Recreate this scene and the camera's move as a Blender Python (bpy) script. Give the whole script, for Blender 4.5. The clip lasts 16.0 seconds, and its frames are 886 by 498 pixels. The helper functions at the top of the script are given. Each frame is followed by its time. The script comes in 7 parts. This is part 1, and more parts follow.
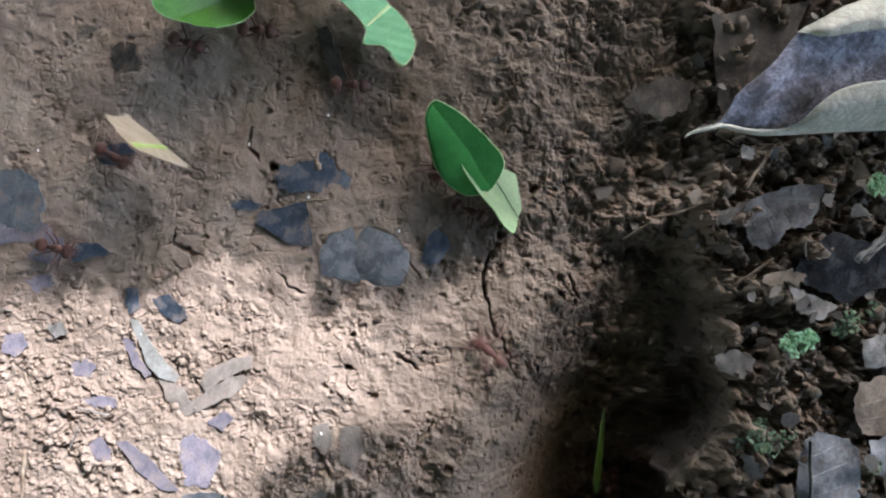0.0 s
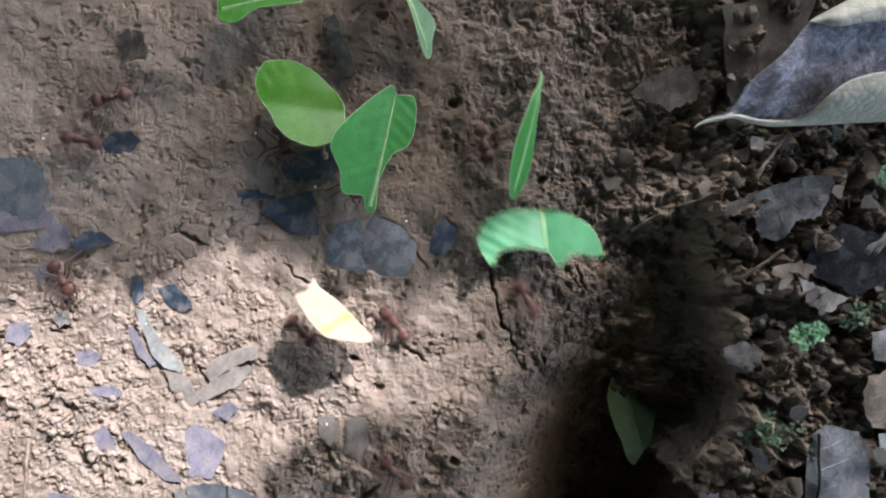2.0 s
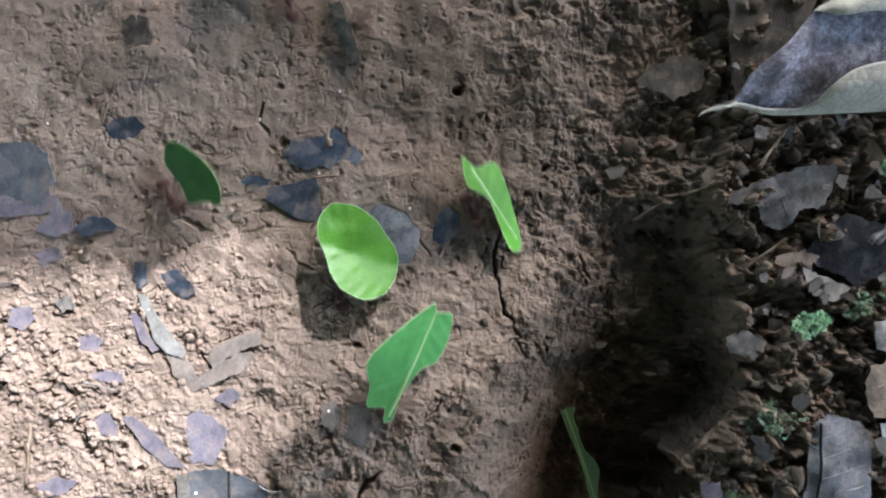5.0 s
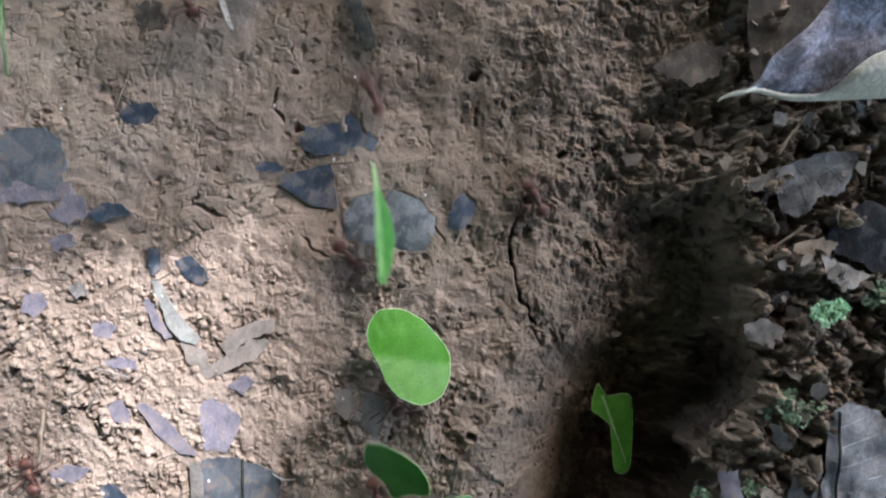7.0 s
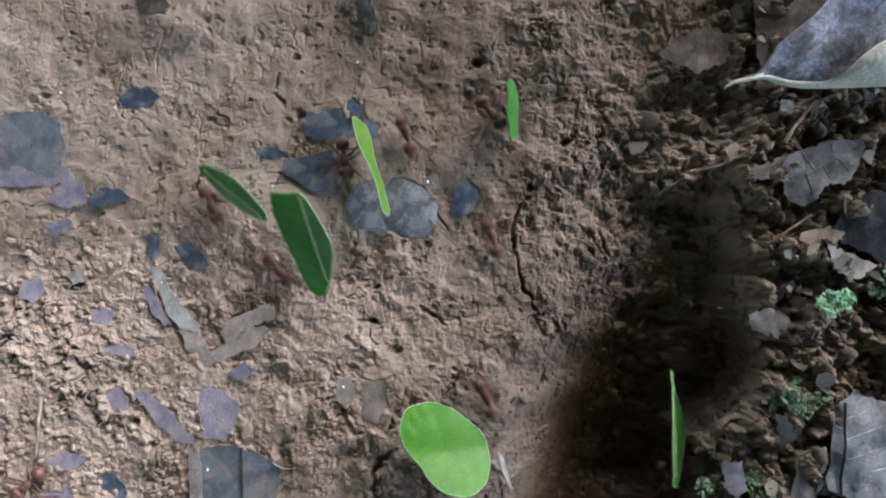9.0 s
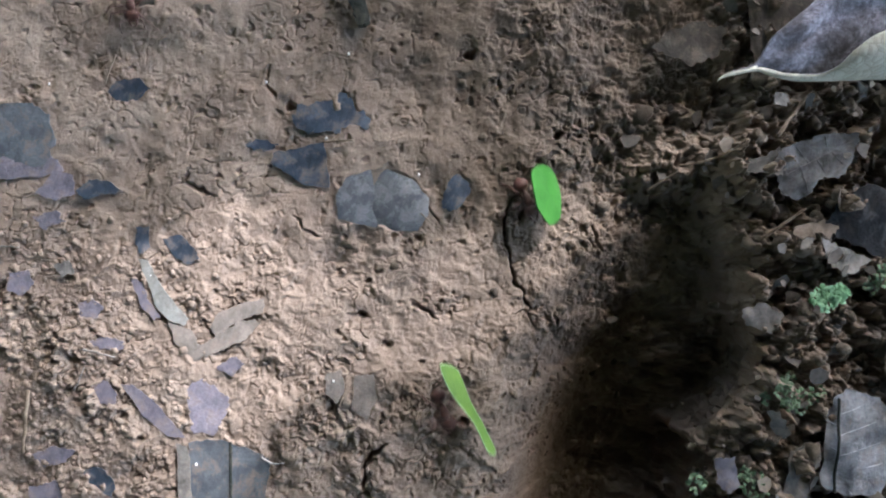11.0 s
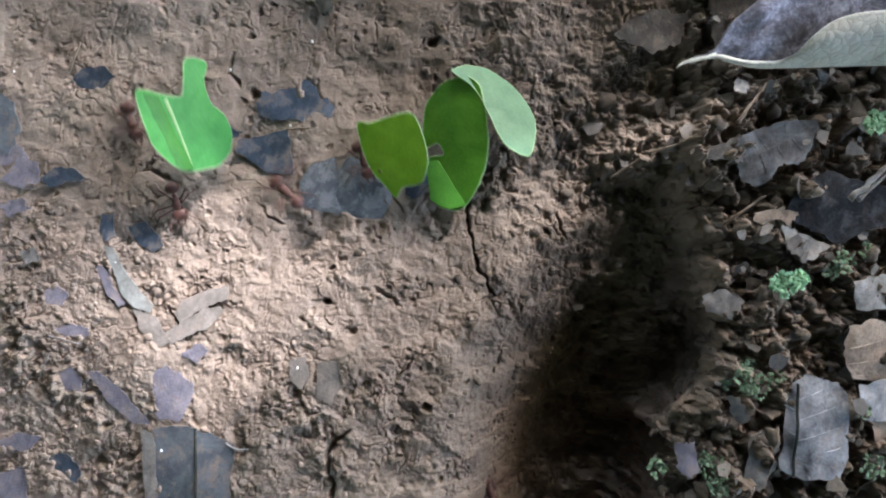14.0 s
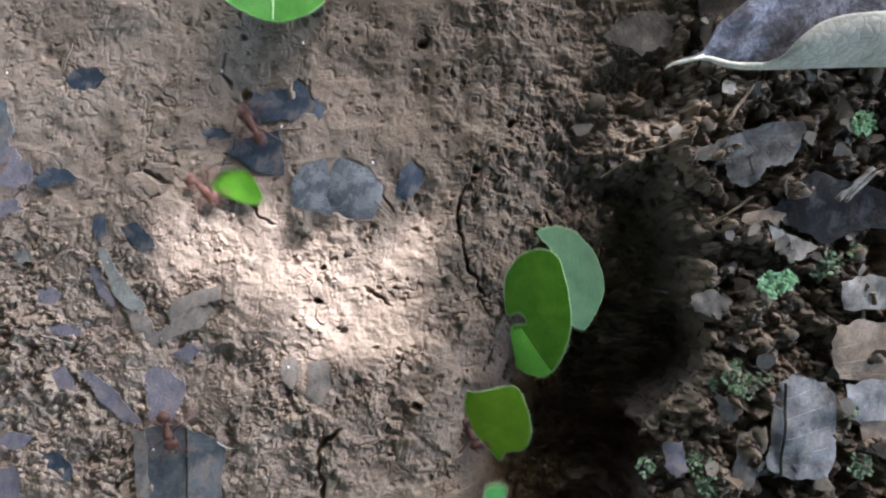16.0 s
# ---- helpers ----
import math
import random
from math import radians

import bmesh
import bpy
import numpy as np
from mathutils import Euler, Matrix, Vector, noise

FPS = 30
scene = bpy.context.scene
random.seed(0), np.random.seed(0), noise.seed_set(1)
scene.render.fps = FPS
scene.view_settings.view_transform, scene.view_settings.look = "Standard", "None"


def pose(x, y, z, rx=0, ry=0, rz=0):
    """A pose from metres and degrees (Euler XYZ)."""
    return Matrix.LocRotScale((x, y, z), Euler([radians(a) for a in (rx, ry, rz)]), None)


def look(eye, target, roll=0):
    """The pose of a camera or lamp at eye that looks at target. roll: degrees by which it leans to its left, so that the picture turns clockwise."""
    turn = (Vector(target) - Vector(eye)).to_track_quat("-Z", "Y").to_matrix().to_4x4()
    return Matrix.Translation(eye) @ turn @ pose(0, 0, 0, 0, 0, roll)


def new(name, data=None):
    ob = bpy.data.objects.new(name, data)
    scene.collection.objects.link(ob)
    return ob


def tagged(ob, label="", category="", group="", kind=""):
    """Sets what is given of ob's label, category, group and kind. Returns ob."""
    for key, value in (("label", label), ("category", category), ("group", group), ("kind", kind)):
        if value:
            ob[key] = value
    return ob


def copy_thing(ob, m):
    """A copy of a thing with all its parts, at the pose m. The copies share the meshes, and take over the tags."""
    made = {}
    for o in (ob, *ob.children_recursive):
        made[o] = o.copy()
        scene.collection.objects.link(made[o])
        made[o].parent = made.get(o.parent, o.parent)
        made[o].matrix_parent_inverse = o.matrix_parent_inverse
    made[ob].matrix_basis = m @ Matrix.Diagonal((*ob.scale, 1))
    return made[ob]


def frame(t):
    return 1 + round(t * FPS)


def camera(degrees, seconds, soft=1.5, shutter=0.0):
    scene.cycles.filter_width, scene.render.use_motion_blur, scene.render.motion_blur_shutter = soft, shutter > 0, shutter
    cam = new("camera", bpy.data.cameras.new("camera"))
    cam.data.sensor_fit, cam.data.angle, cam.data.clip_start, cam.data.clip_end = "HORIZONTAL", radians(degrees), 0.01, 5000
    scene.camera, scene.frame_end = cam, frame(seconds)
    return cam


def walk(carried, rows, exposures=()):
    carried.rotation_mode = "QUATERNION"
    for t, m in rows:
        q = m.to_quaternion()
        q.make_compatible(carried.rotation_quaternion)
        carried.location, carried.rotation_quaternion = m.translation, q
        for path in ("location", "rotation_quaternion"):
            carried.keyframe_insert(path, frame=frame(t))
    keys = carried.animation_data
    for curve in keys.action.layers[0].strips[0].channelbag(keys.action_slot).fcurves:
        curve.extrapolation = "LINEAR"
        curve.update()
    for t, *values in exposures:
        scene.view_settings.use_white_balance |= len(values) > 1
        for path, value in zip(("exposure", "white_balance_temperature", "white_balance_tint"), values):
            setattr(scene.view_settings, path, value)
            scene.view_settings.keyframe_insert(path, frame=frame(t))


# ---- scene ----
cam = camera(64.0, 16.0, soft=2.0, shutter=0.8)
# seconds, eye (m), turn, pitch, yaw (degrees): a phone held a hand's width over the ground, looking straight down
PATH = [
    (0.0, 0.00000, 0.00000, 0.13000, 0.00, -0.00, 0.00),
    (0.5, 0.00068, -0.00109, 0.13043, 0.04, -0.02, 0.10),
    (1.0, 0.00080, -0.00164, 0.13044, 0.08, -0.04, 0.12),
    (1.5, 0.00028, -0.00130, 0.12977, 0.18, 0.11, 0.03),
    (2.0, -0.00132, -0.00194, 0.12924, 0.28, 0.08, 0.01),
    (2.5, -0.00182, -0.00304, 0.12940, 0.28, 0.03, 0.04),
    (3.0, 0.00067, -0.00362, 0.12958, 0.24, -0.01, 0.09),
    (3.5, 0.00092, -0.00388, 0.12970, 0.44, 0.04, 0.13),
    (4.0, -0.00082, -0.00486, 0.12860, 0.51, 0.07, 0.05),
    (6.5, -0.00295, -0.00312, 0.13055, 0.93, 0.11, -0.05),
    (7.0, -0.00440, -0.00680, 0.12845, 0.83, 0.14, -0.11),
    (7.5, -0.00377, -0.00891, 0.12818, 0.85, 0.12, -0.10),
    (8.0, -0.00356, -0.00776, 0.12951, 1.05, 0.04, -0.08),
    (8.5, -0.00410, -0.00790, 0.12889, 1.06, 0.15, -0.16),
    (9.0, -0.00483, -0.00893, 0.12719, 1.17, 0.09, -0.09),
    (11.5, -0.00218, -0.01020, 0.12616, 1.35, 0.15, -0.07),
    (12.0, -0.00082, -0.00997, 0.12719, 1.35, 0.02, -0.06),
    (12.5, 0.00067, -0.00931, 0.12892, 1.35, -0.12, -0.00),
    (13.0, 0.00321, -0.01017, 0.12817, 1.31, -0.14, -0.02),
    (13.5, 0.00456, -0.01119, 0.12717, 1.37, -0.10, 0.04),
    (14.0, 0.00318, -0.01194, 0.12676, 1.33, -0.05, 0.00),
    (14.5, 0.00358, -0.01203, 0.12664, 1.33, -0.08, -0.02),
    (15.0, 0.00428, -0.01187, 0.12761, 1.30, -0.19, -0.01),
    (15.5, 0.00449, -0.01141, 0.12822, 1.39, -0.14, -0.03),
    (16.0, 0.00509, -0.01173, 0.12746, 1.35, -0.10, -0.06),
]
walk(cam, [(t, pose(x, y, z, 0, 0, turn) @ pose(0, 0, 0, pitch, 0, 0) @ pose(0, 0, 0, 0, -yaw, 0)) for t, x, y, z, turn, pitch, yaw in PATH],
     exposures=[(t, 2.76 + s, 6500, 10) for t, s in ((0.0, 0.01), (1.0, -0.02), (3.5, 0.0), (4.2, 0.05), (7.0, 0.23), (9.0, 0.38), (11.3, 0.25), (12.4, 0.36), (13.2, 0.44), (14.2, 0.48), (16.0, 0.42))])

# ---- light: a clear sky, and the low sun through gaps in unseen leaves ----
SUN_DIR = Vector((0.42, 0.64, 0.64)).normalized()
world = bpy.data.worlds.new("sky")
scene.world = world
world.use_nodes = True
wn = world.node_tree
sky = wn.nodes.new("ShaderNodeTexSky")
sky.sky_type, sky.sun_disc = "NISHITA", False
sky.sun_elevation = math.asin(SUN_DIR.z)
sky.sun_rotation = math.atan2(SUN_DIR.x, SUN_DIR.y)
sky.air_density, sky.dust_density, sky.ozone_density = 0.95, 1.7, 0.6
wn.links.new(sky.outputs[0], wn.nodes["Background"].inputs[0])
wn.nodes["Background"].inputs[1].default_value = 0.15
sun = new("sun", bpy.data.lights.new("sun", "SUN"))
sun.data.energy, sun.data.angle, sun.data.color = 1.46, radians(0.53), (0.96, 0.97, 1.06)
sun.matrix_world = look(SUN_DIR * 3, (0, 0, 0))


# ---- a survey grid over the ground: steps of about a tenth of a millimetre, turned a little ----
STEP, TURN0 = 1.0275e-4, radians(1.35)


def plan(u, v, z=0.0):
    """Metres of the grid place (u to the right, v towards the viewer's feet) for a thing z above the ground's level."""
    k = 1 - z / 0.1289
    a, b = (u - 784) * STEP * k, (441 - v) * STEP * k - 0.00027
    return (a * math.cos(TURN0) - b * math.sin(TURN0) + 0.00067, a * math.sin(TURN0) + b * math.cos(TURN0) - 0.00931)


def unplan(x, y):
    """Grid place of metres, for arrays too."""
    x, y = x - 0.00067, y + 0.00931
    a, b = x * math.cos(TURN0) + y * math.sin(TURN0), -x * math.sin(TURN0) + y * math.cos(TURN0)
    return a / STEP + 784, 441 - (b + 0.00027) / STEP


# ---- materials ----
def nodes_of(name, rough=0.8, spec=0.3):
    m = bpy.data.materials.new(name)
    m.use_nodes = True
    nt = m.node_tree
    b = nt.nodes["Principled BSDF"]
    b.inputs["Roughness"].default_value = rough
    b.inputs["Specular IOR Level"].default_value = spec
    return m, nt, b


def noise_node(nt, scale, detail=6, rough=0.6, distort=0.0, coord="Object"):
    tc = nt.nodes.new("ShaderNodeTexCoord")
    n = nt.nodes.new("ShaderNodeTexNoise")
    n.inputs["Scale"].default_value, n.inputs["Detail"].default_value = scale, detail
    n.inputs["Roughness"].default_value, n.inputs["Distortion"].default_value = rough, distort
    nt.links.new(tc.outputs[coord], n.inputs["Vector"])
    return n


def ramp(nt, src, stops):
    r = nt.nodes.new("ShaderNodeValToRGB")
    e = r.color_ramp.elements
    while len(e) < len(stops):
        e.new(0.5)
    for k, (p, c) in zip(e, stops):
        k.position, k.color = p, (*c, 1)
    nt.links.new(src, r.inputs[0])
    return r.outputs[0]


def mix(nt, fac, a, b, mode="MIX"):
    n = nt.nodes.new("ShaderNodeMix")
    n.data_type, n.blend_type = "RGBA", mode
    for sock, v in ((n.inputs[0], fac), (n.inputs[6], a), (n.inputs[7], b)):
        if isinstance(v, bpy.types.NodeSocket):
            nt.links.new(v, sock)
        elif isinstance(v, tuple):
            sock.default_value = (*v, 1)
        else:
            sock.default_value = v
    return n.outputs[2]


def bump(nt, b, src, dist, strength=0.6):
    n = nt.nodes.new("ShaderNodeBump")
    n.inputs["Distance"].default_value, n.inputs["Strength"].default_value = dist, strength
    nt.links.new(src, n.inputs["Height"])
    nt.links.new(n.outputs[0], b.inputs["Normal"])


def soil(name, dark, mid, light, scale=1.0, rough=0.85, spec=0.25, damp_shade=False, relief_m=0.0003):
    m, nt, b = nodes_of(name, rough, spec)
    a = noise_node(nt, 60 * scale, 5, 0.6)
    f = noise_node(nt, 900 * scale, 6, 0.7)
    g = noise_node(nt, 3800 * scale, 3, 0.6)
    big = ramp(nt, a.outputs[0], [(0.3, dark), (0.5, mid), (0.72, light)])
    fine = ramp(nt, f.outputs[0], [(0.3, (0.86, 0.85, 0.84)), (0.55, (1, 1, 1)), (0.75, (1.06, 1.06, 1.06))])
    grain = ramp(nt, g.outputs[0], [(0.3, (0.92, 0.915, 0.91)), (0.6, (1.04, 1.04, 1.04))])
    c = mix(nt, 1.0, mix(nt, 1.0, big, fine, "MULTIPLY"), grain, "MULTIPLY")
    if damp_shade:
        # the trodden trail is dry and pale; the loose earth dug out beside it is damp, its dark tone also painting in
        # shade
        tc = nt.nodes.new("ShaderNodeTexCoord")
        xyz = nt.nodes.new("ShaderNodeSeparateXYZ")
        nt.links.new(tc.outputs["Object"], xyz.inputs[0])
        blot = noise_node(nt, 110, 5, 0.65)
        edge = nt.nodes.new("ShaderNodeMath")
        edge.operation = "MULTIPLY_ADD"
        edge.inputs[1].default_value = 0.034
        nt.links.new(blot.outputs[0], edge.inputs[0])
        # further up the tone reaches more to the left, painting in shade there
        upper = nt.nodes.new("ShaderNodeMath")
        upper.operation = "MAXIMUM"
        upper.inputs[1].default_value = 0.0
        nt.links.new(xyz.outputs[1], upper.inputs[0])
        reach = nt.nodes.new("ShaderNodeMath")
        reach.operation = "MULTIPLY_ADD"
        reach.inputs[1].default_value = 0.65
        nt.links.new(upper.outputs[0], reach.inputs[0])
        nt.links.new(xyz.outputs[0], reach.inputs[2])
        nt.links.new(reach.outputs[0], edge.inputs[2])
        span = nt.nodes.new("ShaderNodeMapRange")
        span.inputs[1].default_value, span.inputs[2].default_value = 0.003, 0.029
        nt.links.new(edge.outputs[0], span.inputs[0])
        # the damp, shade-darkened patch ends a hand or two away from the nest's trench
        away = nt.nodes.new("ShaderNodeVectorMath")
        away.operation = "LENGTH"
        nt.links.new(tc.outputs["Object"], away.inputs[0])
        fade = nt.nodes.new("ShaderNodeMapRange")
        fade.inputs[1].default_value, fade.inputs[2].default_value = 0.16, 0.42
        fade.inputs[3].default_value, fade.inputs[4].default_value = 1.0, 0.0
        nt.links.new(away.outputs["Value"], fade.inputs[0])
        # strength of the damp tone together with the shade painted into it
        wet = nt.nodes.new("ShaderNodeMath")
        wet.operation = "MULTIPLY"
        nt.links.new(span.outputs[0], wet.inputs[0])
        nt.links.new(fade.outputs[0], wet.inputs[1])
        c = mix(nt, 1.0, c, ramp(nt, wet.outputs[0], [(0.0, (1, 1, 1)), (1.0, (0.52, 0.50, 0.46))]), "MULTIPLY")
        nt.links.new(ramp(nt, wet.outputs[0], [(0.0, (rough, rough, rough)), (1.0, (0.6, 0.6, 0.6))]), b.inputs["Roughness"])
    nt.links.new(c, b.inputs["Base Color"])
    add = nt.nodes.new("ShaderNodeMath")
    nt.links.new(f.outputs[0], add.inputs[0])
    nt.links.new(g.outputs[0], add.inputs[1])
    bump(nt, b, add.outputs[0], relief_m, 0.42)
    return m


M_SOIL = soil("clay_soil", (0.207, 0.156, 0.121), (0.275, 0.212, 0.168), (0.338, 0.268, 0.213), damp_shade=True)
M_CRUMB = soil("crumbled_earth", (0.048, 0.037, 0.027), (0.092, 0.072, 0.053), (0.165, 0.132, 0.10), 1.5, relief_m=0.0009)


def vary_pieces(m, low, high):
    """Every loose piece of a joined mesh gets its own tone."""
    nt = m.node_tree
    b = nt.nodes["Principled BSDF"]
    src = b.inputs["Base Color"].links[0].from_socket
    geo = nt.nodes.new("ShaderNodeNewGeometry")
    nt.links.new(mix(nt, 1.0, src, ramp(nt, geo.outputs["Random Per Island"], [(0.0, low), (1.0, high)]), "MULTIPLY"), b.inputs["Base Color"])
    return m


vary_pieces(M_CRUMB, (0.7, 0.68, 0.64), (1.4, 1.42, 1.45))


def flake_mat(name, c0, c1, c2, rough=0.5, spec=0.5, silt=0.0, relief=0.5):
    m, nt, b = nodes_of(name, rough, spec)
    a = noise_node(nt, 260, 5, 0.65, 0.4)
    f = noise_node(nt, 1600, 5, 0.65)
    oi = nt.nodes.new("ShaderNodeObjectInfo")
    base = ramp(nt, a.outputs[0], [(0.36, c0), (0.5, c1), (0.66, c2)])
    fine = ramp(nt, f.outputs[0], [(0.3, (0.8, 0.8, 0.8)), (0.62, (1.08, 1.08, 1.08))])
    tone = ramp(nt, oi.outputs["Random"], [(0.0, (0.8, 0.8, 0.8)), (1.0, (1.15, 1.15, 1.15))])
    c = mix(nt, 1.0, mix(nt, 1.0, base, fine, "MULTIPLY"), tone, "MULTIPLY")
    if silt:
        s = noise_node(nt, 380, 6, 0.7, 0.3, "Object")
        film = ramp(nt, s.outputs[0], [(0.50, (0, 0, 0)), (0.66, (silt, silt, silt))])
        c = mix(nt, film, c, (0.24, 0.185, 0.15))
        dull = ramp(nt, s.outputs[0], [(0.50, (rough, rough, rough)), (0.66, (0.8, 0.8, 0.8))])
        nt.links.new(dull, b.inputs["Roughness"])
    nt.links.new(c, b.inputs["Base Color"])
    bump(nt, b, f.outputs[0], 0.0003, relief)
    return m


M_SLATE = flake_mat("wet_dark_leaf", (0.026, 0.037, 0.053), (0.047, 0.064, 0.09), (0.09, 0.112, 0.142), 0.33, 0.6, 0.7, 0.25)
M_SHELL = flake_mat("grey_skeleton_leaf", (0.12, 0.128, 0.145), (0.185, 0.196, 0.215), (0.28, 0.29, 0.30), 0.24, 1.0, 0.15, 0.2)
M_BLUEGREY = flake_mat("blue_grey_leaf", (0.085, 0.088, 0.093), (0.20, 0.206, 0.218), (0.31, 0.315, 0.322), 0.55, 0.4, 0.45)
M_DARKLEAF = flake_mat("dark_brown_leaf", (0.032, 0.028, 0.023), (0.055, 0.048, 0.04), (0.088, 0.077, 0.064), 0.7, 0.2, 0.35)
M_BLACKLEAF = flake_mat("black_rotten_leaf", (0.004, 0.005, 0.006), (0.008, 0.009, 0.011), (0.04, 0.044, 0.048), 0.6, 0.1, 0.08)
M_FILM = flake_mat("soil_stained_leaf", (0.14, 0.122, 0.104), (0.20, 0.172, 0.148), (0.26, 0.222, 0.19), 0.6, 0.4, 0.5)
M_SLATE_PALE = flake_mat("faded_slate_leaf", (0.065, 0.075, 0.086), (0.10, 0.114, 0.128), (0.15, 0.163, 0.176), 0.4, 0.5, 0.85, 0.3)
M_BARK = flake_mat("black_bark", (0.009, 0.011, 0.009), (0.018, 0.021, 0.017), (0.06, 0.055, 0.042), 0.7, 0.25)
M_LILAC = flake_mat("lilac_grey_leaf", (0.13, 0.12, 0.145), (0.19, 0.172, 0.205), (0.26, 0.23, 0.25), 0.5, 0.5, 0.6)
M_PALE = flake_mat("pale_dry_leaf", (0.09, 0.083, 0.073), (0.21, 0.197, 0.18), (0.33, 0.31, 0.29), 0.6, 0.3, 0.45)
M_WILLOW = flake_mat("pale_glossy_dry_leaf", (0.19, 0.185, 0.165), (0.27, 0.27, 0.25), (0.37, 0.37, 0.345), 0.42, 0.5, 0.3, 0.3)
M_TAN = flake_mat("tan_dry_leaf", (0.16, 0.12, 0.09), (0.26, 0.20, 0.15), (0.36, 0.29, 0.22), 0.65, 0.3, 0.45)
M_GREYBROWN = flake_mat("grey_brown_leaf", (0.07, 0.063, 0.055), (0.125, 0.114, 0.10), (0.19, 0.175, 0.155), 0.6, 0.3, 0.45)
M_MOSS = flake_mat("green_moss", (0.055, 0.085, 0.045), (0.11, 0.165, 0.09), (0.19, 0.25, 0.16), 0.6, 0.3)
M_MOSS_BRIGHT = flake_mat("bright_green_moss", (0.12, 0.26, 0.12), (0.22, 0.42, 0.22), (0.36, 0.56, 0.36), 0.6, 0.3)
M_STICK = flake_mat("dry_twig", (0.10, 0.07, 0.045), (0.19, 0.14, 0.10), (0.30, 0.24, 0.18), 0.7, 0.3)
M_WHITE = flake_mat("white_speck", (0.55, 0.53, 0.5), (0.7, 0.68, 0.65), (0.8, 0.78, 0.75), 0.6, 0.3)


# ---- numeric noise for the relief ----
def lattice(x, y, seed):
    """Smooth value noise in -1..1 on a unit lattice."""
    rng = np.random.RandomState(seed)
    tab = rng.uniform(-1, 1, 4096)
    perm = rng.permutation(4096)
    xi, yi = np.floor(x).astype(np.int64), np.floor(y).astype(np.int64)
    fx, fy = x - xi, y - yi
    fx, fy = fx * fx * fx * (fx * (fx * 6 - 15) + 10), fy * fy * fy * (fy * (fy * 6 - 15) + 10)

    def v(i, j):
        return tab[perm[(perm[i & 4095] + j) & 4095]]
    return (v(xi, yi) * (1 - fx) + v(xi + 1, yi) * fx) * (1 - fy) + (v(xi, yi + 1) * (1 - fx) + v(xi + 1, yi + 1) * fx) * fy


def fbm(x, y, seed, octaves=4, gain=0.5):
    out, a = 0, 1.0
    for k in range(octaves):
        out = out + a * lattice(x * 2.03 ** k + 7.3 * k, y * 2.03 ** k - 3.1 * k, seed + k)
        a *= gain
    return out


def cells(x, y, seed):
    """Distances to the nearest and the second nearest of jittered points, and a random value of the nearest."""
    rng = np.random.RandomState(seed)
    tab = rng.uniform(0, 1, (4096, 3))
    perm = rng.permutation(4096)
    xi, yi = np.floor(x).astype(np.int64), np.floor(y).astype(np.int64)
    d1 = np.full(x.shape, 9.0)
    d2 = np.full(x.shape, 9.0)
    val = np.zeros(x.shape)
    for i in (-1, 0, 1):
        for j in (-1, 0, 1):
            t = tab[perm[(perm[(xi + i) & 4095] + yi + j) & 4095]]
            d = np.hypot(xi + i + t[..., 0] - x, yi + j + t[..., 1] - y)
            near = d < d1
            d2 = np.where(near, d1, np.minimum(d2, d))
            val = np.where(near, t[..., 2], val)
            d1 = np.where(near, d, d1)
    return d1, d2, val


def facets(x, y, seed, tilt=1.0):
    """Angular chips: every cell a flat face with its own height and slant, about -0.5..0.5, and the cell's random value."""
    rng = np.random.RandomState(seed)
    tab = rng.uniform(0, 1, (4096, 5))
    perm = rng.permutation(4096)
    xi, yi = np.floor(x).astype(np.int64), np.floor(y).astype(np.int64)
    d1, out, val = np.full(x.shape, 9.0), np.zeros(x.shape), np.zeros(x.shape)
    for i in (-1, 0, 1):
        for j in (-1, 0, 1):
            t = tab[perm[(perm[(xi + i) & 4095] + yi + j) & 4095]]
            dx, dy = x - xi - i - t[..., 0], y - yi - j - t[..., 1]
            d = np.hypot(dx, dy)
            near = d < d1
            a = t[..., 3] * math.tau
            out = np.where(near, t[..., 2] - 0.5 + tilt * t[..., 4] * (dx * np.cos(a) + dy * np.sin(a)), out)
            val = np.where(near, t[..., 4], val)
            d1 = np.where(near, d, d1)
    return out, val


def smooth(a, b, x):
    t = np.clip((x - a) / (b - a), 0, 1)
    return t * t * (3 - 2 * t)


def to_line(u, v, pts):
    """Distance to a broken line on the grid, and the part of its length passed."""
    best, along = np.full(np.shape(u), 1e9), np.zeros(np.shape(u))
    n = len(pts) - 1
    for k in range(n):
        (a, b), (c, d) = pts[k], pts[k + 1]
        t = np.clip(((u - a) * (c - a) + (v - b) * (d - b)) / ((c - a) ** 2 + (d - b) ** 2), 0, 1)
        r = np.hypot(u - a - t * (c - a), v - b - t * (d - b))
        along = np.where(r < best, (k + t) / n, along)
        best = np.minimum(best, r)
    return best, along


def inside(u, v, pts):
    res = np.zeros(np.shape(u), bool)
    n = len(pts)
    for k in range(n):
        (a, b), (c, d) = pts[k], pts[(k + 1) % n]
        if b != d:
            res ^= ((b > v) != (d > v)) & (u < (c - a) * (v - b) / (d - b) + a)
    return res


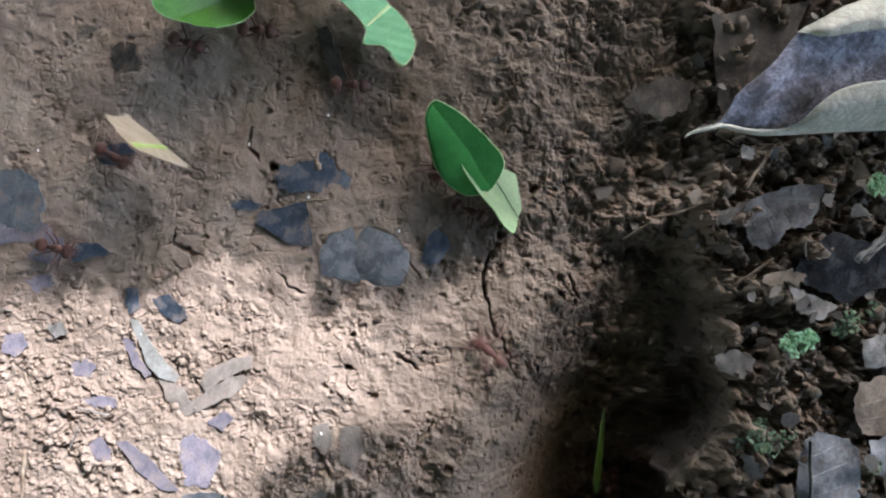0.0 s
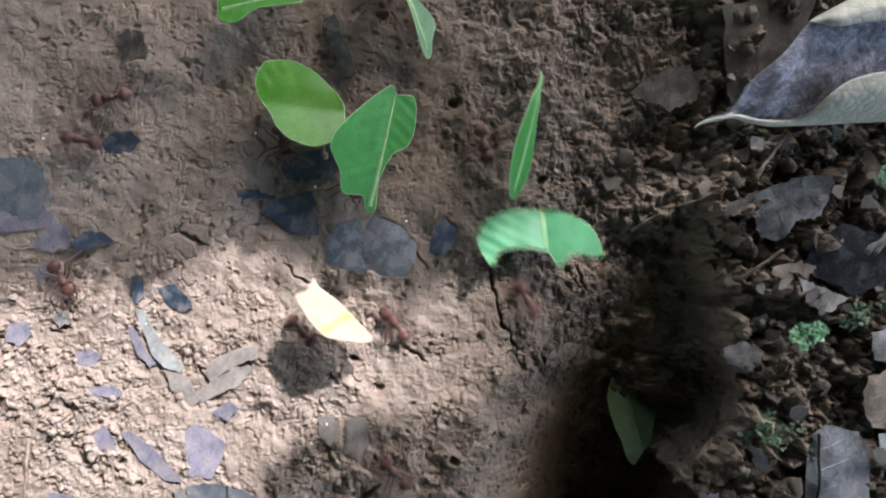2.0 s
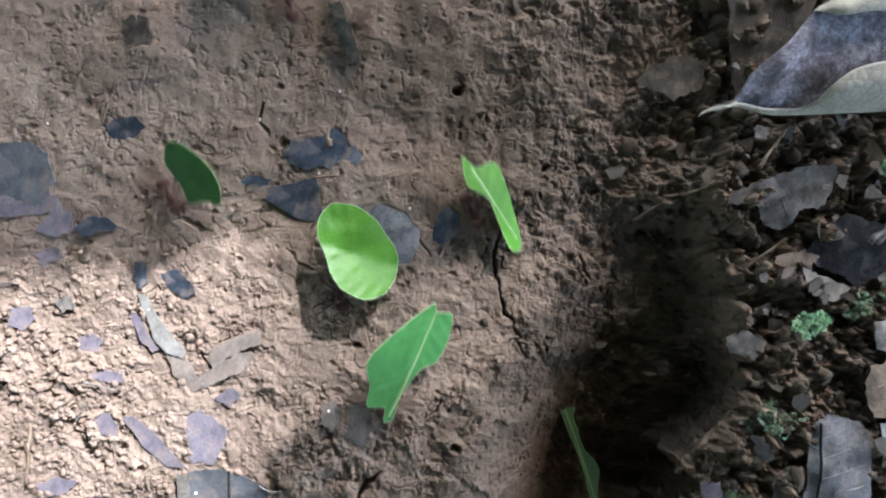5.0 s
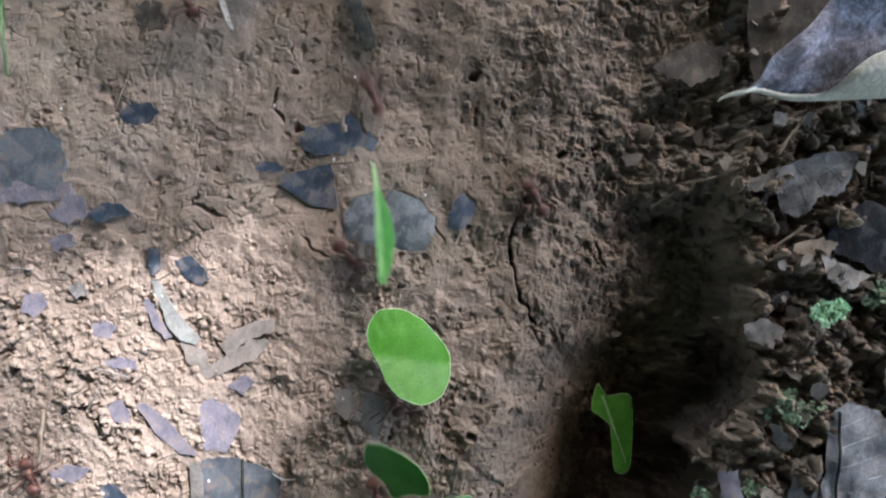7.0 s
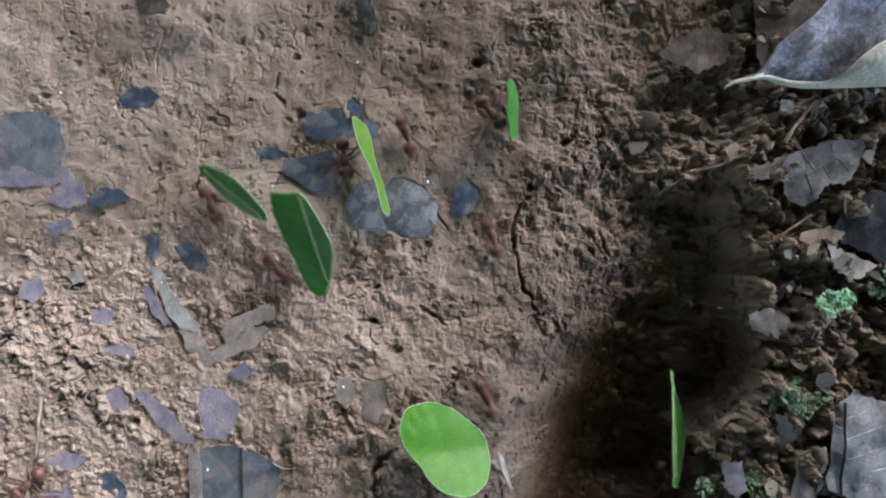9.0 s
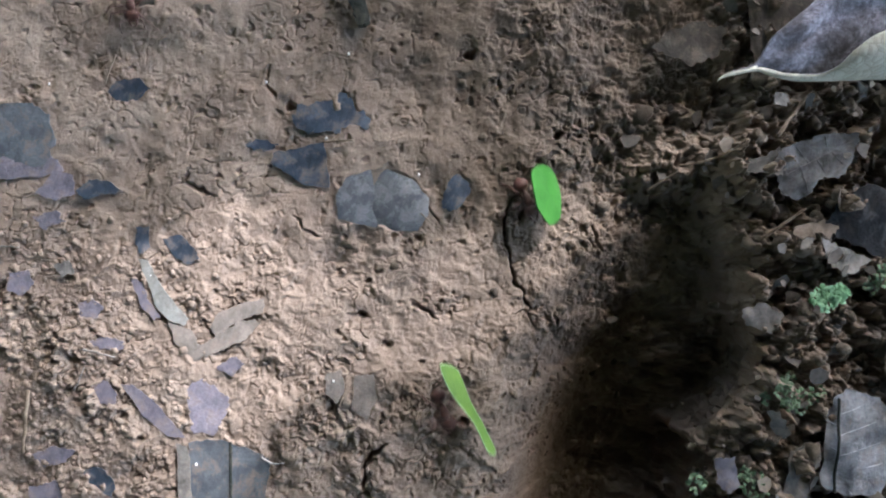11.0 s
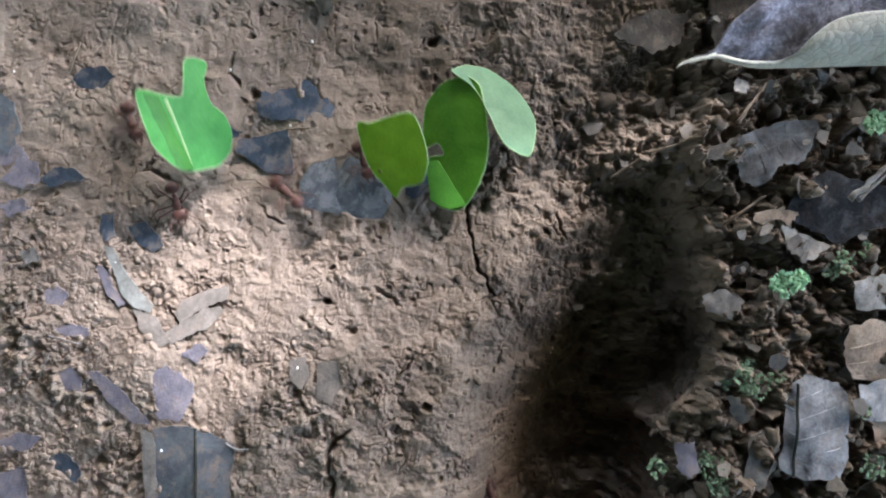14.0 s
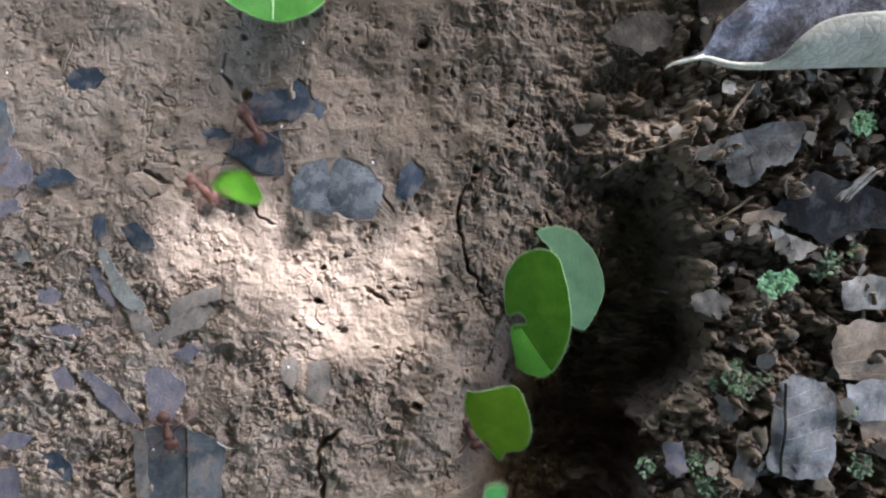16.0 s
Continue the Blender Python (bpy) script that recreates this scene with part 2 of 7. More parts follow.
# ---- the ground: trodden clay with a trench that sinks towards the nest, and a crumbly bank beyond it ----
CRACKS = [  # grid line, width, depth (m)
    ([(884, 330), (858, 370), (848, 405), (856, 445), (872, 500), (892, 540), (908, 590)], 3.4, 0.0028),
    ([(1005, 400), (1018, 425), (1032, 450)], 3.5, 0.002),
    ([(292, 300), (290, 325), (338, 348)], 3.5, 0.0014),
    ([(292, 325), (275, 330)], 2.5, 0.001),
    ([(648, 785), (618, 800), (606, 825), (612, 882), (605, 950)], 5.0, 0.003),
    ([(752, 655), (742, 680), (724, 695)], 3.0, 0.0014),
    ([(478, 385), (500, 405), (530, 420)], 3.5, 0.0015),
    ([(690, 535), (735, 565)], 5.0, 0.0016),
    ([(700, 355), (725, 380), (740, 400)], 2.5, 0.001),
    ([(548, 700), (560, 730), (568, 760)], 3.0, 0.001),
    ([(435, 120), (432, 155), (450, 178)], 3.5, 0.0012),
    ([(900, 690), (905, 660), (915, 645)], 3.0, 0.001),
]
HOLES = [  # grid place, radius in grid steps, depth (m)
    (612, 500, 8, 0.002), (602, 556, 10, 0.0025), (648, 610, 10, 0.0016), (778, 742, 12, 0.0022), (945, 244, 10, 0.0025),
    (884, 325, 12, 0.003), (790, 105, 13, 0.0025), (470, 90, 9, 0.0018), (475, 192, 14, 0.0015), (210, 780, 12, 0.002), (640, 606, 7, 0.0016),
    (140, 770, 10, 0.0016), (705, 640, 6, 0.001), (355, 735, 8, 0.0012), (1130, 360, 16, 0.003), (1390, 110, 12, 0.003), (560, 590, 8, 0.001)]


def broad(u, v):
    """The large form of the ground, in metres, without its roughness."""
    z = 0.0016 * smooth(980, 1300, u) - 0.0022 * smooth(900, 150, u)
    z = z + 0.0007 * fbm(u / 260, v / 260, 5, 2)
    floor = 0.0032 * smooth(-120, 300, v) + 0.0070 * smooth(270, 530, v) + 0.0118 * smooth(500, 760, v) + 0.0105 * smooth(720, 920, v)
    left = 940 - 115 * smooth(430, 800, v) + 14 * fbm(u * 0 + 3.0, v / 90, 9, 2)
    right = 1258 + 30 * np.exp(-((v - 570) / 90) ** 2) - 76 * smooth(640, 830, v) + 18 * fbm(u * 0 + 1.0, v / 55, 8, 3)
    wall, ease = 66 - 27 * smooth(560, 760, v), 1 - 0.08 * smooth(430, 720, v)
    cut = (0.5 * smooth(left - 70 * ease, left + 190 * ease, u) + 0.5 * smooth(left - 10 * ease, left + 250 * ease, u)) * (1 - smooth(right - wall, right + 6, u)) * (1 - smooth(1065, 1115, v))
    shoulder = 0.0020 * smooth(850, 1060, u) * (1 - smooth(1150, 1280, u)) * smooth(-50, 200, v)
    mound = 0.0034 * np.exp(-((u - 1190) / 95) ** 2 - ((v - 275) / 75) ** 2)
    return z - floor * cut - shoulder + mound


def scuffs(u, v, size, seed, width, keep):
    """Short torn marks that wander every way: 0..1 in the mark, and 0..1 on the lip raised along one side of it."""
    n = lattice(u / size, v / size, seed) + 0.45 * lattice(u / size * 2.3, v / size * 2.3, seed + 1)
    m = lattice(u / size * 0.9 + 31, v / size * 0.9, seed + 2) + 0.6 * lattice(u / size * 0.35, v / size * 0.35, seed + 3)
    on = smooth(keep, keep + 0.22, m)
    return smooth(width, width * 0.2, np.abs(n)) * on, smooth(width * 0.4, width * 1.2, n) * smooth(width * 5, width * 1.4, n) * on


def torn(u, v, size, seed, levels):
    """Thin layers of smeared clay that end in steps: -1..1."""
    f = fbm(u / size, v / size, seed, 3, 0.5) * levels
    k = np.floor(f)
    r = f - k
    return (k + 0.3 * r + 0.7 * smooth(0.80, 1.0, r)) / levels


def relief(u, v):
    """The full ground height at grid places."""
    wu, wv = u + 9 * fbm(u / 40, v / 40, 11, 2) + 4 * fbm(u / 11, v / 11, 17, 2), v + 9 * fbm(u / 40, v / 40, 12, 2) + 4 * fbm(u / 11, v / 11, 18, 2)
    z = broad(u, v)
    crumbly = np.clip(smooth(400, 100, u + 0.15 * (v - 500)) * smooth(400, 520, v) + 0.34 * smooth(380, 520, v) * smooth(900, 600, u), 0, 1)
    bank = smooth(1180, 1280, u + 20 * fbm(u / 60, v / 60, 14, 2))
    slope = smooth(780, 980, u) * (1 - bank)
    calm = smooth(540, 330, v + 0.12 * (u - 400) + 60 * fbm(u / 120, v / 120, 16, 2)) * smooth(960, 700, u)
    patchy = smooth(-0.35, 0.45, fbm(u / 75, v / 60, 15, 3))
    rough = patchy * (1 - 0.6 * calm)
    mouth = np.exp(-((u - 1170) / 130) ** 2 - ((v - 260) / 120) ** 2)
    deep = smooth(1000, 1100, u) * smooth(420, 600, v) * (1 - bank)
    z = z + 0.0006 * fbm(u / 95, v / 95, 20, 3) + 0.00014 * fbm(u / 28, v / 24, 21, 2) * (1 - 0.4 * calm)
    # smeared layers of clay with torn edges
    whole = smooth(-0.25, 0.35, fbm(u / 34, v / 30, 83, 2))
    z = z + 0.00062 * torn(wu, wv, 46, 81, 2.5) * whole * (0.55 + 0.45 * rough) * (1 - 0.4 * calm) * (1 + 0.35 * slope + 0.4 * crumbly)
    z = z + 0.00036 * torn(wv, wu, 22, 85, 2.0) * (1 - 0.55 * whole) * (0.35 + 0.65 * rough) * (1 - 0.4 * calm) * (1 + 0.2 * slope + 0.6 * crumbly)
    # scuffs left by many feet, thick in places and rare in others
    for size, seed, width, keep, depth in ((30, 101, 0.075, 0.12, 0.00062), (17, 111, 0.11, 0.14, 0.00046), (11, 121, 0.15, 0.22, 0.00030), (52, 131, 0.035, 0.30, 0.0009)):
        mark, lip = scuffs(u + 0.35 * (wu - u), v + 0.35 * (wv - v), size, seed, width, keep)
        z = z + 0.85 * depth * (0.28 * lip - mark) * (0.45 + 0.55 * patchy) * (1 + 0.10 * slope + 0.6 * crumbly - 0.3 * calm)
    # flat chips
    f1, _ = facets((wu * 0.92 + wv * 0.38) / 24, (wv * 0.92 - wu * 0.38) / 17, 31, 1.2)
    z = z + 0.00016 * f1 * (0.05 + 0.95 * rough) * (1 + 0.4 * slope)
    f2, _ = facets((wu * 0.8 - wv * 0.6) / 12, (wv * 0.8 + wu * 0.6) / 9, 32, 1.2)
    z = z + 0.00012 * f2 * (0.10 + 0.90 * rough) * (1 + 1.2 * slope)
    f3, _ = facets(wu / 7, wv / 5.5, 38, 1.3)
    z = z + 0.00019 * f3 * slope * (0.4 + 0.6 * patchy)
    # small round pits
    for size, seed, keep, depth in ((19, 35, 0.90, 0.0010), (12, 36, 0.92, 0.0008)):
        p1, p2, pv = cells(u / size + 0.2 * lattice(u / 9, v / 9, 3), v / size + 0.2 * lattice(u / 10, v / 10, 6), seed)
        z = z - depth * (pv > keep) * smooth(0.36, 0.16, p1 + 0.14 * lattice(u / 6, v / 6, 4)) * (0.3 + 0.7 * rough)
    # angular crumbs on the open side and clods on the bank
    for size, seed, amp in ((31, 41, 0.0012), (13, 42, 0.0006), (7, 47, 0.0004)):
        f, _ = facets(wu / size, wv / size, seed, 1.5)
        z = z + amp * np.maximum(f, -0.35) * crumbly * (1 - bank) * (0.30 + 0.70 * patchy)
    for size, seed, amp in ((58, 43, 0.0034), (27, 44, 0.0022), (13, 45, 0.0010)):
        p1, p2, pv = cells(wu / size, wv / size, seed)
        clod = np.sqrt(np.maximum(0, 1 - (p1 / 0.85) ** 2)) * (0.45 + 0.9 * pv) - 0.6
        z = z + amp * clod * np.clip(bank + (0.05 if size < 40 else 0.10) * slope + 0.28 * deep + 0.2 * mouth, 0, 1)
    z = z + 0.0020 * fbm(u / 30, v / 26, 46, 4, 0.55) * np.clip(bank * 0.8 + 0.14 * slope + 0.6 * deep + 0.5 * mouth, 0, 1)
    z = z + 0.00005 * fbm(u / 5, v / 5, 26, 2) * (1 - 0.6 * calm)
    for pts, width, depth in CRACKS:
        r, s = to_line(u + 5 * lattice(u / 14, v / 14, 50) + 2 * lattice(u / 5, v / 5, 51), v + 5 * lattice(u / 14, v / 14, 52), pts)
        taper = np.clip(np.minimum(s, 1 - s) * 5, 0.25, 1)
        z = z - depth * taper * smooth(width * (0.5 + 0.7 * taper), width * 0.25, r)
    for a, b, radius, depth in HOLES:
        r = np.hypot(u - a, (v - b) * 1.3) + 4 * lattice(u / 8, v / 8, 60)
        z = z - depth * smooth(radius, radius * 0.35, r)
    return z


def axis_lines(lo, hi, step, far):
    core = np.arange(lo, hi + step / 2, step)
    out, g, x = [], step, 0.0
    while x < far:
        g = min(g * 1.45, far)
        x += g
        out.append(x)
    out = np.array(out)
    return np.concatenate([(lo - out)[::-1], core, hi + out])


GX, GY = axis_lines(-0.094, 0.096, 0.00018, 60.0), axis_lines(-0.071, 0.052, 0.00018, 60.0)
XX, YY = np.meshgrid(GX, GY)
UU, VV = unplan(XX, YY)
FADE = smooth(0.6, 0.16, np.hypot(XX, YY))
ZZ = relief(UU, VV) * FADE
FLAKE_MASK = np.zeros(ZZ.shape)


def height(x, y, field=None):
    """Ground height at a place, by the mesh's own grid."""
    f = ZZ if field is None else field
    i = int(np.clip(np.searchsorted(GX, x) - 1, 0, len(GX) - 2))
    j = int(np.clip(np.searchsorted(GY, y) - 1, 0, len(GY) - 2))
    a, b = (x - GX[i]) / (GX[i + 1] - GX[i]), (y - GY[j]) / (GY[j + 1] - GY[j])
    return float((f[j, i] * (1 - a) + f[j, i + 1] * a) * (1 - b) + (f[j + 1, i] * (1 - a) + f[j + 1, i + 1] * a) * b)


def level(x, y):
    u, v = unplan(np.array([x]), np.array([y]))
    return float(broad(u, v)[0])


def mesh_from(name, verts, faces, material, smooth_faces=True):
    me = bpy.data.meshes.new(name)
    me.from_pydata(verts, [], faces)
    me.materials.append(material)
    if smooth_faces:
        me.polygons.foreach_set("use_smooth", [True] * len(me.polygons))
    me.update()
    return me


def part(name, me, parent, label=""):
    ob = new(name, me)
    ob.parent = parent
    return tagged(ob, label)


def crisp(bm, degrees=45):
    for e in bm.edges:
        if len(e.link_faces) == 2 and e.calc_face_angle(0) > radians(degrees):
            e.smooth = False


# ---- flat leaf remains pressed into the clay: outlines on the grid ----
def flake_outline(pts, seed, rag=2.0, sub=5):
    rng = random.Random(seed)
    out = []
    n = len(pts)
    for k in range(n):
        (a, b), (c, d) = pts[k], pts[(k + 1) % n]
        for s in range(sub):
            t = s / sub
            j = 0 if s == 0 else rag
            out.append((a + (c - a) * t + rng.uniform(-j, j), b + (d - b) * t + rng.uniform(-j, j)))
    return out


def flake(name, pts, material, label, lift=0.00015, thick=0.0001, rag=2.0, z=None, tilt=(0, 0), curl=0.0, seed=1, vein=None, press=True, group="", crumple=1.0, sides=()):
    """A thin piece of leaf; its outline lies on the grid, its body follows the large form of the ground."""
    out = flake_outline(pts, seed, rag)
    zz = 0 if z is None else z
    world_pts = [plan(a, b, zz) for a, b in out]
    cx, cy = sum(p[0] for p in world_pts) / len(out), sum(p[1] for p in world_pts) / len(out)
    base = level(cx, cy) if z is None else z
    bm = bmesh.new()
    ring = [bm.verts.new((x - cx, y - cy, 0)) for x, y in world_pts]
    f = bm.faces.new(ring)
    if f.calc_area() > 0 and f.normal.z < 0:
        f.normal_flip()
    bmesh.ops.triangulate(bm, faces=bm.faces[:])
    size = max(math.hypot(v.co.x, v.co.y) for v in bm.verts)
    for _ in range(2):
        long = [e for e in bm.edges if e.calc_length() > max(size / 7, 0.0006)]
        if long:
            bmesh.ops.subdivide_edges(bm, edges=long, cuts=1)
            bmesh.ops.triangulate(bm, faces=bm.faces[:])
    rise = 0.4 if press else 0.65
    rng = random.Random(seed * 7 + 3)
    ox = rng.uniform(0, 50)
    for v in bm.verts:
        x, y = v.co.x, v.co.y
        follow = level(cx + x, cy + y) - base if z is None else 0.0
        w = crumple * (noise.noise((x * 160 + ox, y * 160, ox)) * 0.00022 + noise.noise((x * 500 + ox, y * 500, 2)) * 0.00007)
        v.co.z = follow + rise * lift + w + tilt[0] * x + tilt[1] * y + curl * (x * x + y * y) / max(size, 1e-4)
        if vein is not None:
            (a, b), (c, d) = vein
            ax, ay = plan(a, b)
            bx, by = plan(c, d)
            L = math.hypot(bx - ax, by - ay)
            dist = abs((cx + x - ax) * (by - ay) - (cy + y - ay) * (bx - ax)) / L
            v.co.z += 0.00035 * math.exp(-(dist / 0.0005) ** 2) + 0.0004 * math.exp(-(dist / 0.004) ** 2)
    geo = bmesh.ops.extrude_face_region(bm, geom=bm.faces[:])
    for e in geo["geom"]:
        if isinstance(e, bmesh.types.BMVert):
            e.co.z += thick
    bmesh.ops.recalc_face_normals(bm, faces=bm.faces[:])
    crisp(bm)
    me = bpy.data.meshes.new(name)
    bm.to_mesh(me)
    bm.free()
    me.polygons.foreach_set("use_smooth", [True] * len(me.polygons))
    me.materials.append(material)
    ob = new(name, me)
    ob.location = (cx, cy, base)
    if press and z is None:
        lo, hi = (min(p[0] for p in world_pts), min(p[1] for p in world_pts)), (max(p[0] for p in world_pts), max(p[1] for p in world_pts))
        i0, i1 = np.searchsorted(GX, lo[0]) - 3, np.searchsorted(GX, hi[0]) + 3
        j0, j1 = np.searchsorted(GY, lo[1]) - 3, np.searchsorted(GY, hi[1]) + 3
        i0, j0 = max(i0, 0), max(j0, 0)
        if i1 > i0 and j1 > j0:
            su, sv = UU[j0:j1, i0:i1], VV[j0:j1, i0:i1]
            ragged = min(1.0, (max(p[0] for p in out) - min(p[0] for p in out)) / 150) if lift < 0.0005 else 0.2
            ru = ragged * (8.0 * lattice(su / 13, sv / 13, 70 + seed) + 3.5 * lattice(su / 5, sv / 5, 71 + seed))
            rv = ragged * (8.0 * lattice(su / 13, sv / 13, 170 + seed) + 3.5 * lattice(su / 5, sv / 5, 171 + seed))
            bare = inside(su + ru, sv + rv, out) & ((fbm(su / 20, sv / 16, 270 + seed, 3) < 0.62) | (ragged < 0.7))
            FLAKE_MASK[j0:j1, i0:i1] = np.maximum(FLAKE_MASK[j0:j1, i0:i1], bare)
    ribs = [("midrib", vein, 0.00028, 0.00075)] if vein is not None else []
    ribs += [("side_vein", ends, 0.00012, 0.0001) for ends in sides]
    for kind_of_rib, ((a, b), (c, d)), half, raised in ribs:
        p, q = Vector((*plan(a, b, zz), 0)), Vector((*plan(c, d, zz), 0))
        side = (q - p).cross(Vector((0, 0, 1))).normalized() * half
        vs, fs = [], []
        for k in range(17):
            m = p.lerp(q, k / 16)
            x, y = m.x - cx, m.y - cy
            follow = level(m.x, m.y) - base if z is None else 0.0
            w = crumple * (noise.noise((x * 160 + ox, y * 160, ox)) * 0.00022 + noise.noise((x * 500 + ox, y * 500, 2)) * 0.00007)
            top = follow + rise * lift + w + tilt[0] * x + tilt[1] * y + curl * (x * x + y * y) / max(size, 1e-4) + raised + thick
            if kind_of_rib == "side_vein" and vein is not None:
                ax, ay = plan(*vein[0])
                bx, by = plan(*vein[1])
                dist = abs((m.x - ax) * (by - ay) - (m.y - ay) * (bx - ax)) / math.hypot(bx - ax, by - ay)
                top += 0.0004 * math.exp(-(dist / 0.004) ** 2)
            for s, h in ((-1, -0.00025), (-0.5, 0), (0.5, 0), (1, -0.00025)):
                vs.append((x + side.x * s, y + side.y * s, top + h))
        for k in range(16):
            fs += [(k * 4 + s, k * 4 + s + 1, k * 4 + s + 5, k * 4 + s + 4) for s in range(3)]
        part(kind_of_rib, mesh_from(kind_of_rib, vs, fs, M_BARK if kind_of_rib == "midrib" else material), ob, "dark raised midrib" if kind_of_rib == "midrib" else "")
    return tagged(ob, label, "leaf remains", group)


G1 = "leaf remains pressed into the clay"
flake("leaf_remain", [(440, 292), (448, 272), (480, 268), (535, 255), (541, 290), (545, 335), (500, 332), (470, 310)], M_SLATE, "dark slate-blue wet leaf piece pressed into the clay", seed=1, group=G1)
flake("leaf_remain", [(480, 215), (488, 190), (530, 185), (575, 170), (590, 195), (618, 215), (610, 235), (580, 225), (560, 240), (525, 240), (500, 235)], M_SLATE, "dark grey-blue ragged leaf piece half buried in clay", seed=2, rag=5, group=G1)
flake("leaf_remain", [(395, 258), (420, 250), (455, 258), (440, 268), (410, 270)], M_SLATE, "small dark leaf scrap half buried in clay", seed=3, rag=4, group=G1)
flake("leaf_remain", [(556, 350), (575, 318), (618, 304), (626, 350), (629, 406), (590, 398), (560, 390)], M_SHELL, "shiny grey skeleton leaf with a raised midrib", seed=4, curl=-0.08, lift=0.0011, rag=1.0, crumple=2.0, group=G1)
flake("leaf_remain", [(612, 306), (645, 303), (690, 320), (720, 355), (718, 385), (700, 412), (660, 412), (622, 400)], M_SHELL, "shiny grey curved skeleton leaf piece on the clay", seed=5, curl=-0.2, lift=0.0015, rag=1.0, crumple=2.2, group=G1)
flake("leaf_remain", [(742, 370), (745, 345), (760, 315), (772, 308), (790, 325), (792, 345), (775, 370), (755, 378)], M_SLATE, "small blue-black glossy leaf scrap on the clay", seed=6, lift=0.0006, curl=-0.15, group=G1)
flake("leaf_remain", [(150, 165), (165, 145), (205, 140), (225, 158), (205, 178), (170, 182)], M_SLATE, "small dark oval leaf scrap in the clay", seed=7, group=G1)
flake("leaf_remain", [(-60, 190), (20, 185), (50, 205), (62, 250), (40, 300), (0, 290), (-60, 290)], M_SLATE_PALE, "dark grey sheet of wet leaf in the clay", seed=8, rag=4, group=G1)
flake("leaf_remain", [(-60, 285), (30, 268), (65, 285), (75, 305), (30, 318), (-60, 320)], M_LILAC, "grey flat leaf piece in the clay", seed=9, rag=3, group=G1)
flake("leaf_remain", [(25, 345), (60, 305), (92, 312), (95, 345), (60, 358)], M_LILAC, "grey angular leaf scrap in the clay", seed=10, group=G1)
flake("leaf_remain", [(95, 340), (120, 320), (150, 322), (182, 342), (150, 346), (110, 356)], M_SLATE, "dark pointed leaf scrap on the clay", seed=11, group=G1)
flake("leaf_remain", [(205, 405), (228, 403), (230, 440), (212, 452), (203, 430)], M_SLATE, "short dark curled leaf stalk in the crumbs", seed=12, lift=0.0008, group=G1)
flake("leaf_remain", [(252, 425), (285, 418), (308, 440), (318, 460), (295, 470), (270, 455)], M_SLATE, "small dark violet leaf scrap on crumbs", seed=13, lift=0.0007, tilt=(0.1, 0.1), group=G1)
flake("leaf_remain", [(208, 460), (225, 462), (245, 500), (275, 540), (298, 565), (290, 578), (262, 568), (240, 545), (228, 510)], M_WILLOW, "pale grey pointed willow-like dead leaf", seed=14, lift=0.0016, curl=-0.05, rag=1, group=G1)
flake("leaf_remain", [(192, 495), (215, 500), (222, 530), (245, 560), (235, 568), (212, 545)], M_LILAC, "narrow bluish leaf strip beneath a pale leaf", seed=15, group=G1)
flake("leaf_remain", [(335, 580), (350, 555), (385, 540), (430, 530), (428, 555), (385, 568), (345, 600)], M_FILM, "grey curled thin leaf band on the clay", seed=16, lift=0.0006, group=G1)
flake("leaf_remain", [(258, 570), (300, 585), (318, 612), (352, 590), (390, 565), (425, 570), (400, 600), (345, 625), (305, 640), (270, 605)], M_FILM, "thin grey-brown leaf sheet sunk in clay", seed=17, lift=0.0003, rag=4, group=G1)
flake("leaf_remain", [(100, 540), (125, 530), (145, 545), (135, 565), (105, 562)], M_LILAC, "small bluish round leaf scrap in crumbs", seed=18, group=G1)
flake("leaf_remain", [(120, 605), (150, 598), (180, 605), (182, 618), (140, 620)], M_LILAC, "small striped blue-grey leaf scrap in crumbs", seed=19, rag=3, group=G1)
flake("leaf_remain", [(178, 680), (200, 682), (240, 715), (285, 765), (290, 775), (260, 772), (215, 735)], M_LILAC, "lilac-grey narrow leaf strip lying in crumbs", seed=20, lift=0.0009, rag=1.5, group=G1)
flake("leaf_remain", [(130, 685), (150, 672), (170, 700), (165, 722), (140, 715)], M_LILAC, "small lilac leaf scrap in crumbs", seed=21, group=G1)
flake("leaf_remain", [(292, 690), (320, 670), (350, 695), (368, 705), (362, 735), (340, 772), (300, 762), (296, 725)], M_LILAC, "broad lilac-grey leaf piece flat on clay", seed=22, rag=4, group=G1)
flake("leaf_remain", [(295, 785), (350, 778), (410, 795), (440, 810), (442, 835), (430, 930), (300, 930), (285, 850)], M_SLATE_PALE, "large blue-grey leaf piece in the clay", seed=23, rag=4, vein=((372, 780), (375, 930)), group=G1)
flake("leaf_remain", [(278, 780), (295, 790), (300, 850), (308, 930), (285, 930)], M_GREYBROWN, "dark brown bent leaf edge in the clay", seed=24, lift=0.001, tilt=(-0.4, 0), group=G1)
flake("leaf_remain", [(20, 805), (60, 790), (95, 800), (80, 818), (40, 828)], M_LILAC, "dull violet leaf scrap in crumbs", seed=25, rag=3, group=G1)
flake("leaf_remain", [(108, 830), (140, 828), (165, 860), (160, 880), (120, 855)], M_SLATE, "dark blue leaf scrap in crumbs", seed=26, rag=3, group=G1)
flake("leaf_remain", [(540, 660), (568, 655), (572, 690), (560, 712), (538, 695)], M_FILM, "thin grey leaf scrap on the clay", seed=27, lift=0.0003, group=G1)
flake("leaf_remain", [(590, 665), (625, 660), (632, 700), (612, 740), (585, 720)], M_FILM, "thin grey oblong leaf scrap on the clay", seed=28, lift=0.0002, group=G1)
flake("leaf_remain", [(345, 650), (375, 632), (395, 645), (372, 668)], M_LILAC, "tiny lilac leaf scrap in the clay", seed=29, rag=3, group=G1)
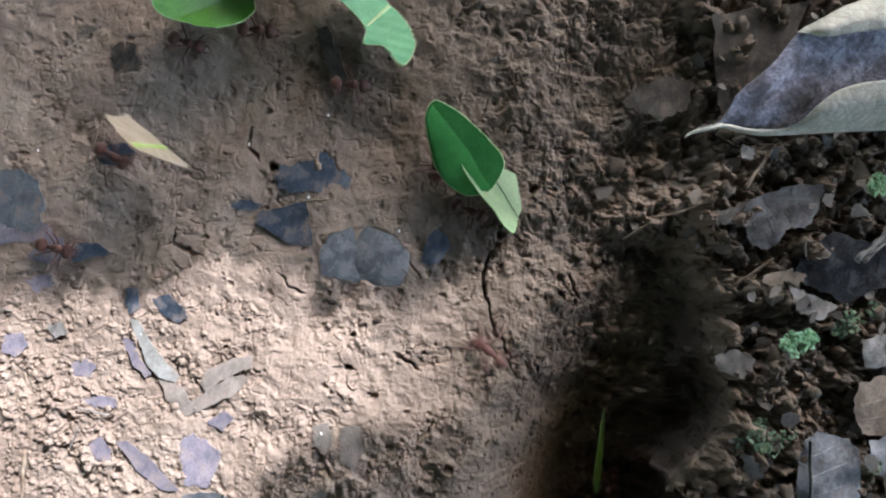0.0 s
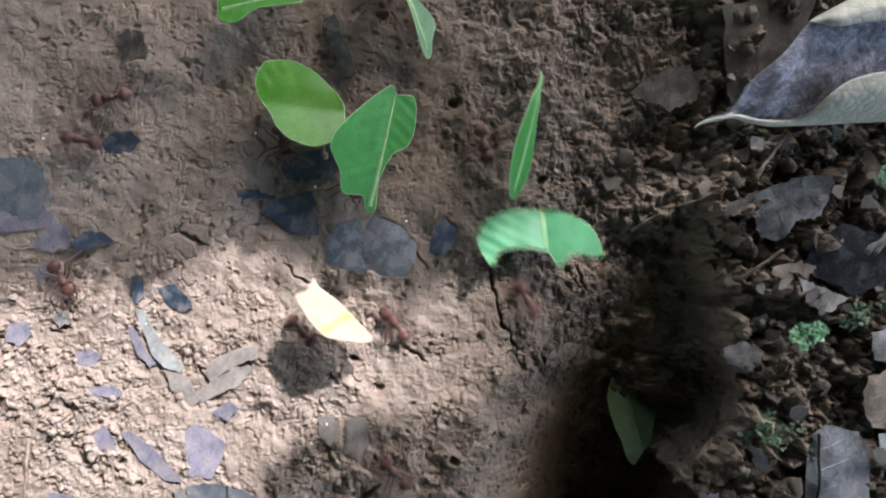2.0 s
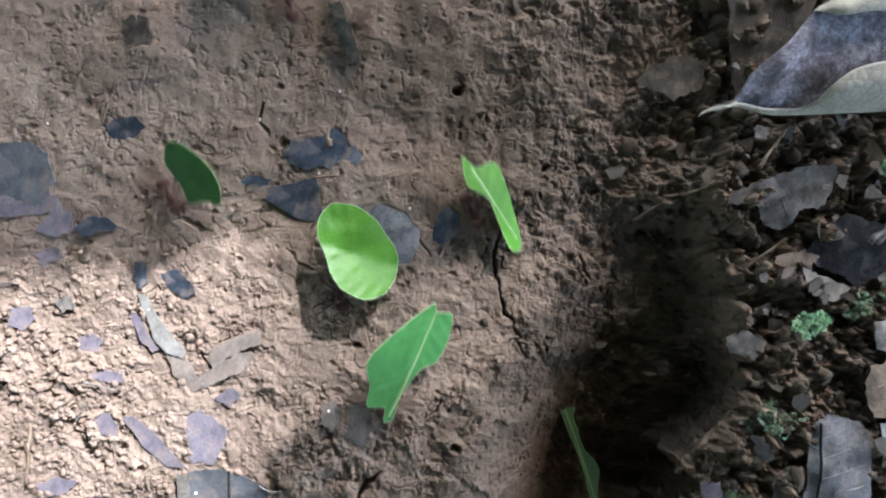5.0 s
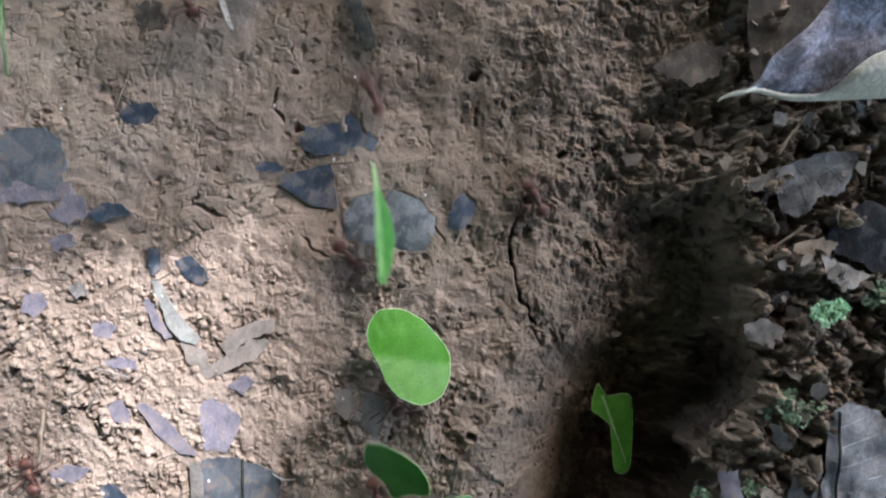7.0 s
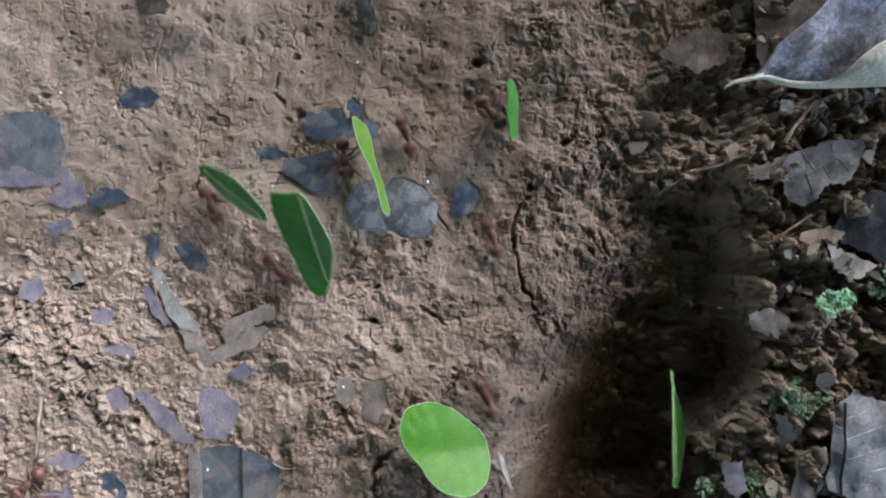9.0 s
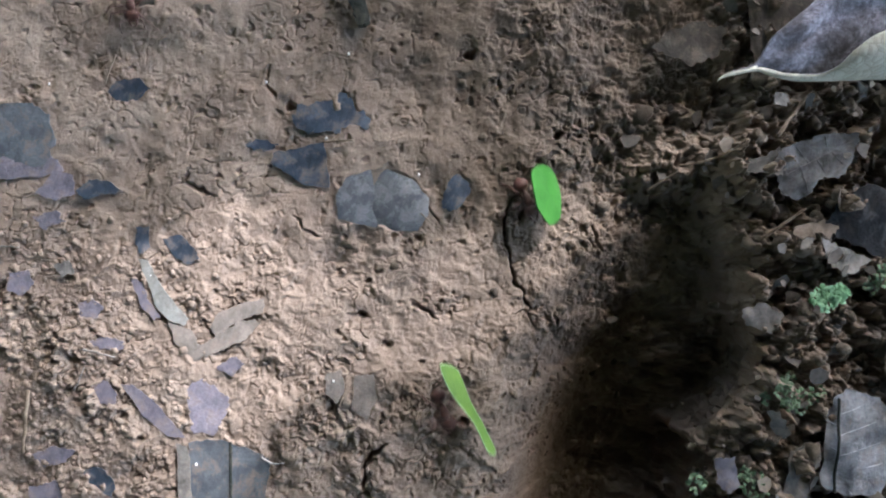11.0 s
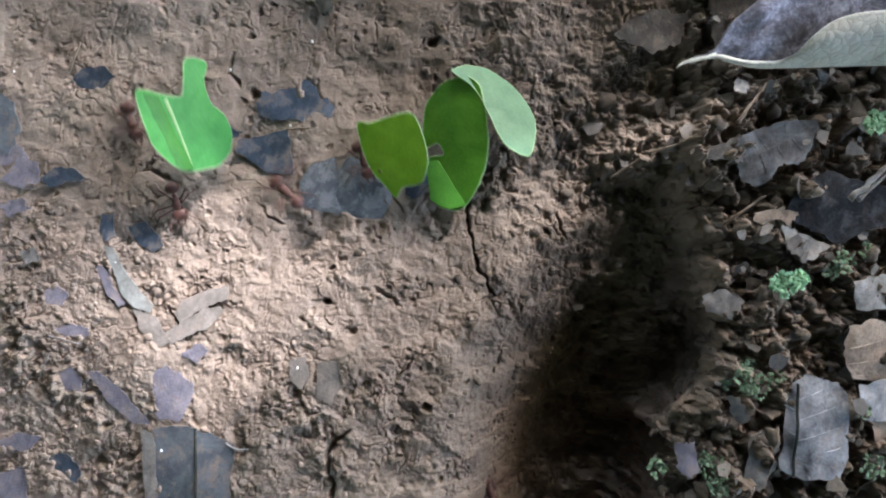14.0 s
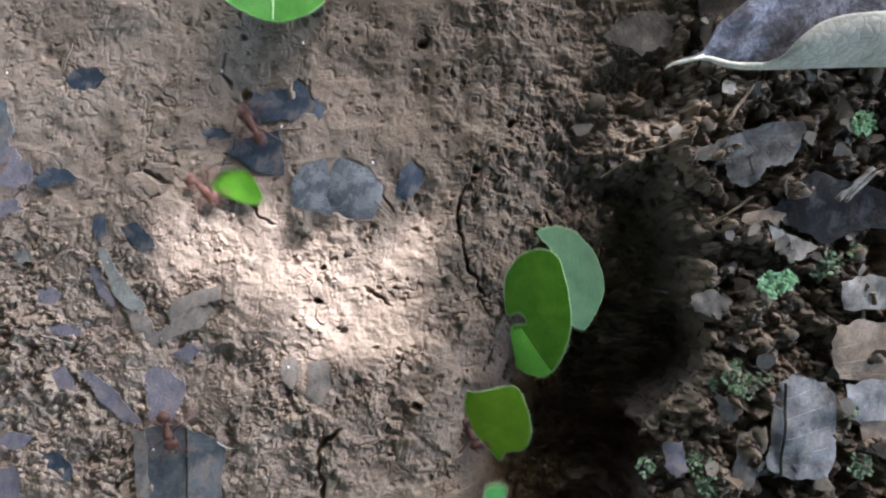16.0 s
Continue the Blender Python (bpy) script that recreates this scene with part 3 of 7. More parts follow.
flake("leaf_remain", [(-20, 485), (15, 480), (22, 505), (0, 525), (-25, 515)], M_LILAC, "lilac leaf scrap at the crumbs' edge", seed=30, group=G1)

flake("leaf_remain", [(185, -25), (205, -40), (235, -30), (238, 5), (210, 15), (190, 5)], M_DARKLEAF, "ragged dark brown rotten leaf clump on the clay", seed=31, rag=8, lift=0.0006, group=G1)
flake("leaf_remain", [(20, 385), (60, 375), (80, 395), (45, 410)], M_LILAC, "faint lilac leaf scrap in the clay", seed=32, rag=4, group=G1)
flake("leaf_remain", [(60, 470), (85, 462), (95, 485), (72, 492)], M_PALE, "tiny pale leaf scrap among crumbs", seed=33, rag=3, lift=0.0008, group=G1)
flake("leaf_remain", [(15, 860), (70, 852), (75, 930), (20, 930)], M_LILAC, "violet-grey leaf piece among crumbs", seed=34, rag=4, group=G1)
# press the clay flat under the remains
SUNK = broad(UU, VV) - 0.0002
BLUR = FLAKE_MASK.copy()
for _ in range(3):
    BLUR[1:-1, 1:-1] = (BLUR[:-2, 1:-1] + BLUR[2:, 1:-1] + BLUR[1:-1, :-2] + BLUR[1:-1, 2:] + BLUR[1:-1, 1:-1] * 2) / 6
ZZ = ZZ * (1 - BLUR) + np.minimum(ZZ, SUNK) * BLUR

NX, NY = len(GX), len(GY)
IDX = np.arange(NX * NY).reshape(NY, NX)
quads = np.stack([IDX[:-1, :-1], IDX[:-1, 1:], IDX[1:, 1:], IDX[1:, :-1]], -1).reshape(-1, 4)
gm = bpy.data.meshes.new("ground")
gm.vertices.add(NX * NY)
STEEP = smooth(1.8, 4.5, np.hypot(np.gradient(broad(UU, VV), axis=1) / np.gradient(XX, axis=1), np.gradient(broad(UU, VV), axis=0) / np.gradient(YY, axis=0))) * FADE
SINK = np.clip(0.0015 - broad(UU, VV), 0, 1) * smooth(-100, 300, VV) * (1 - smooth(1050, 1100, VV))
SX = 0.0009 * STEEP * fbm(VV / 30, ZZ / STEP / 30, 95, 5, 0.6) + 0.32 * SINK * smooth(380, 620, VV) * smooth(1100, 1215, UU) * (1 - smooth(1270, 1300, UU))
SY = 0.0007 * STEEP * fbm(UU / 22, ZZ / STEP / 24, 96, 3, 0.6)
gm.vertices.foreach_set("co", np.stack([XX + SX, YY + SY, ZZ], -1).astype(np.float32).ravel())
gm.loops.add(len(quads) * 4)
gm.loops.foreach_set("vertex_index", quads.astype(np.int32).ravel())
gm.polygons.add(len(quads))
gm.polygons.foreach_set("loop_start", np.arange(0, len(quads) * 4, 4, dtype=np.int32))
gm.polygons.foreach_set("use_smooth", np.ones(len(quads), bool))
gm.update(calc_edges=True)
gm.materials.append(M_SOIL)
tagged(new("ground", gm), "bare brown cracked clay soil with a sunken trench", "ground", kind="structure")


# ---- unseen leaves overhead: they shade the ground but for one gap towards the sun and a low opening to the east ----
# gap outlines laid out so the leaves' shadow leaves the sunlit patches free
GAP = [(-400, 342), (172, 350), (212, 384), (262, 390), (335, 348), (385, 296), (480, 318), (560, 365), (760, 380), (838, 412), (864, 470), (868, 600), (850, 655), (780, 688), (640, 668), (540, 650), (430, 770), (380, 1100), (-400, 1100)]
GAP_SLIT = [(1010, 435), (1018, 470), (930, 585), (893, 590), (905, 540), (965, 470)]


def fresh_mat(name, c0, c1, rough=0.35, trans=0.3, scale=200):
    m, nt, b = nodes_of(name, rough, 0.28)
    a = noise_node(nt, scale, 4, 0.6)
    f = noise_node(nt, 2600, 3, 0.6)
    big = ramp(nt, a.outputs[0], [(0.3, c0), (0.7, c1)])
    fine = ramp(nt, f.outputs[0], [(0.3, (0.85, 0.85, 0.85)), (0.6, (1.08, 1.08, 1.08))])
    c = mix(nt, 1.0, big, fine, "MULTIPLY")
    nt.links.new(c, b.inputs["Base Color"])
    bump(nt, b, f.outputs[0], 0.0001, 0.4)
    tr = nt.nodes.new("ShaderNodeBsdfTranslucent")
    nt.links.new(c, tr.inputs[0])
    ms = nt.nodes.new("ShaderNodeMixShader")
    ms.inputs[0].default_value = trans
    nt.links.new(b.outputs[0], ms.inputs[1])
    nt.links.new(tr.outputs[0], ms.inputs[2])
    nt.links.new(ms.outputs[0], nt.nodes["Material Output"].inputs[0])
    return m


M_CANOPY = fresh_mat("tree_leaf", (0.025, 0.06, 0.018), (0.05, 0.10, 0.03), 0.4, 0.08, 20)
M_LEAF_BRIGHT = fresh_mat("bright_leaf", (0.062, 0.24, 0.03), (0.10, 0.325, 0.045), 0.38, 0.35)
M_LEAF_MID = fresh_mat("green_leaf", (0.06, 0.21, 0.028), (0.10, 0.30, 0.042), 0.36, 0.3)
M_LEAF_DARK = fresh_mat("deep_leaf", (0.035, 0.15, 0.03), (0.06, 0.22, 0.042), 0.32, 0.25)
M_LEAF_LEAFY = fresh_mat("fresh_green_leaf", (0.045, 0.175, 0.014), (0.075, 0.24, 0.022), 0.31, 0.33)
M_LEAF_FRESH = fresh_mat("grass_green_leaf", (0.045, 0.22, 0.05), (0.075, 0.30, 0.075), 0.36, 0.33)
M_LEAF_LIME = fresh_mat("lime_leaf", (0.115, 0.265, 0.016), (0.18, 0.36, 0.028), 0.36, 0.35)
M_LEAF_MOSSY = fresh_mat("dark_lime_leaf", (0.06, 0.19, 0.016), (0.10, 0.265, 0.026), 0.34, 0.3)
M_LEAF_TEAL = fresh_mat("blue_green_leaf", (0.05, 0.235, 0.10), (0.085, 0.32, 0.14), 0.4, 0.3)
M_LEAF_PALE = fresh_mat("pale_leaf", (0.08, 0.18, 0.095), (0.12, 0.24, 0.13), 0.45, 0.35)
M_LEAF_CREAM = fresh_mat("cream_leaf", (0.29, 0.235, 0.175), (0.38, 0.31, 0.24), 0.55, 0.25)
M_LEAF_UNDER = fresh_mat("pale_leaf_underside", (0.17, 0.255, 0.135), (0.235, 0.325, 0.185), 0.5, 0.3)
M_LEAF_EMERALD = fresh_mat("emerald_leaf", (0.035, 0.19, 0.05), (0.058, 0.26, 0.07), 0.34, 0.28)
M_LEAF_OLIVE = fresh_mat("olive_leaf", (0.08, 0.18, 0.025), (0.13, 0.25, 0.036), 0.42, 0.3)
M_RIB = fresh_mat("leaf_midrib", (0.24, 0.40, 0.17), (0.33, 0.49, 0.24), 0.4, 0.2)
M_RIB_GREEN = fresh_mat("green_stripe", (0.25, 0.36, 0.09), (0.34, 0.44, 0.15), 0.4, 0.2)


def leaf_card(length, width, bend, n=6):
    vs, fs = [], []
    for k in range(n + 1):
        t = k / n
        w = width * math.sin(math.pi * min(1, t ** 0.8 * 0.97 + 0.015)) / 2
        for s in (-1, 0, 1):
            vs.append((s * w, (t - 0.5) * length, -bend * (t - 0.5) ** 2 * length - abs(s) * w * 0.25))
    for k in range(n):
        for s in (0, 1):
            a = 3 * k + s
            fs.append((a, a + 1, a + 4, a + 3))
    return vs, fs


def leaf_mass(name, label, spots, origin=(0, 0, 0)):
    """Many leaves in one mesh: spots are (centre, matrix, length, width, bend)."""
    vs, fs = [], []
    o3 = Vector(origin)
    for c, q, length, width, bend in spots:
        a, b = leaf_card(length, width, bend)
        o = len(vs)
        vs += [tuple(c - o3 + q @ Vector(p)) for p in a]
        fs += [tuple(i + o for i in f) for f in b]
    ob = new(name, mesh_from(name, vs, fs, M_CANOPY))
    ob.location = origin
    return tagged(ob, label, "foliage", kind="stuff")


def sun_spots(count, size, low, high, seed, box, keep):
    """Leaves spread so that their shadows fall inside a box of the grid where keep allows it."""
    rng = random.Random(seed)
    spots = []
    while len(spots) < count:
        u, v = rng.uniform(box[0], box[2]), rng.uniform(box[1], box[3])
        r = size * rng.uniform(0.7, 1.2)
        if not keep(u, v, r / STEP, rng):
            continue
        c = Vector((*plan(u, v), 0)) + SUN_DIR * (rng.uniform(low, high) / SUN_DIR.z)
        q = SUN_DIR.to_track_quat("Z", "Y").to_matrix() @ pose(0, 0, 0, rng.uniform(-30, 30), rng.uniform(-30, 30), rng.uniform(0, 360)).to_3x3()
        spots.append((c, q, r * 1.4, r, rng.uniform(0.1, 0.5)))
    return spots


def off_gap(u, v, r, rng):
    a, b = np.array([float(u)]), np.array([float(v)])
    if inside(a, b, GAP)[0] or inside(a, b, GAP_SLIT)[0] or math.hypot((u - 1195) / 2.0, v - 280) < 22 + 0.6 * r:
        return False
    return min(to_line(a, b, GAP + GAP[:1])[0][0] / 0.52, to_line(a, b, GAP_SLIT + GAP_SLIT[:1])[0][0] / 0.30) > r


leaf_mass("tree_foliage", "dense green leaves of the unseen tree overhead", sun_spots(2600, 0.02, 0.34, 0.42, 5, (-900, -700, 2100, 1900), off_gap), (0.3, 0.4, 0.4))


def along_edge(u, v, r, rng):
    """Close along the upper rim of the gap."""
    a, b = np.array([float(u)]), np.array([float(v)])
    away = to_line(a, b, [(-400, 342), (172, 350), (212, 384), (262, 390), (335, 348), (385, 296), (480, 318), (560, 365)])[0][0]
    return not inside(a, b, GAP)[0] and 0.42 * r < away < 0.42 * r + 30


# unseen leaves added low down so the patch's upper rim falls sharp
leaf_mass("low_twig", "unseen twig tips added low to sharpen the sun patch's rim", sun_spots(170, 0.008, 0.14, 0.17, 6, (-420, 220, 600, 420), along_edge), (0.1, 0.15, 0.15))


def dome_spots(seed):
    rng = random.Random(seed)
    spots = []
    while len(spots) < 3200:
        az, el = rng.uniform(-math.pi, math.pi), math.asin(rng.uniform(0.1, 1.0))
        open_east = abs(az - OPEN_AZ) < OPEN_HALF and OPEN_LOW < el < OPEN_HIGH
        if open_east and rng.random() < 0.97:
            continue
        if OPEN_LOW < el < OPEN_HIGH and rng.random() < 0.72:
            continue
        d = Vector((math.cos(el) * math.cos(az), math.cos(el) * math.sin(az), math.sin(el)))
        if d.angle(SUN_DIR) < radians(13):
            continue
        far = rng.uniform(2.2, 3.0)
        q = d.to_track_quat("Z", "Y").to_matrix() @ pose(0, 0, 0, rng.uniform(-40, 40), rng.uniform(-40, 40), rng.uniform(0, 360)).to_3x3()
        spots.append((d * far, q, 0.42, 0.26, 0.3))
    return spots


# unseen dome of leaves, added to block skylight except through a low eastern opening
OPEN_AZ, OPEN_HALF, OPEN_LOW, OPEN_HIGH = radians(25), radians(85), radians(6), radians(37)
leaf_mass("forest_canopy", "unseen dome of dark green leaves added to block the sky", dome_spots(11), (0, 0, 2.0))

# two swaying branches, unseen, added between the sun and the ground to dim it: one sparse, one dense
SWAY_AT, DENSE_AT = Vector((*plan(430, 600), 0)), Vector((*plan(120, 720), 0))
sway = leaf_mass("swaying_branch", "unseen sparse leafy branch swaying overhead to dim the sun",
                 sun_spots(240, 0.011, 2.1, 2.5, 21, (-420, 200, 1200, 1050), lambda u, v, r, rng: True), (1.5, 2.2, 2.3))
# a thinly leaved unseen branch, added for a weaker dimming
thin = leaf_mass("thin_branch", "unseen thinly leaved branch tip swaying overhead to dim the sun",
                 sun_spots(75, 0.011, 2.1, 2.5, 24, (-300, 250, 1200, 950), lambda u, v, r, rng: True), (1.5, 2.2, 2.3))
dense = leaf_mass("leafy_twig", "unseen dense leafy twig swaying overhead to cut the sun",
                  sun_spots(300, 0.016, 0.55, 0.65, 22, (-500, 400, 520, 1200), lambda u, v, r, rng: v > 430 + 0.85 * max(0, u - 200) or u < 150), (0, 0, 0.6))

# one more unseen twig, added to cut off the patch's right end
side_twig = leaf_mass("side_twig", "unseen small leafy twig swaying overhead to cut the sun",
                      sun_spots(150, 0.014, 0.5, 0.6, 23, (925, 300, 1070, 920), lambda u, v, r, rng: True), (0.5, 0.7, 0.55))


# ---- unseen trees, added to carry these leaves ----
def limb(path, r0, r1, n=9):
    vs, fs = [], []
    m = len(path)
    for k, p in enumerate(path):
        p = Vector(p)
        d = (Vector(path[min(k + 1, m - 1)]) - Vector(path[max(k - 1, 0)])).normalized()
        s = d.cross(Vector((0.31, 0.2, 0.9))).normalized()
        w = s.cross(d)
        r = r0 + (r1 - r0) * k / (m - 1)
        for j in range(n):
            a = j * math.tau / n
            k2 = 1 + 0.18 * noise.noise((p.x * 3 + math.cos(a), p.y * 3 + math.sin(a), p.z * 4))
            vs.append(tuple(p + (s * math.cos(a) + w * math.sin(a)) * r * k2))
    for k in range(m - 1):
        for j in range(n):
            fs.append((k * n + j, k * n + (j + 1) % n, (k + 1) * n + (j + 1) % n, (k + 1) * n + j))
    fs += [tuple(range(n - 1, -1, -1)), tuple(range((m - 1) * n, m * n))]
    return vs, fs


def tree(x, y, lean, height_m, seed, ends):
    rng = random.Random(seed)
    top = new("forest_tree")
    base = Vector((x, y, -0.05))
    crown = Vector((x + lean[0], y + lean[1], height_m))

    def bent(a, b, amount, n=9):
        out = []
        for k in range(n + 1):
            t = k / n
            c = a.lerp(b, t)
            out.append(tuple(c + Vector((rng.uniform(-1, 1), rng.uniform(-1, 1), 0.6 + rng.uniform(-0.3, 0.3))) * amount * math.sin(math.pi * t)))
        return out

    part("trunk", mesh_from("trunk", *limb(bent(base, crown, 0.06), 0.15, 0.09), M_STICK), top)
    for e in ends:
        start = base.lerp(crown, rng.uniform(0.72, 0.98))
        part("branch", mesh_from("branch", *limb(bent(start, Vector(e), 0.12), 0.045, 0.008), M_STICK), top)
    return tagged(top, "unseen brown-barked tree added to carry the shading leaves", "tree")


tree(-2.35, -0.5, (0.5, 0.2), 2.4, 1, [(-0.9, 0.3, 2.75), (0.2, -0.4, 2.7), (-1.4, 1.4, 2.1), (-0.8, -1.5, 2.2), (-2.2, -1.0, 1.5)])
tree(1.5, -2.3, (-0.3, 0.5), 2.3, 2, [(0.8, -0.6, 2.6), (-0.3, -1.6, 2.3), (1.9, -0.9, 1.9), (1.2, -2.2, 1.4)])
tree(0.1, 2.9, (0.15, -0.4), 2.5, 3, [(0.1, 0.9, 2.6), (1.0, 2.5, 2.4), (0.12, 0.75, 0.62), (-0.02, 0.55, 0.42), (-0.8, 1.9, 2.0)])

# ---- leaf litter on the bank beyond the trench ----
G2 = "leaf litter on the crumbly bank"
BANK = 0.0045
M_GREYLEAF = flake_mat("blue_grey_torn_leaf", (0.05, 0.046, 0.04), (0.105, 0.103, 0.102), (0.185, 0.187, 0.192), 0.55, 0.3, 0.3)


def litter(pts, material, label, z=BANK, **kw):
    z = z - 0.0005
    kw.setdefault("crumple", 3.6)
    kw.setdefault("rag", 4)
    ob = flake("dead_leaf", pts, material, label, z=z, press=False, group=G2, **kw)
    return tagged(ob, "", "dead leaf")


litter([(1322, 275), (1345, 262), (1395, 247), (1413, 243), (1455, 245), (1452, 265), (1440, 300), (1425, 322), (1400, 318), (1388, 328), (1380, 345), (1360, 358), (1335, 348), (1325, 325), (1318, 300)], M_GREYLEAF, "pale grey torn dead leaf lying on crumbs", z=0.0058, seed=51, tilt=(0.08, 0.15), rag=2.5, sides=[((1332, 318), (1448, 256)), ((1362, 302), (1372, 340)), ((1388, 288), (1402, 314)), ((1412, 275), (1432, 300)), ((1375, 295), (1352, 264)), ((1408, 277), (1398, 250))])
litter([(1248, 300), (1262, 290), (1285, 286), (1318, 272), (1342, 266), (1336, 300), (1328, 316), (1305, 313), (1275, 311)], M_GREYBROWN, "olive-brown torn lobe of a dead leaf", z=0.0052, seed=71, rag=3, tilt=(0.05, -0.1), crumple=3, sides=[((1256, 302), (1338, 276)), ((1270, 306), (1330, 300))])
litter([(1400, 402), (1420, 372), (1436, 346), (1475, 330), (1540, 350), (1568, 355), (1640, 380), (1640, 430), (1540, 435), (1500, 462), (1470, 440), (1425, 425)], M_BLACKLEAF, "black wet rotting leaf piece on the bank", z=0.0056, seed=52, rag=4, crumple=3)
litter([(1390, 422), (1420, 438), (1478, 462), (1448, 486), (1412, 476)], M_PALE, "beige curled dead leaf scrap on the bank", z=0.0052, seed=53, curl=0.2)
litter([(1350, 405), (1400, 392), (1425, 408), (1410, 426), (1355, 420)], M_TAN, "small tan dead leaf scrap", z=0.0055, seed=54, tilt=(0.1, 0.2))
litter([(1518, 522), (1568, 510), (1620, 520), (1620, 575), (1528, 572)], M_PALE, "pale cream dead leaf piece", z=0.0062, seed=55, tilt=(0, 0.15))
litter([(1512, 600), (1560, 588), (1640, 600), (1640, 705), (1520, 692), (1504, 650)], M_TAN, "tan flat dead leaf piece", z=0.0052, seed=56, rag=3, sides=[((1515, 640), (1635, 612)), ((1512, 668), (1635, 650)), ((1522, 688), (1635, 684))])
litter([(1415, 702), (1440, 685), (1500, 700), (1512, 720), (1514, 830), (1500, 868), (1440, 868), (1395, 850), (1400, 770)], M_BLUEGREY, "bluish grey dead leaf with a dark midrib", z=0.0058, seed=57, vein=((1424, 700), (1416, 862)), curl=-0.04, rag=3.5, sides=[((1423, 730), (1470, 712)), ((1421, 765), (1490, 742)), ((1419, 800), (1502, 776)), ((1418, 832), (1500, 812)), ((1422, 748), (1402, 738)), ((1419, 790), (1400, 780))])
litter([(1530, 702), (1610, 690), (1610, 770), (1535, 762)], M_BLUEGREY, "bluish grey dead leaf corner", z=0.0056, seed=58)
litter([(1545, 760), (1610, 765), (1610, 830), (1560, 815)], M_TAN, "brown dead leaf corner", z=0.0048, seed=70)
litter([(1258, 548), (1298, 535), (1330, 560), (1310, 590), (1265, 575)], M_GREYBROWN, "dark grey rotting leaf scrap", z=0.0040, seed=59)
litter([(1266, -60), (1440, -80), (1395, 45), (1330, 105), (1284, 132), (1276, 90)], M_DARKLEAF, "dark brown broad dead leaf under another leaf", z=0.0036, seed=60, tilt=(0.0, 0.05), rag=4)
litter([(1105, 92), (1140, 62), (1200, 48), (1236, 68), (1222, 108), (1172, 130), (1130, 108)], M_DARKLEAF, "flat grey-brown dead leaf on wet earth", z=0.0016, seed=61, rag=6)
litter([(1212, 805), (1245, 800), (1255, 850), (1235, 868), (1215, 845)], M_LILAC, "small lilac-grey leaf scrap on the bank", z=0.0060, seed=62, tilt=(0.2, 0.1))
litter([(1300, 720), (1320, 722), (1345, 765), (1332, 775), (1308, 750)], M_GREYBROWN, "narrow grey leaf strip on the bank", z=0.0055, seed=63, tilt=(0.1, 0.3))
litter([(1340, 790), (1370, 778), (1385, 850), (1360, 890), (1330, 870)], M_GREYBROWN, "brown leaf piece among crumbs", z=0.0046, seed=64)
litter([(1480, 165), (1510, 160), (1545, 235), (1560, 262), (1530, 255)], M_TAN, "brown curled leaf edge under a dead leaf", z=0.0048, seed=65, tilt=(0.3, 0))
litter([(1318, 172), (1338, 178), (1342, 192), (1325, 196), (1312, 186)], M_PALE, "tiny pinkish white leaf flake", z=0.0062, seed=67, thick=0.0004)


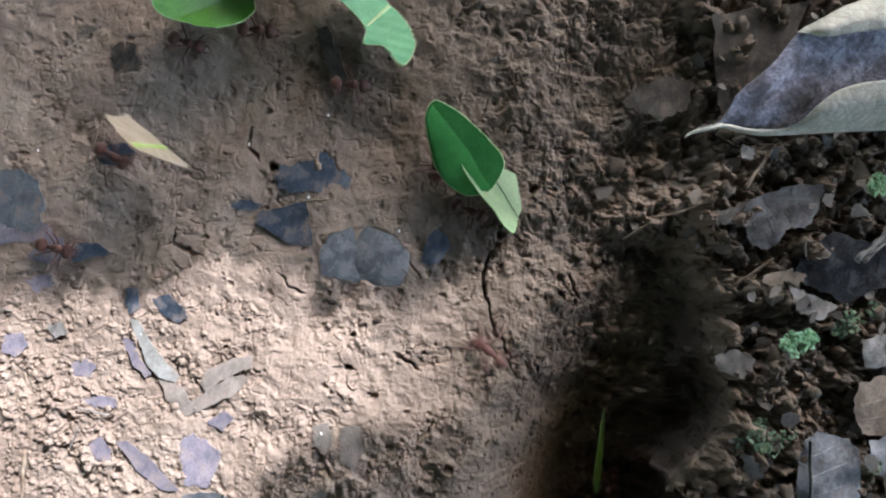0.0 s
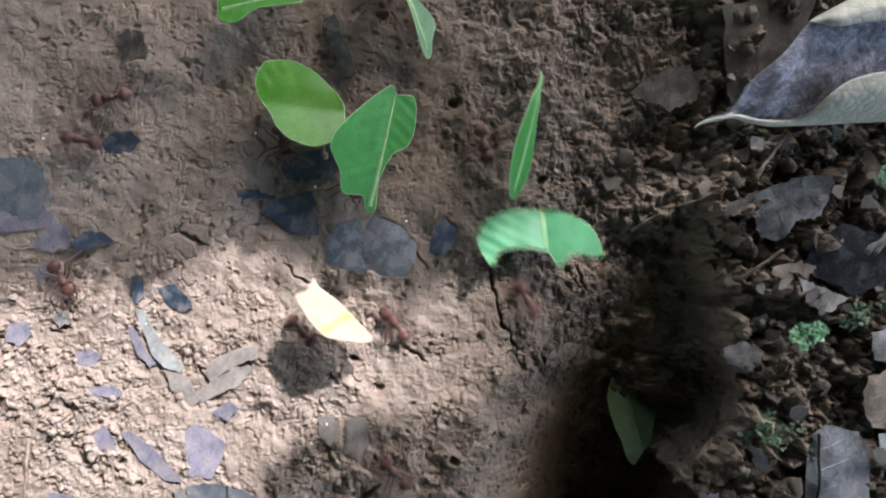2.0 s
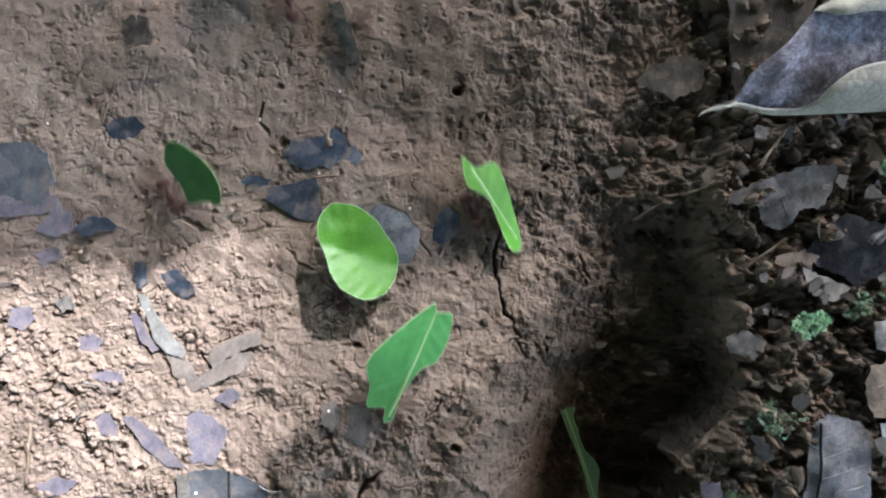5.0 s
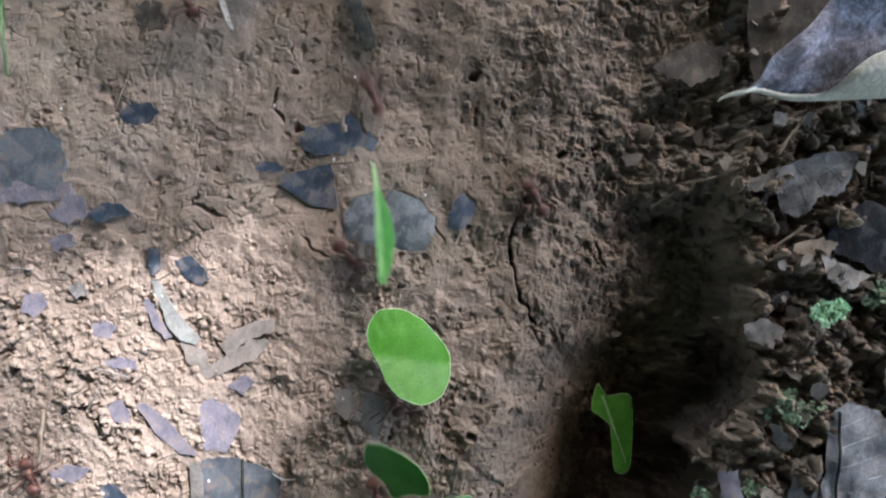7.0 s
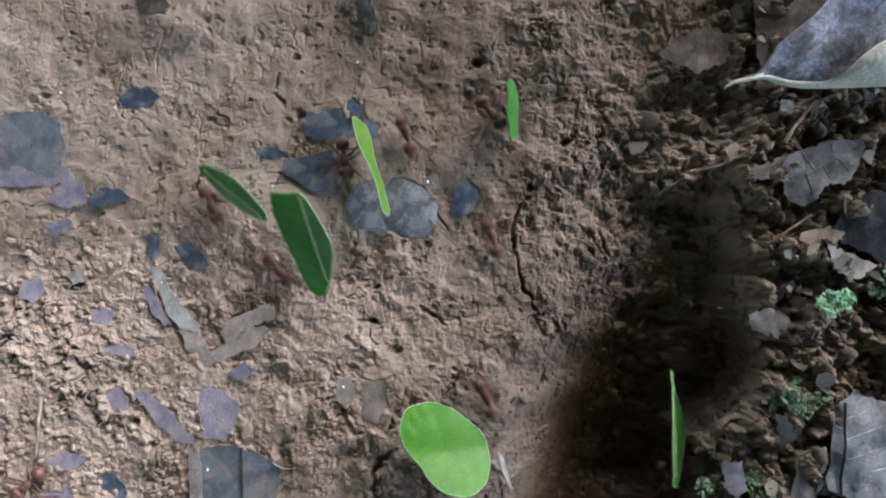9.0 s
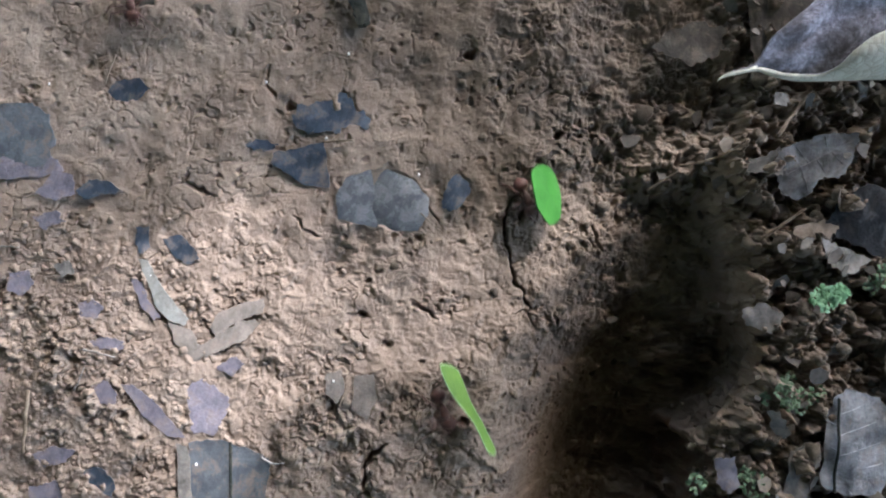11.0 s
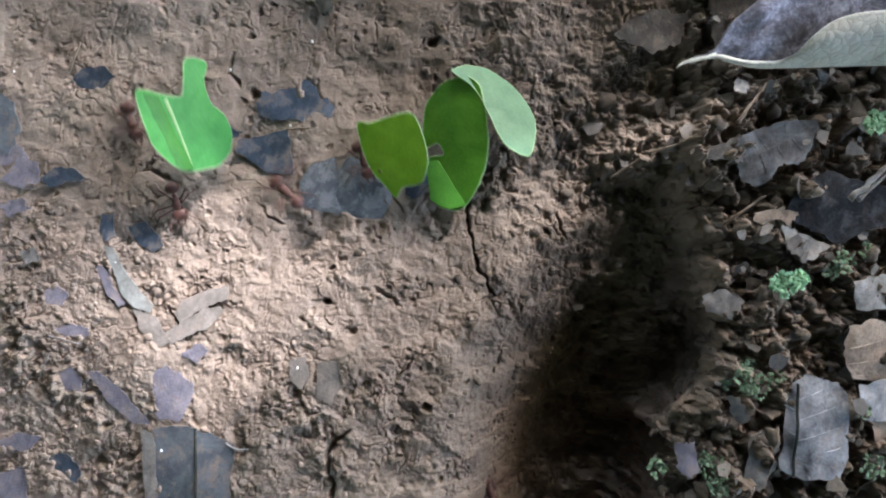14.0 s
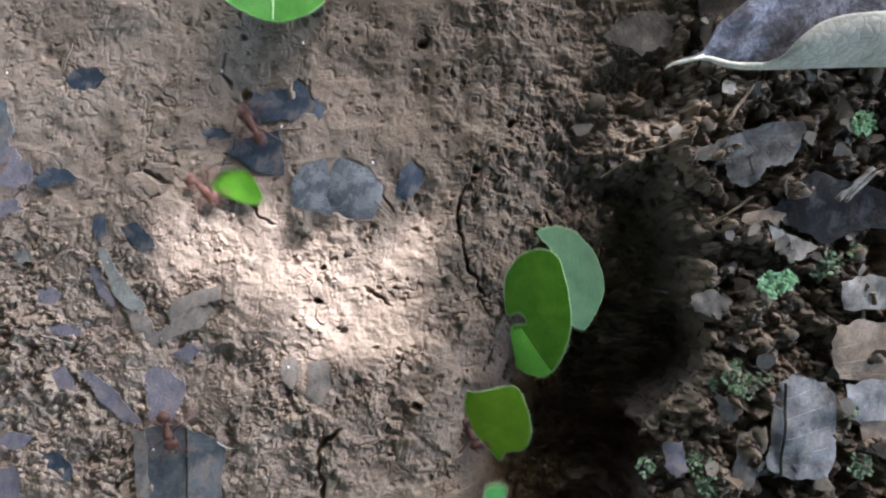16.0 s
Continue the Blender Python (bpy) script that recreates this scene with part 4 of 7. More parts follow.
def big_leaf():
    """A large dead leaf: a grey-mauve face whose two margins roll over and show the pale veined back."""
    top = new("curled_leaf")
    x0, y0 = plan(1222, 146, 0.0085)
    top.location = (x0, y0, 0.0085)
    # rails on the grid: u, v, height in millimetres
    low = [(1240, 142, 8.6), (1280, 133, 8.2), (1305, 143, 7.6), (1350, 153, 7.0), (1415, 152, 6.6), (1485, 150, 6.6), (1573, 148, 6.8), (1720, 150, 7.2)]
    high = [(1240, 136, 8.8), (1276, 127, 9.2), (1290, 116, 9.6), (1301, 84, 10.4), (1335, 54, 11.2), (1380, 18, 12.0), (1405, -14, 12.4), (1425, -38, 12.6), (1465, -58, 12.6), (1505, -78, 12.4), (1560, -96, 12.2), (1720, -120, 12.0)]
    low_roll = [(1262, 136, 8.8), (1290, 128, 8.6), (1330, 140, 8.2), (1392, 142, 8.2), (1425, 128, 9.6), (1452, 98, 11.4), (1490, 70, 12.2), (1535, 57, 12.6), (1600, 52, 12.8), (1720, 46, 12.8)]
    high_roll = [(1420, -37, 12.9), (1446, -31, 13.6), (1476, -27, 14.2), (1515, -33, 14.6), (1573, -38, 14.6), (1640, -42, 14.4), (1720, -46, 14.2)]

    def on(rail, u):
        a = np.array(rail, float)
        w = [np.interp(u + d, a[:, 0], a[:, 1:].T[0]) for d in (-9, 0, 9)]
        return sum(w) / 3, float(np.interp(u, a[:, 0], a[:, 2]))

    def strip(a, b, u0, bulge, seed, n=64, m=14):
        vs, fs = [], []
        for i in range(n + 1):
            u = u0 + (1715 - u0) * (i / n) ** 1.15
            (v0, z0), (v1, z1) = on(a, u), on(b, u)
            for j in range(m + 1):
                s = j / m
                v = v0 + (v1 - v0) * s
                z = z0 + (z1 - z0) * s + bulge((u - u0) / (1715 - u0), s)
                z += 0.22 * noise.noise((u / 45, v / 45, seed)) + 0.09 * noise.noise((u / 14, v / 14, seed))
                x, y = plan(u, v, z / 1000)
                vs.append((x - x0, y - y0, z / 1000 - 0.0085))
        for i in range(n):
            for j in range(m):
                k = i * (m + 1) + j
                fs.append((k, k + m + 1, k + m + 2, k + 1))
        return vs, fs

    def add(name, vf, mat, label):
        ob = part(name, mesh_from(name, *vf, mat), top, label)
        sol = ob.modifiers.new("thickness", "SOLIDIFY")
        sol.thickness, sol.offset = 0.00022, 0
        return ob

    add("blade", strip(low, high, 1240, lambda t, s: (1.4 * math.sin(math.pi * s) - 0.7 * math.exp(-((s - 0.6) / 0.10) ** 2)) * smooth(0.08, 0.3, t), 1), M_BIGLEAF, "mottled grey-mauve upper face")
    add("lower_margin", strip(low, low_roll, 1262, lambda t, s: 0.5 + (0.5 + 1.6 * smooth(0.3, 0.5, t)) * math.sin(math.pi * s), 2), M_BIGBACK, "pale rolled margin with dark net veins")
    add("upper_margin", strip(high, high_roll, 1422, lambda t, s: 0.1 + 1.3 * math.sin(math.pi * s) * smooth(0.0, 0.2, t), 3), M_BIGBACK, "pale rolled margin with dark net veins")

    # the tip: a short pale hook
    vs, fs = [], []
    spine = [(1216, 153, 8.2), (1219, 149, 8.4), (1226, 145, 8.6), (1236, 141, 8.7), (1250, 138, 8.8), (1266, 134, 8.9), (1284, 130, 9.0)]
    for i, (u, v, z) in enumerate(spine):
        r = 0.15 + 0.06 * i
        x, y = plan(u, v, z / 1000)
        for j in range(8):
            a = j * math.tau / 8
            vs.append((x - x0, y - y0 + r * math.cos(a) / 1000, z / 1000 - 0.0085 + 0.6 * r * math.sin(a) / 1000))
    last = len(spine) - 1
    for i in range(last):
        for j in range(8):
            fs.append((i * 8 + j, i * 8 + (j + 1) % 8, i * 8 + 8 + (j + 1) % 8, i * 8 + 8 + j))
    fs += [tuple(range(7, -1, -1)), tuple(range(last * 8, last * 8 + 8))]
    part("tip", mesh_from("tip", vs, fs, M_BIGBACK), top, "pale shrivelled tip")
    return tagged(top, "large curled dead leaf, mottled grey-mauve above and pale beneath", "dead leaf")


def big_leaf_mats():
    m, nt, b = nodes_of("mauve_leaf", 0.55, 0.35)
    a = noise_node(nt, 260, 7, 0.75, 0.4)
    f = noise_node(nt, 1100, 5, 0.7)
    c1 = ramp(nt, a.outputs[0], [(0.38, (0.085, 0.08, 0.088)), (0.49, (0.17, 0.16, 0.19)), (0.60, (0.35, 0.345, 0.41))])
    c2 = ramp(nt, f.outputs[0], [(0.35, (0.6, 0.6, 0.6)), (0.65, (1.35, 1.35, 1.35))])
    nt.links.new(mix(nt, 1.0, c1, c2, "MULTIPLY"), b.inputs["Base Color"])
    bump(nt, b, f.outputs[0], 0.0003, 0.5)
    m2, nt, b = nodes_of("leaf_back", 0.6, 0.3)
    tc = nt.nodes.new("ShaderNodeTexCoord")
    vo = nt.nodes.new("ShaderNodeTexVoronoi")
    vo.feature = "DISTANCE_TO_EDGE"
    vo.inputs["Scale"].default_value = 640
    nt.links.new(tc.outputs["Object"], vo.inputs["Vector"])
    net = ramp(nt, vo.outputs["Distance"], [(0.0, (0.66, 0.66, 0.64)), (0.02, (0.86, 0.86, 0.85)), (0.05, (1, 1, 1))])
    f = noise_node(nt, 300, 5, 0.6)
    base = ramp(nt, f.outputs[0], [(0.3, (0.30, 0.30, 0.25)), (0.7, (0.46, 0.45, 0.39))])
    nt.links.new(mix(nt, 1.0, base, net, "MULTIPLY"), b.inputs["Base Color"])
    bump(nt, b, vo.outputs["Distance"], 0.0004, 0.5)
    return m, m2


M_BIGLEAF, M_BIGBACK = big_leaf_mats()
big_leaf()


# ---- twigs and small sticks ----
def stick(name, a, b, r, z0, z1, material, label, category="twig", bow=0.0, seed=1):
    p, q = Vector((*plan(*a), 0)), Vector((*plan(*b), 0))
    p.z, q.z = level(p.x, p.y) + z0, level(q.x, q.y) + z1
    o = p.copy()
    side = (q - p).cross(Vector((0, 0, 1))).normalized()
    vs, fs, n, m = [], [], 12, 7
    for i in range(n + 1):
        t = i / n
        c = p.lerp(q, t) + side * (bow * math.sin(math.pi * t)) + Vector((0, 0, 1)) * r * 0.5 * noise.noise((t * 5, seed, 0)) + side * r * 0.8 * noise.noise((t * 4, seed, 3))
        rr = r * (1 - 0.35 * t) * (1 + 0.25 * noise.noise((t * 9, seed, 7)))
        d = (q - p).normalized()
        up = side.cross(d)
        for j in range(m):
            w = j * math.tau / m
            vs.append(tuple(c - o + (side * math.cos(w) + up * math.sin(w)) * rr))
    for i in range(n):
        for j in range(m):
            fs.append((i * m + j, i * m + (j + 1) % m, (i + 1) * m + (j + 1) % m, (i + 1) * m + j))
    fs += [tuple(range(m - 1, -1, -1)), tuple(range(n * m, n * m + m))]
    ob = new(name, mesh_from(name, vs, fs, material))
    ob.location = o
    return tagged(ob, label, category)


stick("twig", (1282, 424), (1347, 376), 0.0003, 0.002, 0.0035, M_STICK, "thin pale brown twig on the bank", seed=1)
stick("twig", (1298, 255), (1342, 192), 0.00035, 0.003, 0.0045, M_STICK, "short brown twig leaning on crumbs", seed=2)
stick("twig", (1476, 384), (1532, 332), 0.0006, 0.0052, 0.006, M_PALE, "split pale straw piece on a black leaf", seed=3)
stick("twig", (1488, 386), (1537, 338), 0.0004, 0.0052, 0.006, M_PALE, "split pale straw piece on a black leaf", seed=16)
stick("twig", (1105, 340), (1150, 308), 0.00025, 0.002, 0.003, M_STICK, "fine twig on wet earth", seed=4)
stick("twig", (1150, 300), (1245, 262), 0.00025, 0.003, 0.004, M_STICK, "fine root across the crumbs", bow=0.001, seed=5)
stick("twig", (18, 690), (8, 800), 0.0004, 0.001, 0.001, M_STICK, "reddish-brown straight twig in the crumbs", seed=6)
stick("twig", (428, 805), (468, 815), 0.0002, 0.0007, 0.0005, M_WILLOW, "short white bent fibre on clay", bow=0.0006, seed=7)
stick("twig", (-40, 437), (0, 440), 0.0002, 0.0006, 0.0006, M_PALE, "thin white stalk on the clay", seed=8)
stick("twig", (168, 100), (148, 152), 0.00018, 0.0006, 0.0007, M_TAN, "fine straw fibre on the clay", seed=9)
stick("twig", (705, 380), (755, 428), 0.00012, 0.0006, 0.0006, M_STICK, "fine hair-like root on the clay", seed=10)
stick("twig", (535, 256), (590, 254), 0.0002, 0.0009, 0.0009, M_STICK, "fine dark fibre beside a leaf piece", seed=11)
stick("twig", (115, 618), (170, 632), 0.0002, 0.001, 0.001, M_PALE, "pale straw fibre in the crumbs", seed=12)
stick("twig", (100, 690), (118, 650), 0.00014, 0.001, 0.001, M_PALE, "fine pale straw in the crumbs", seed=13)
bark = flake("bark_piece", [(565, -46), (584, -52), (596, -18), (606, 8), (619, 44), (612, 62), (597, 58), (588, 30), (578, 4), (570, -20)], M_BARK, "thick black bark piece on the clay", lift=0.0012, thick=0.0016, rag=2.5, seed=35, press=False, crumple=2.5)
tagged(bark, "", "bark")


# ---- crumbs of earth, moss and white specks ----
def lumps(name, label, category, material, spots, seed):
    """Many small irregular lumps in one mesh: spots are (x, y, z, radius)."""
    rng = random.Random(seed)
    bm = bmesh.new()
    bmesh.ops.create_icosphere(bm, subdivisions=2, radius=1.0)
    base = [v.co.copy() for v in bm.verts]
    tri = [tuple(v.index for v in f.verts) for f in bm.faces]
    bm.free()
    vs, fs = [], []
    for x, y, z, r in spots:
        o, s = len(vs), rng.uniform(0, 99)
        cuts = [(Vector((rng.gauss(0, 1), rng.gauss(0, 1), rng.gauss(0, 1))).normalized(), rng.uniform(0.68, 0.95)) for _ in range(7)]
        sx, sy, sz = rng.uniform(0.75, 1.3), rng.uniform(0.75, 1.3), rng.uniform(0.6, 0.95)
        for c in base:
            c = c.copy()
            for n, d in cuts:
                over = c.dot(n) - d
                if over > 0:
                    c -= n * over
            k = r * 1.2 * (1 + 0.45 * noise.noise((c.x * 1.2 + s, c.y * 1.2, c.z * 1.2 + s)) + 0.45 * noise.noise((c.x * 2.6 + s, c.y * 2.6, c.z * 2.6)) + 0.35 * noise.noise((c.x * 6 + s, c.y * 6, c.z * 6)))
            vs.append((x + c.x * k * sx, y + c.y * k * sy, z + c.z * k * sz))
        fs += [tuple(i + o for i in t) for t in tri]
    return tagged(new(name, mesh_from(name, vs, fs, material)), label, category, kind="stuff")


def crumb_spots(count, box, lo, hi, keep, seed, power=2.5, sink=-0.1):
    rng = random.Random(seed)
    out = []
    while len(out) < count:
        u, v = rng.uniform(box[0], box[2]), rng.uniform(box[1], box[3])
        if rng.random() > keep(u, v):
            continue
        x, y = plan(u, v)
        r = lo + (hi - lo) * rng.random() ** power
        out.append((x, y, height(x, y) - r * sink, r))
    return out


def bank_keep(u, v):
    edge = 1258 + 30 * math.exp(-((v - 570) / 90) ** 2) - 72 * float(smooth(640, 830, v))
    return 1.0 if u > edge + 5 else (0.03 if u > 1050 and v < 420 else 0.0) + 0.6 * math.exp(-((u - 1180) / 90) ** 2 - ((v - 265) / 80) ** 2)


lumps("earth_crumbs", "brown crumbly earth clods heaped on the bank", "earth crumbs", M_CRUMB, crumb_spots(1500, (1050, -60, 1700, 1000), 0.00025, 0.0015, bank_keep, 31, 2.6, 0.5), 1)
lumps("soil_grains", "small tan soil grains strewn over the clay", "soil grains", M_SOIL,
      crumb_spots(1300, (-60, 380, 700, 1000), 0.00014, 0.00062, lambda u, v: max(0.06, 1 - max(0, u) / 420) * (0.3 if v < 460 else 1), 32), 2)
lumps("slope_grains", "small dark soil grains on the trench slope", "soil grains", M_CRUMB,
      crumb_spots(300, (560, -60, 1250, 860), 0.00025, 0.0008, lambda u, v: min(1, max(0.05, (u - 760) / 250)), 33), 3)


def shreds(count, seed):
    """Small torn bits of old leaves, strewn over the bank."""
    rng = random.Random(seed)
    vs, fs = [], []
    made = 0
    while made < count:
        u, v = rng.uniform(1060, 1680), rng.uniform(-50, 960)
        if rng.random() > bank_keep(u, v) + 0.03:
            continue
        x, y = plan(u, v)
        z = height(x, y) + rng.uniform(0.0004, 0.0014)
        q = pose(x, y, z, rng.gauss(0, 22), rng.gauss(0, 22), rng.uniform(0, 360))
        r, n = rng.uniform(0.0005, 0.0019), rng.randint(5, 7)
        ring = [(r * rng.uniform(0.5, 1.1) * math.cos(k * math.tau / n) * 1.3, r * rng.uniform(0.4, 1.0) * math.sin(k * math.tau / n)) for k in range(n)]
        o = len(vs)
        for h in (0.0, 0.00012):
            vs += [tuple(q @ Vector((a, b, h + 40 * a * a))) for a, b in ring]
        fs += [tuple(o + n + k for k in range(n)), tuple(o + n - 1 - k for k in range(n))]
        fs += [(o + k, o + (k + 1) % n, o + n + (k + 1) % n, o + n + k) for k in range(n)]
        made += 1
    m, nt, b = nodes_of("leaf_shreds", 0.65, 0.3)
    geo = nt.nodes.new("ShaderNodeNewGeometry")
    f = noise_node(nt, 1300, 4, 0.6)
    base = ramp(nt, geo.outputs["Random Per Island"], [(0.0, (0.05, 0.043, 0.035)), (0.35, (0.10, 0.085, 0.07)), (0.6, (0.14, 0.115, 0.09)), (0.85, (0.085, 0.075, 0.065)), (1.0, (0.17, 0.155, 0.135))])
    fine = ramp(nt, f.outputs[0], [(0.3, (0.65, 0.65, 0.65)), (0.65, (1.15, 1.15, 1.15))])
    nt.links.new(mix(nt, 1.0, base, fine, "MULTIPLY"), b.inputs["Base Color"])
    return tagged(new("leaf_shreds", mesh_from("leaf_shreds", vs, fs, m, False)), "torn brown and grey bits of old leaves", "leaf litter", kind="stuff")


shreds(300, 77)


def moss(u, v, r, n, seed, z=0.004, label="small bright green moss tuft on the bank"):
    rng = random.Random(seed)
    x0, y0 = plan(u, v, z)
    vs, fs = [], []
    for _ in range(n):
        a, d = rng.uniform(0, math.tau), r * rng.random() ** 0.6
        c = Vector((d * math.cos(a), d * math.sin(a), rng.uniform(0, 0.3) * r))
        card, quads4 = leaf_card(rng.uniform(0.0005, 0.0011), rng.uniform(0.0004, 0.0009), 0.5, 3)
        q = pose(0, 0, 0, rng.uniform(-32, 32), rng.uniform(-32, 32), rng.uniform(0, 360)).to_3x3()
        o = len(vs)
        vs += [tuple(c + q @ Vector(p)) for p in card]
        fs += [tuple(i + o for i in f) for f in quads4]
    ob = new("moss_tuft", mesh_from("moss_tuft", vs, fs, M_MOSS_BRIGHT if label.startswith("small bright") else M_MOSS))
    ob.location = (x0, y0, max(z, height(x0, y0)) + 0.0006)
    return tagged(ob, label, "moss", "moss on the bank")


for k, (u, v, r, n) in enumerate([(1398, 528, 0.0026, 60), (1425, 520, 0.0018, 40), (1322, 690, 0.0022, 26), (1298, 700, 0.0012, 18), (1350, 705, 0.0026, 30), (1335, 668, 0.0014, 20),
                                  (1178, 845, 0.0018, 26), (1275, 850, 0.0030, 34), (1552, 250, 0.0024, 40), (1500, 488, 0.0022, 26), (1548, 840, 0.0026, 34), (1530, 745, 0.0014, 18),
                                  (1385, 690, 0.0016, 16), (1262, 830, 0.0018, 18), (1480, 505, 0.0016, 18), (1540, 470, 0.0016, 16), (1290, 880, 0.0022, 26)]):
    moss(u, v, r * 0.9, n * 3 if k in (0, 1, 8) else n + n // 2, 200 + k, label="small bright green moss tuft on the bank" if k in (0, 1, 8) else "dull green moss tuft on the crumbs")
for k, (u, v) in enumerate([(553, 674), (435, 152), (580, 105), (50, 153), (702, 315), (310, 822), (230, 490), (540, 250)]):
    x, y = plan(u, v)
    me = mesh_from("white_speck", [(-2.4e-4, -2e-4, 0), (2.6e-4, -1.4e-4, 0), (2e-4, 3.4e-4, 0), (-1.4e-4, 4e-4, 0), (0, 1e-4, 3e-4)], [(0, 1, 4), (1, 2, 4), (2, 3, 4), (3, 0, 4), (3, 2, 1, 0)], M_WHITE, False)
    ob = new("white_speck", me)
    ob.location = (x, y, max(height(x, y), level(x, y)) + 0.00045)
    tagged(ob, "tiny white speck of grit on the ground", "grit", "white grit")


# ---- leaf fragments that the ants carry: flat outlines in millimetres, a rib, and the way ----
FRAGMENTS = []
FRAGMENTS.append(('cream-coloured dry leaf fragment with a green stripe carried along', M_LEAF_CREAM,
    [(-6.49,-3.99),(-6.01,-0.97),(-6.83,2.54),(-4.75,1.9),(-0.04,3.01),(7.5,1.96),(7.63,-0.65),(3.76,-4.59),(1.56,-6.05),(-2.77,-5.56)],
    [(0.75,-6.05),(2.27,3.07)],
    [(0, -51.86, 18.9, 5.83, -38, -76), (0.5, -38.06, 10.45, 4.76, -44, -48), (1, -34.76, 3.19, 3.39, -29.9, -30), (1.5, -32.58, -4.91, 2.19, -41.8, -15), (2, -20.28, -13.06, 6.1, -41.7, -60), (2.5, -14.85, -21.67, 5.78, -37.7, -50), (3, -11.4, -26.02, 4.51, -24.8, -30), (3.5, 1.28, -38.78, 7.43, -69.6, -45), (4, 5.98, -44.08, 8.14, -69.5, -50), (4.5, 13.68, -59.72, -2.83, -69.4, -50), (5.7, 12.08, -86.87, 7.68, -69.2, -50), (16, 12.15, -86.94, 7.68, -69.2, -50)], None))
FRAGMENTS.append(('large bright green oval leaf fragment with a toothed edge carried along', M_LEAF_LEAFY,
    [(-8.57,-2.22),(-9.49,1.13),(-6.95,4.55),(-2.93,6.34),(2.36,6.73),(5.18,5.95),(7.65,3.23),(8.71,-0.27),(7.65,-3.77),(4.13,-6.11),(0.6,-6.11),(-2.57,-4.94),(-6.1,-4.16)],
    [(-6.0, -6.6), (7.0, 6.6), "crease"],
    [(0, -41.86, 42.85, 4.67, -7, -35), (0.5, -36.91, 41.12, 4.34, -7, -30), (1, -32.49, 36.65, 4.49, -9.9, -30), (1.5, -27.84, 30.15, 4.4, -29.8, -25), (2, -26.76, 23.44, 4.1, -44.7, -25), (2.5, -25.02, 20.47, 4.1, -46.7, -25), (3, -23.65, 16.69, 3.91, -52.8, -25), (3.5, -20.16, 8.27, 4.91, -69.6, -32), (4, -19, 4.83, 4.49, -58.5, -28), (4.2, -18.61, 2.51, 4.42, -58.5, -28), (6.3, -12.05, -19.41, 4.67, -52.1, -30), (6.5, -10.87, -22.77, 4.76, -56.1, -30), (7, -10.46, -25.5, 4.94, -49.2, -30), (7.5, -6.31, -31, 4.82, -52.2, -25), (8, -6.36, -38.21, 4.88, -61.9, -25), (8.5, -4.72, -40.52, 5.87, -31.9, -34), (9, -3.93, -43.12, 5.89, -37.8, -34), (9.2, -3.77, -45.06, 5.45, -39.8, -30), (10.2, 1.76, -58.86, 6.5, -39.7, -30), (11.4, 3.9, -91.32, 5.41, -39.7, -30), (16, 3.9, -91.32, 5.41, -39.7, -30)], None))
FRAGMENTS.append(('green leaf fragment with a pale midrib and torn sides carried along', M_LEAF_FRESH,
    [(-1.96,7.65),(1.5,6.97),(6.36,3.87),(11.49,-0.29),(10.3,-1.78),(10.79,-5.04),(5.8,-6.51),(2.05,-5.92),(-0.03,-3.7),(-5.47,-2.47),(-10.4,-3.36),(-10.97,-1.83),(-8.51,-0.53),(-8.93,3.32),(-5.22,4.98)],
    [(-10.65,-2.3),(10.73,-1.42)],
    [(0, -30.2, 50.6, 6.63, 158, 40), (0.5, -25.8, 47.2, 6.89, 138, 40), (1, -18.46, 36.89, 6.39, 115.1, 35), (1.5, -12.5, 27.2, 5.71, 96.2, 30), (2, -13.7, 15.95, 4.61, 75.3, 25), (2.5, -11.2, 14.82, 4.33, 88.3, 22), (3, -11.17, 7.81, 5.23, 78.2, 28), (3.5, -10.39, -3.79, 5.33, 64.4, 30), (4, -7.48, -5.15, 5.4, 72.5, 30), (4.2, -6.66, -7.46, 5.65, 72.5, 32), (6.3, -14.9, -44.15, 7.21, 30.9, 40), (6.5, -15.59, -43.3, 7.19, 25.9, 40), (7, -9.65, -53.84, 7.13, 25.8, 40), (7.4, -5.63, -62.23, 6.98, 25.8, 40), (8.6, -5.26, -93.82, 7.02, 26.1, 40), (16, -5.26, -93.82, 7.02, 26.1, 40)], None))
FRAGMENTS.append(('teal-green crescent leaf fragment cut in an arc carried along', M_LEAF_TEAL,
    [(-10.74,-0.43),(-9.22,2.79),(-5.19,4.93),(-0.15,5.26),(4.89,4.61),(8.92,2.25),(10.74,-0.97),(10.74,-3.65),(5.9,-3.11),(3.38,-5.26),(1.66,-2.57),(-2.67,-2.04),(-6.7,-2.57),(-8.42,-5.26),(-10.03,-3.11)],
    [(0.86,5.04),(1.36,-2.25)],
    [(0, -13.2, 41.2, 4.61, -42, -30), (0.5, -8.62, 39.32, 3.82, 5, -20), (1, -2.71, 28.17, 3.68, 0.1, -20), (1.5, 3.61, 15.33, 3.82, -2.8, -22), (2, 15.49, 0.3, 3.81, 0.3, -20), (2.5, 31.29, -31.93, -17.34, -17.7, -20), (3, 37.81, -42.04, -21.93, -24.8, -22), (3.5, 41.4, -42.07, -11.89, -24.6, -62), (3.9, 41.61, -54.09, -13.75, -29.5, -45), (4.3, 39.95, -66.16, -5.78, -29.4, -45), (5.5, 36.47, -93.52, 4.83, -29.2, -45), (16, 36.5, -93.55, 4.83, -29.2, -45)], None))
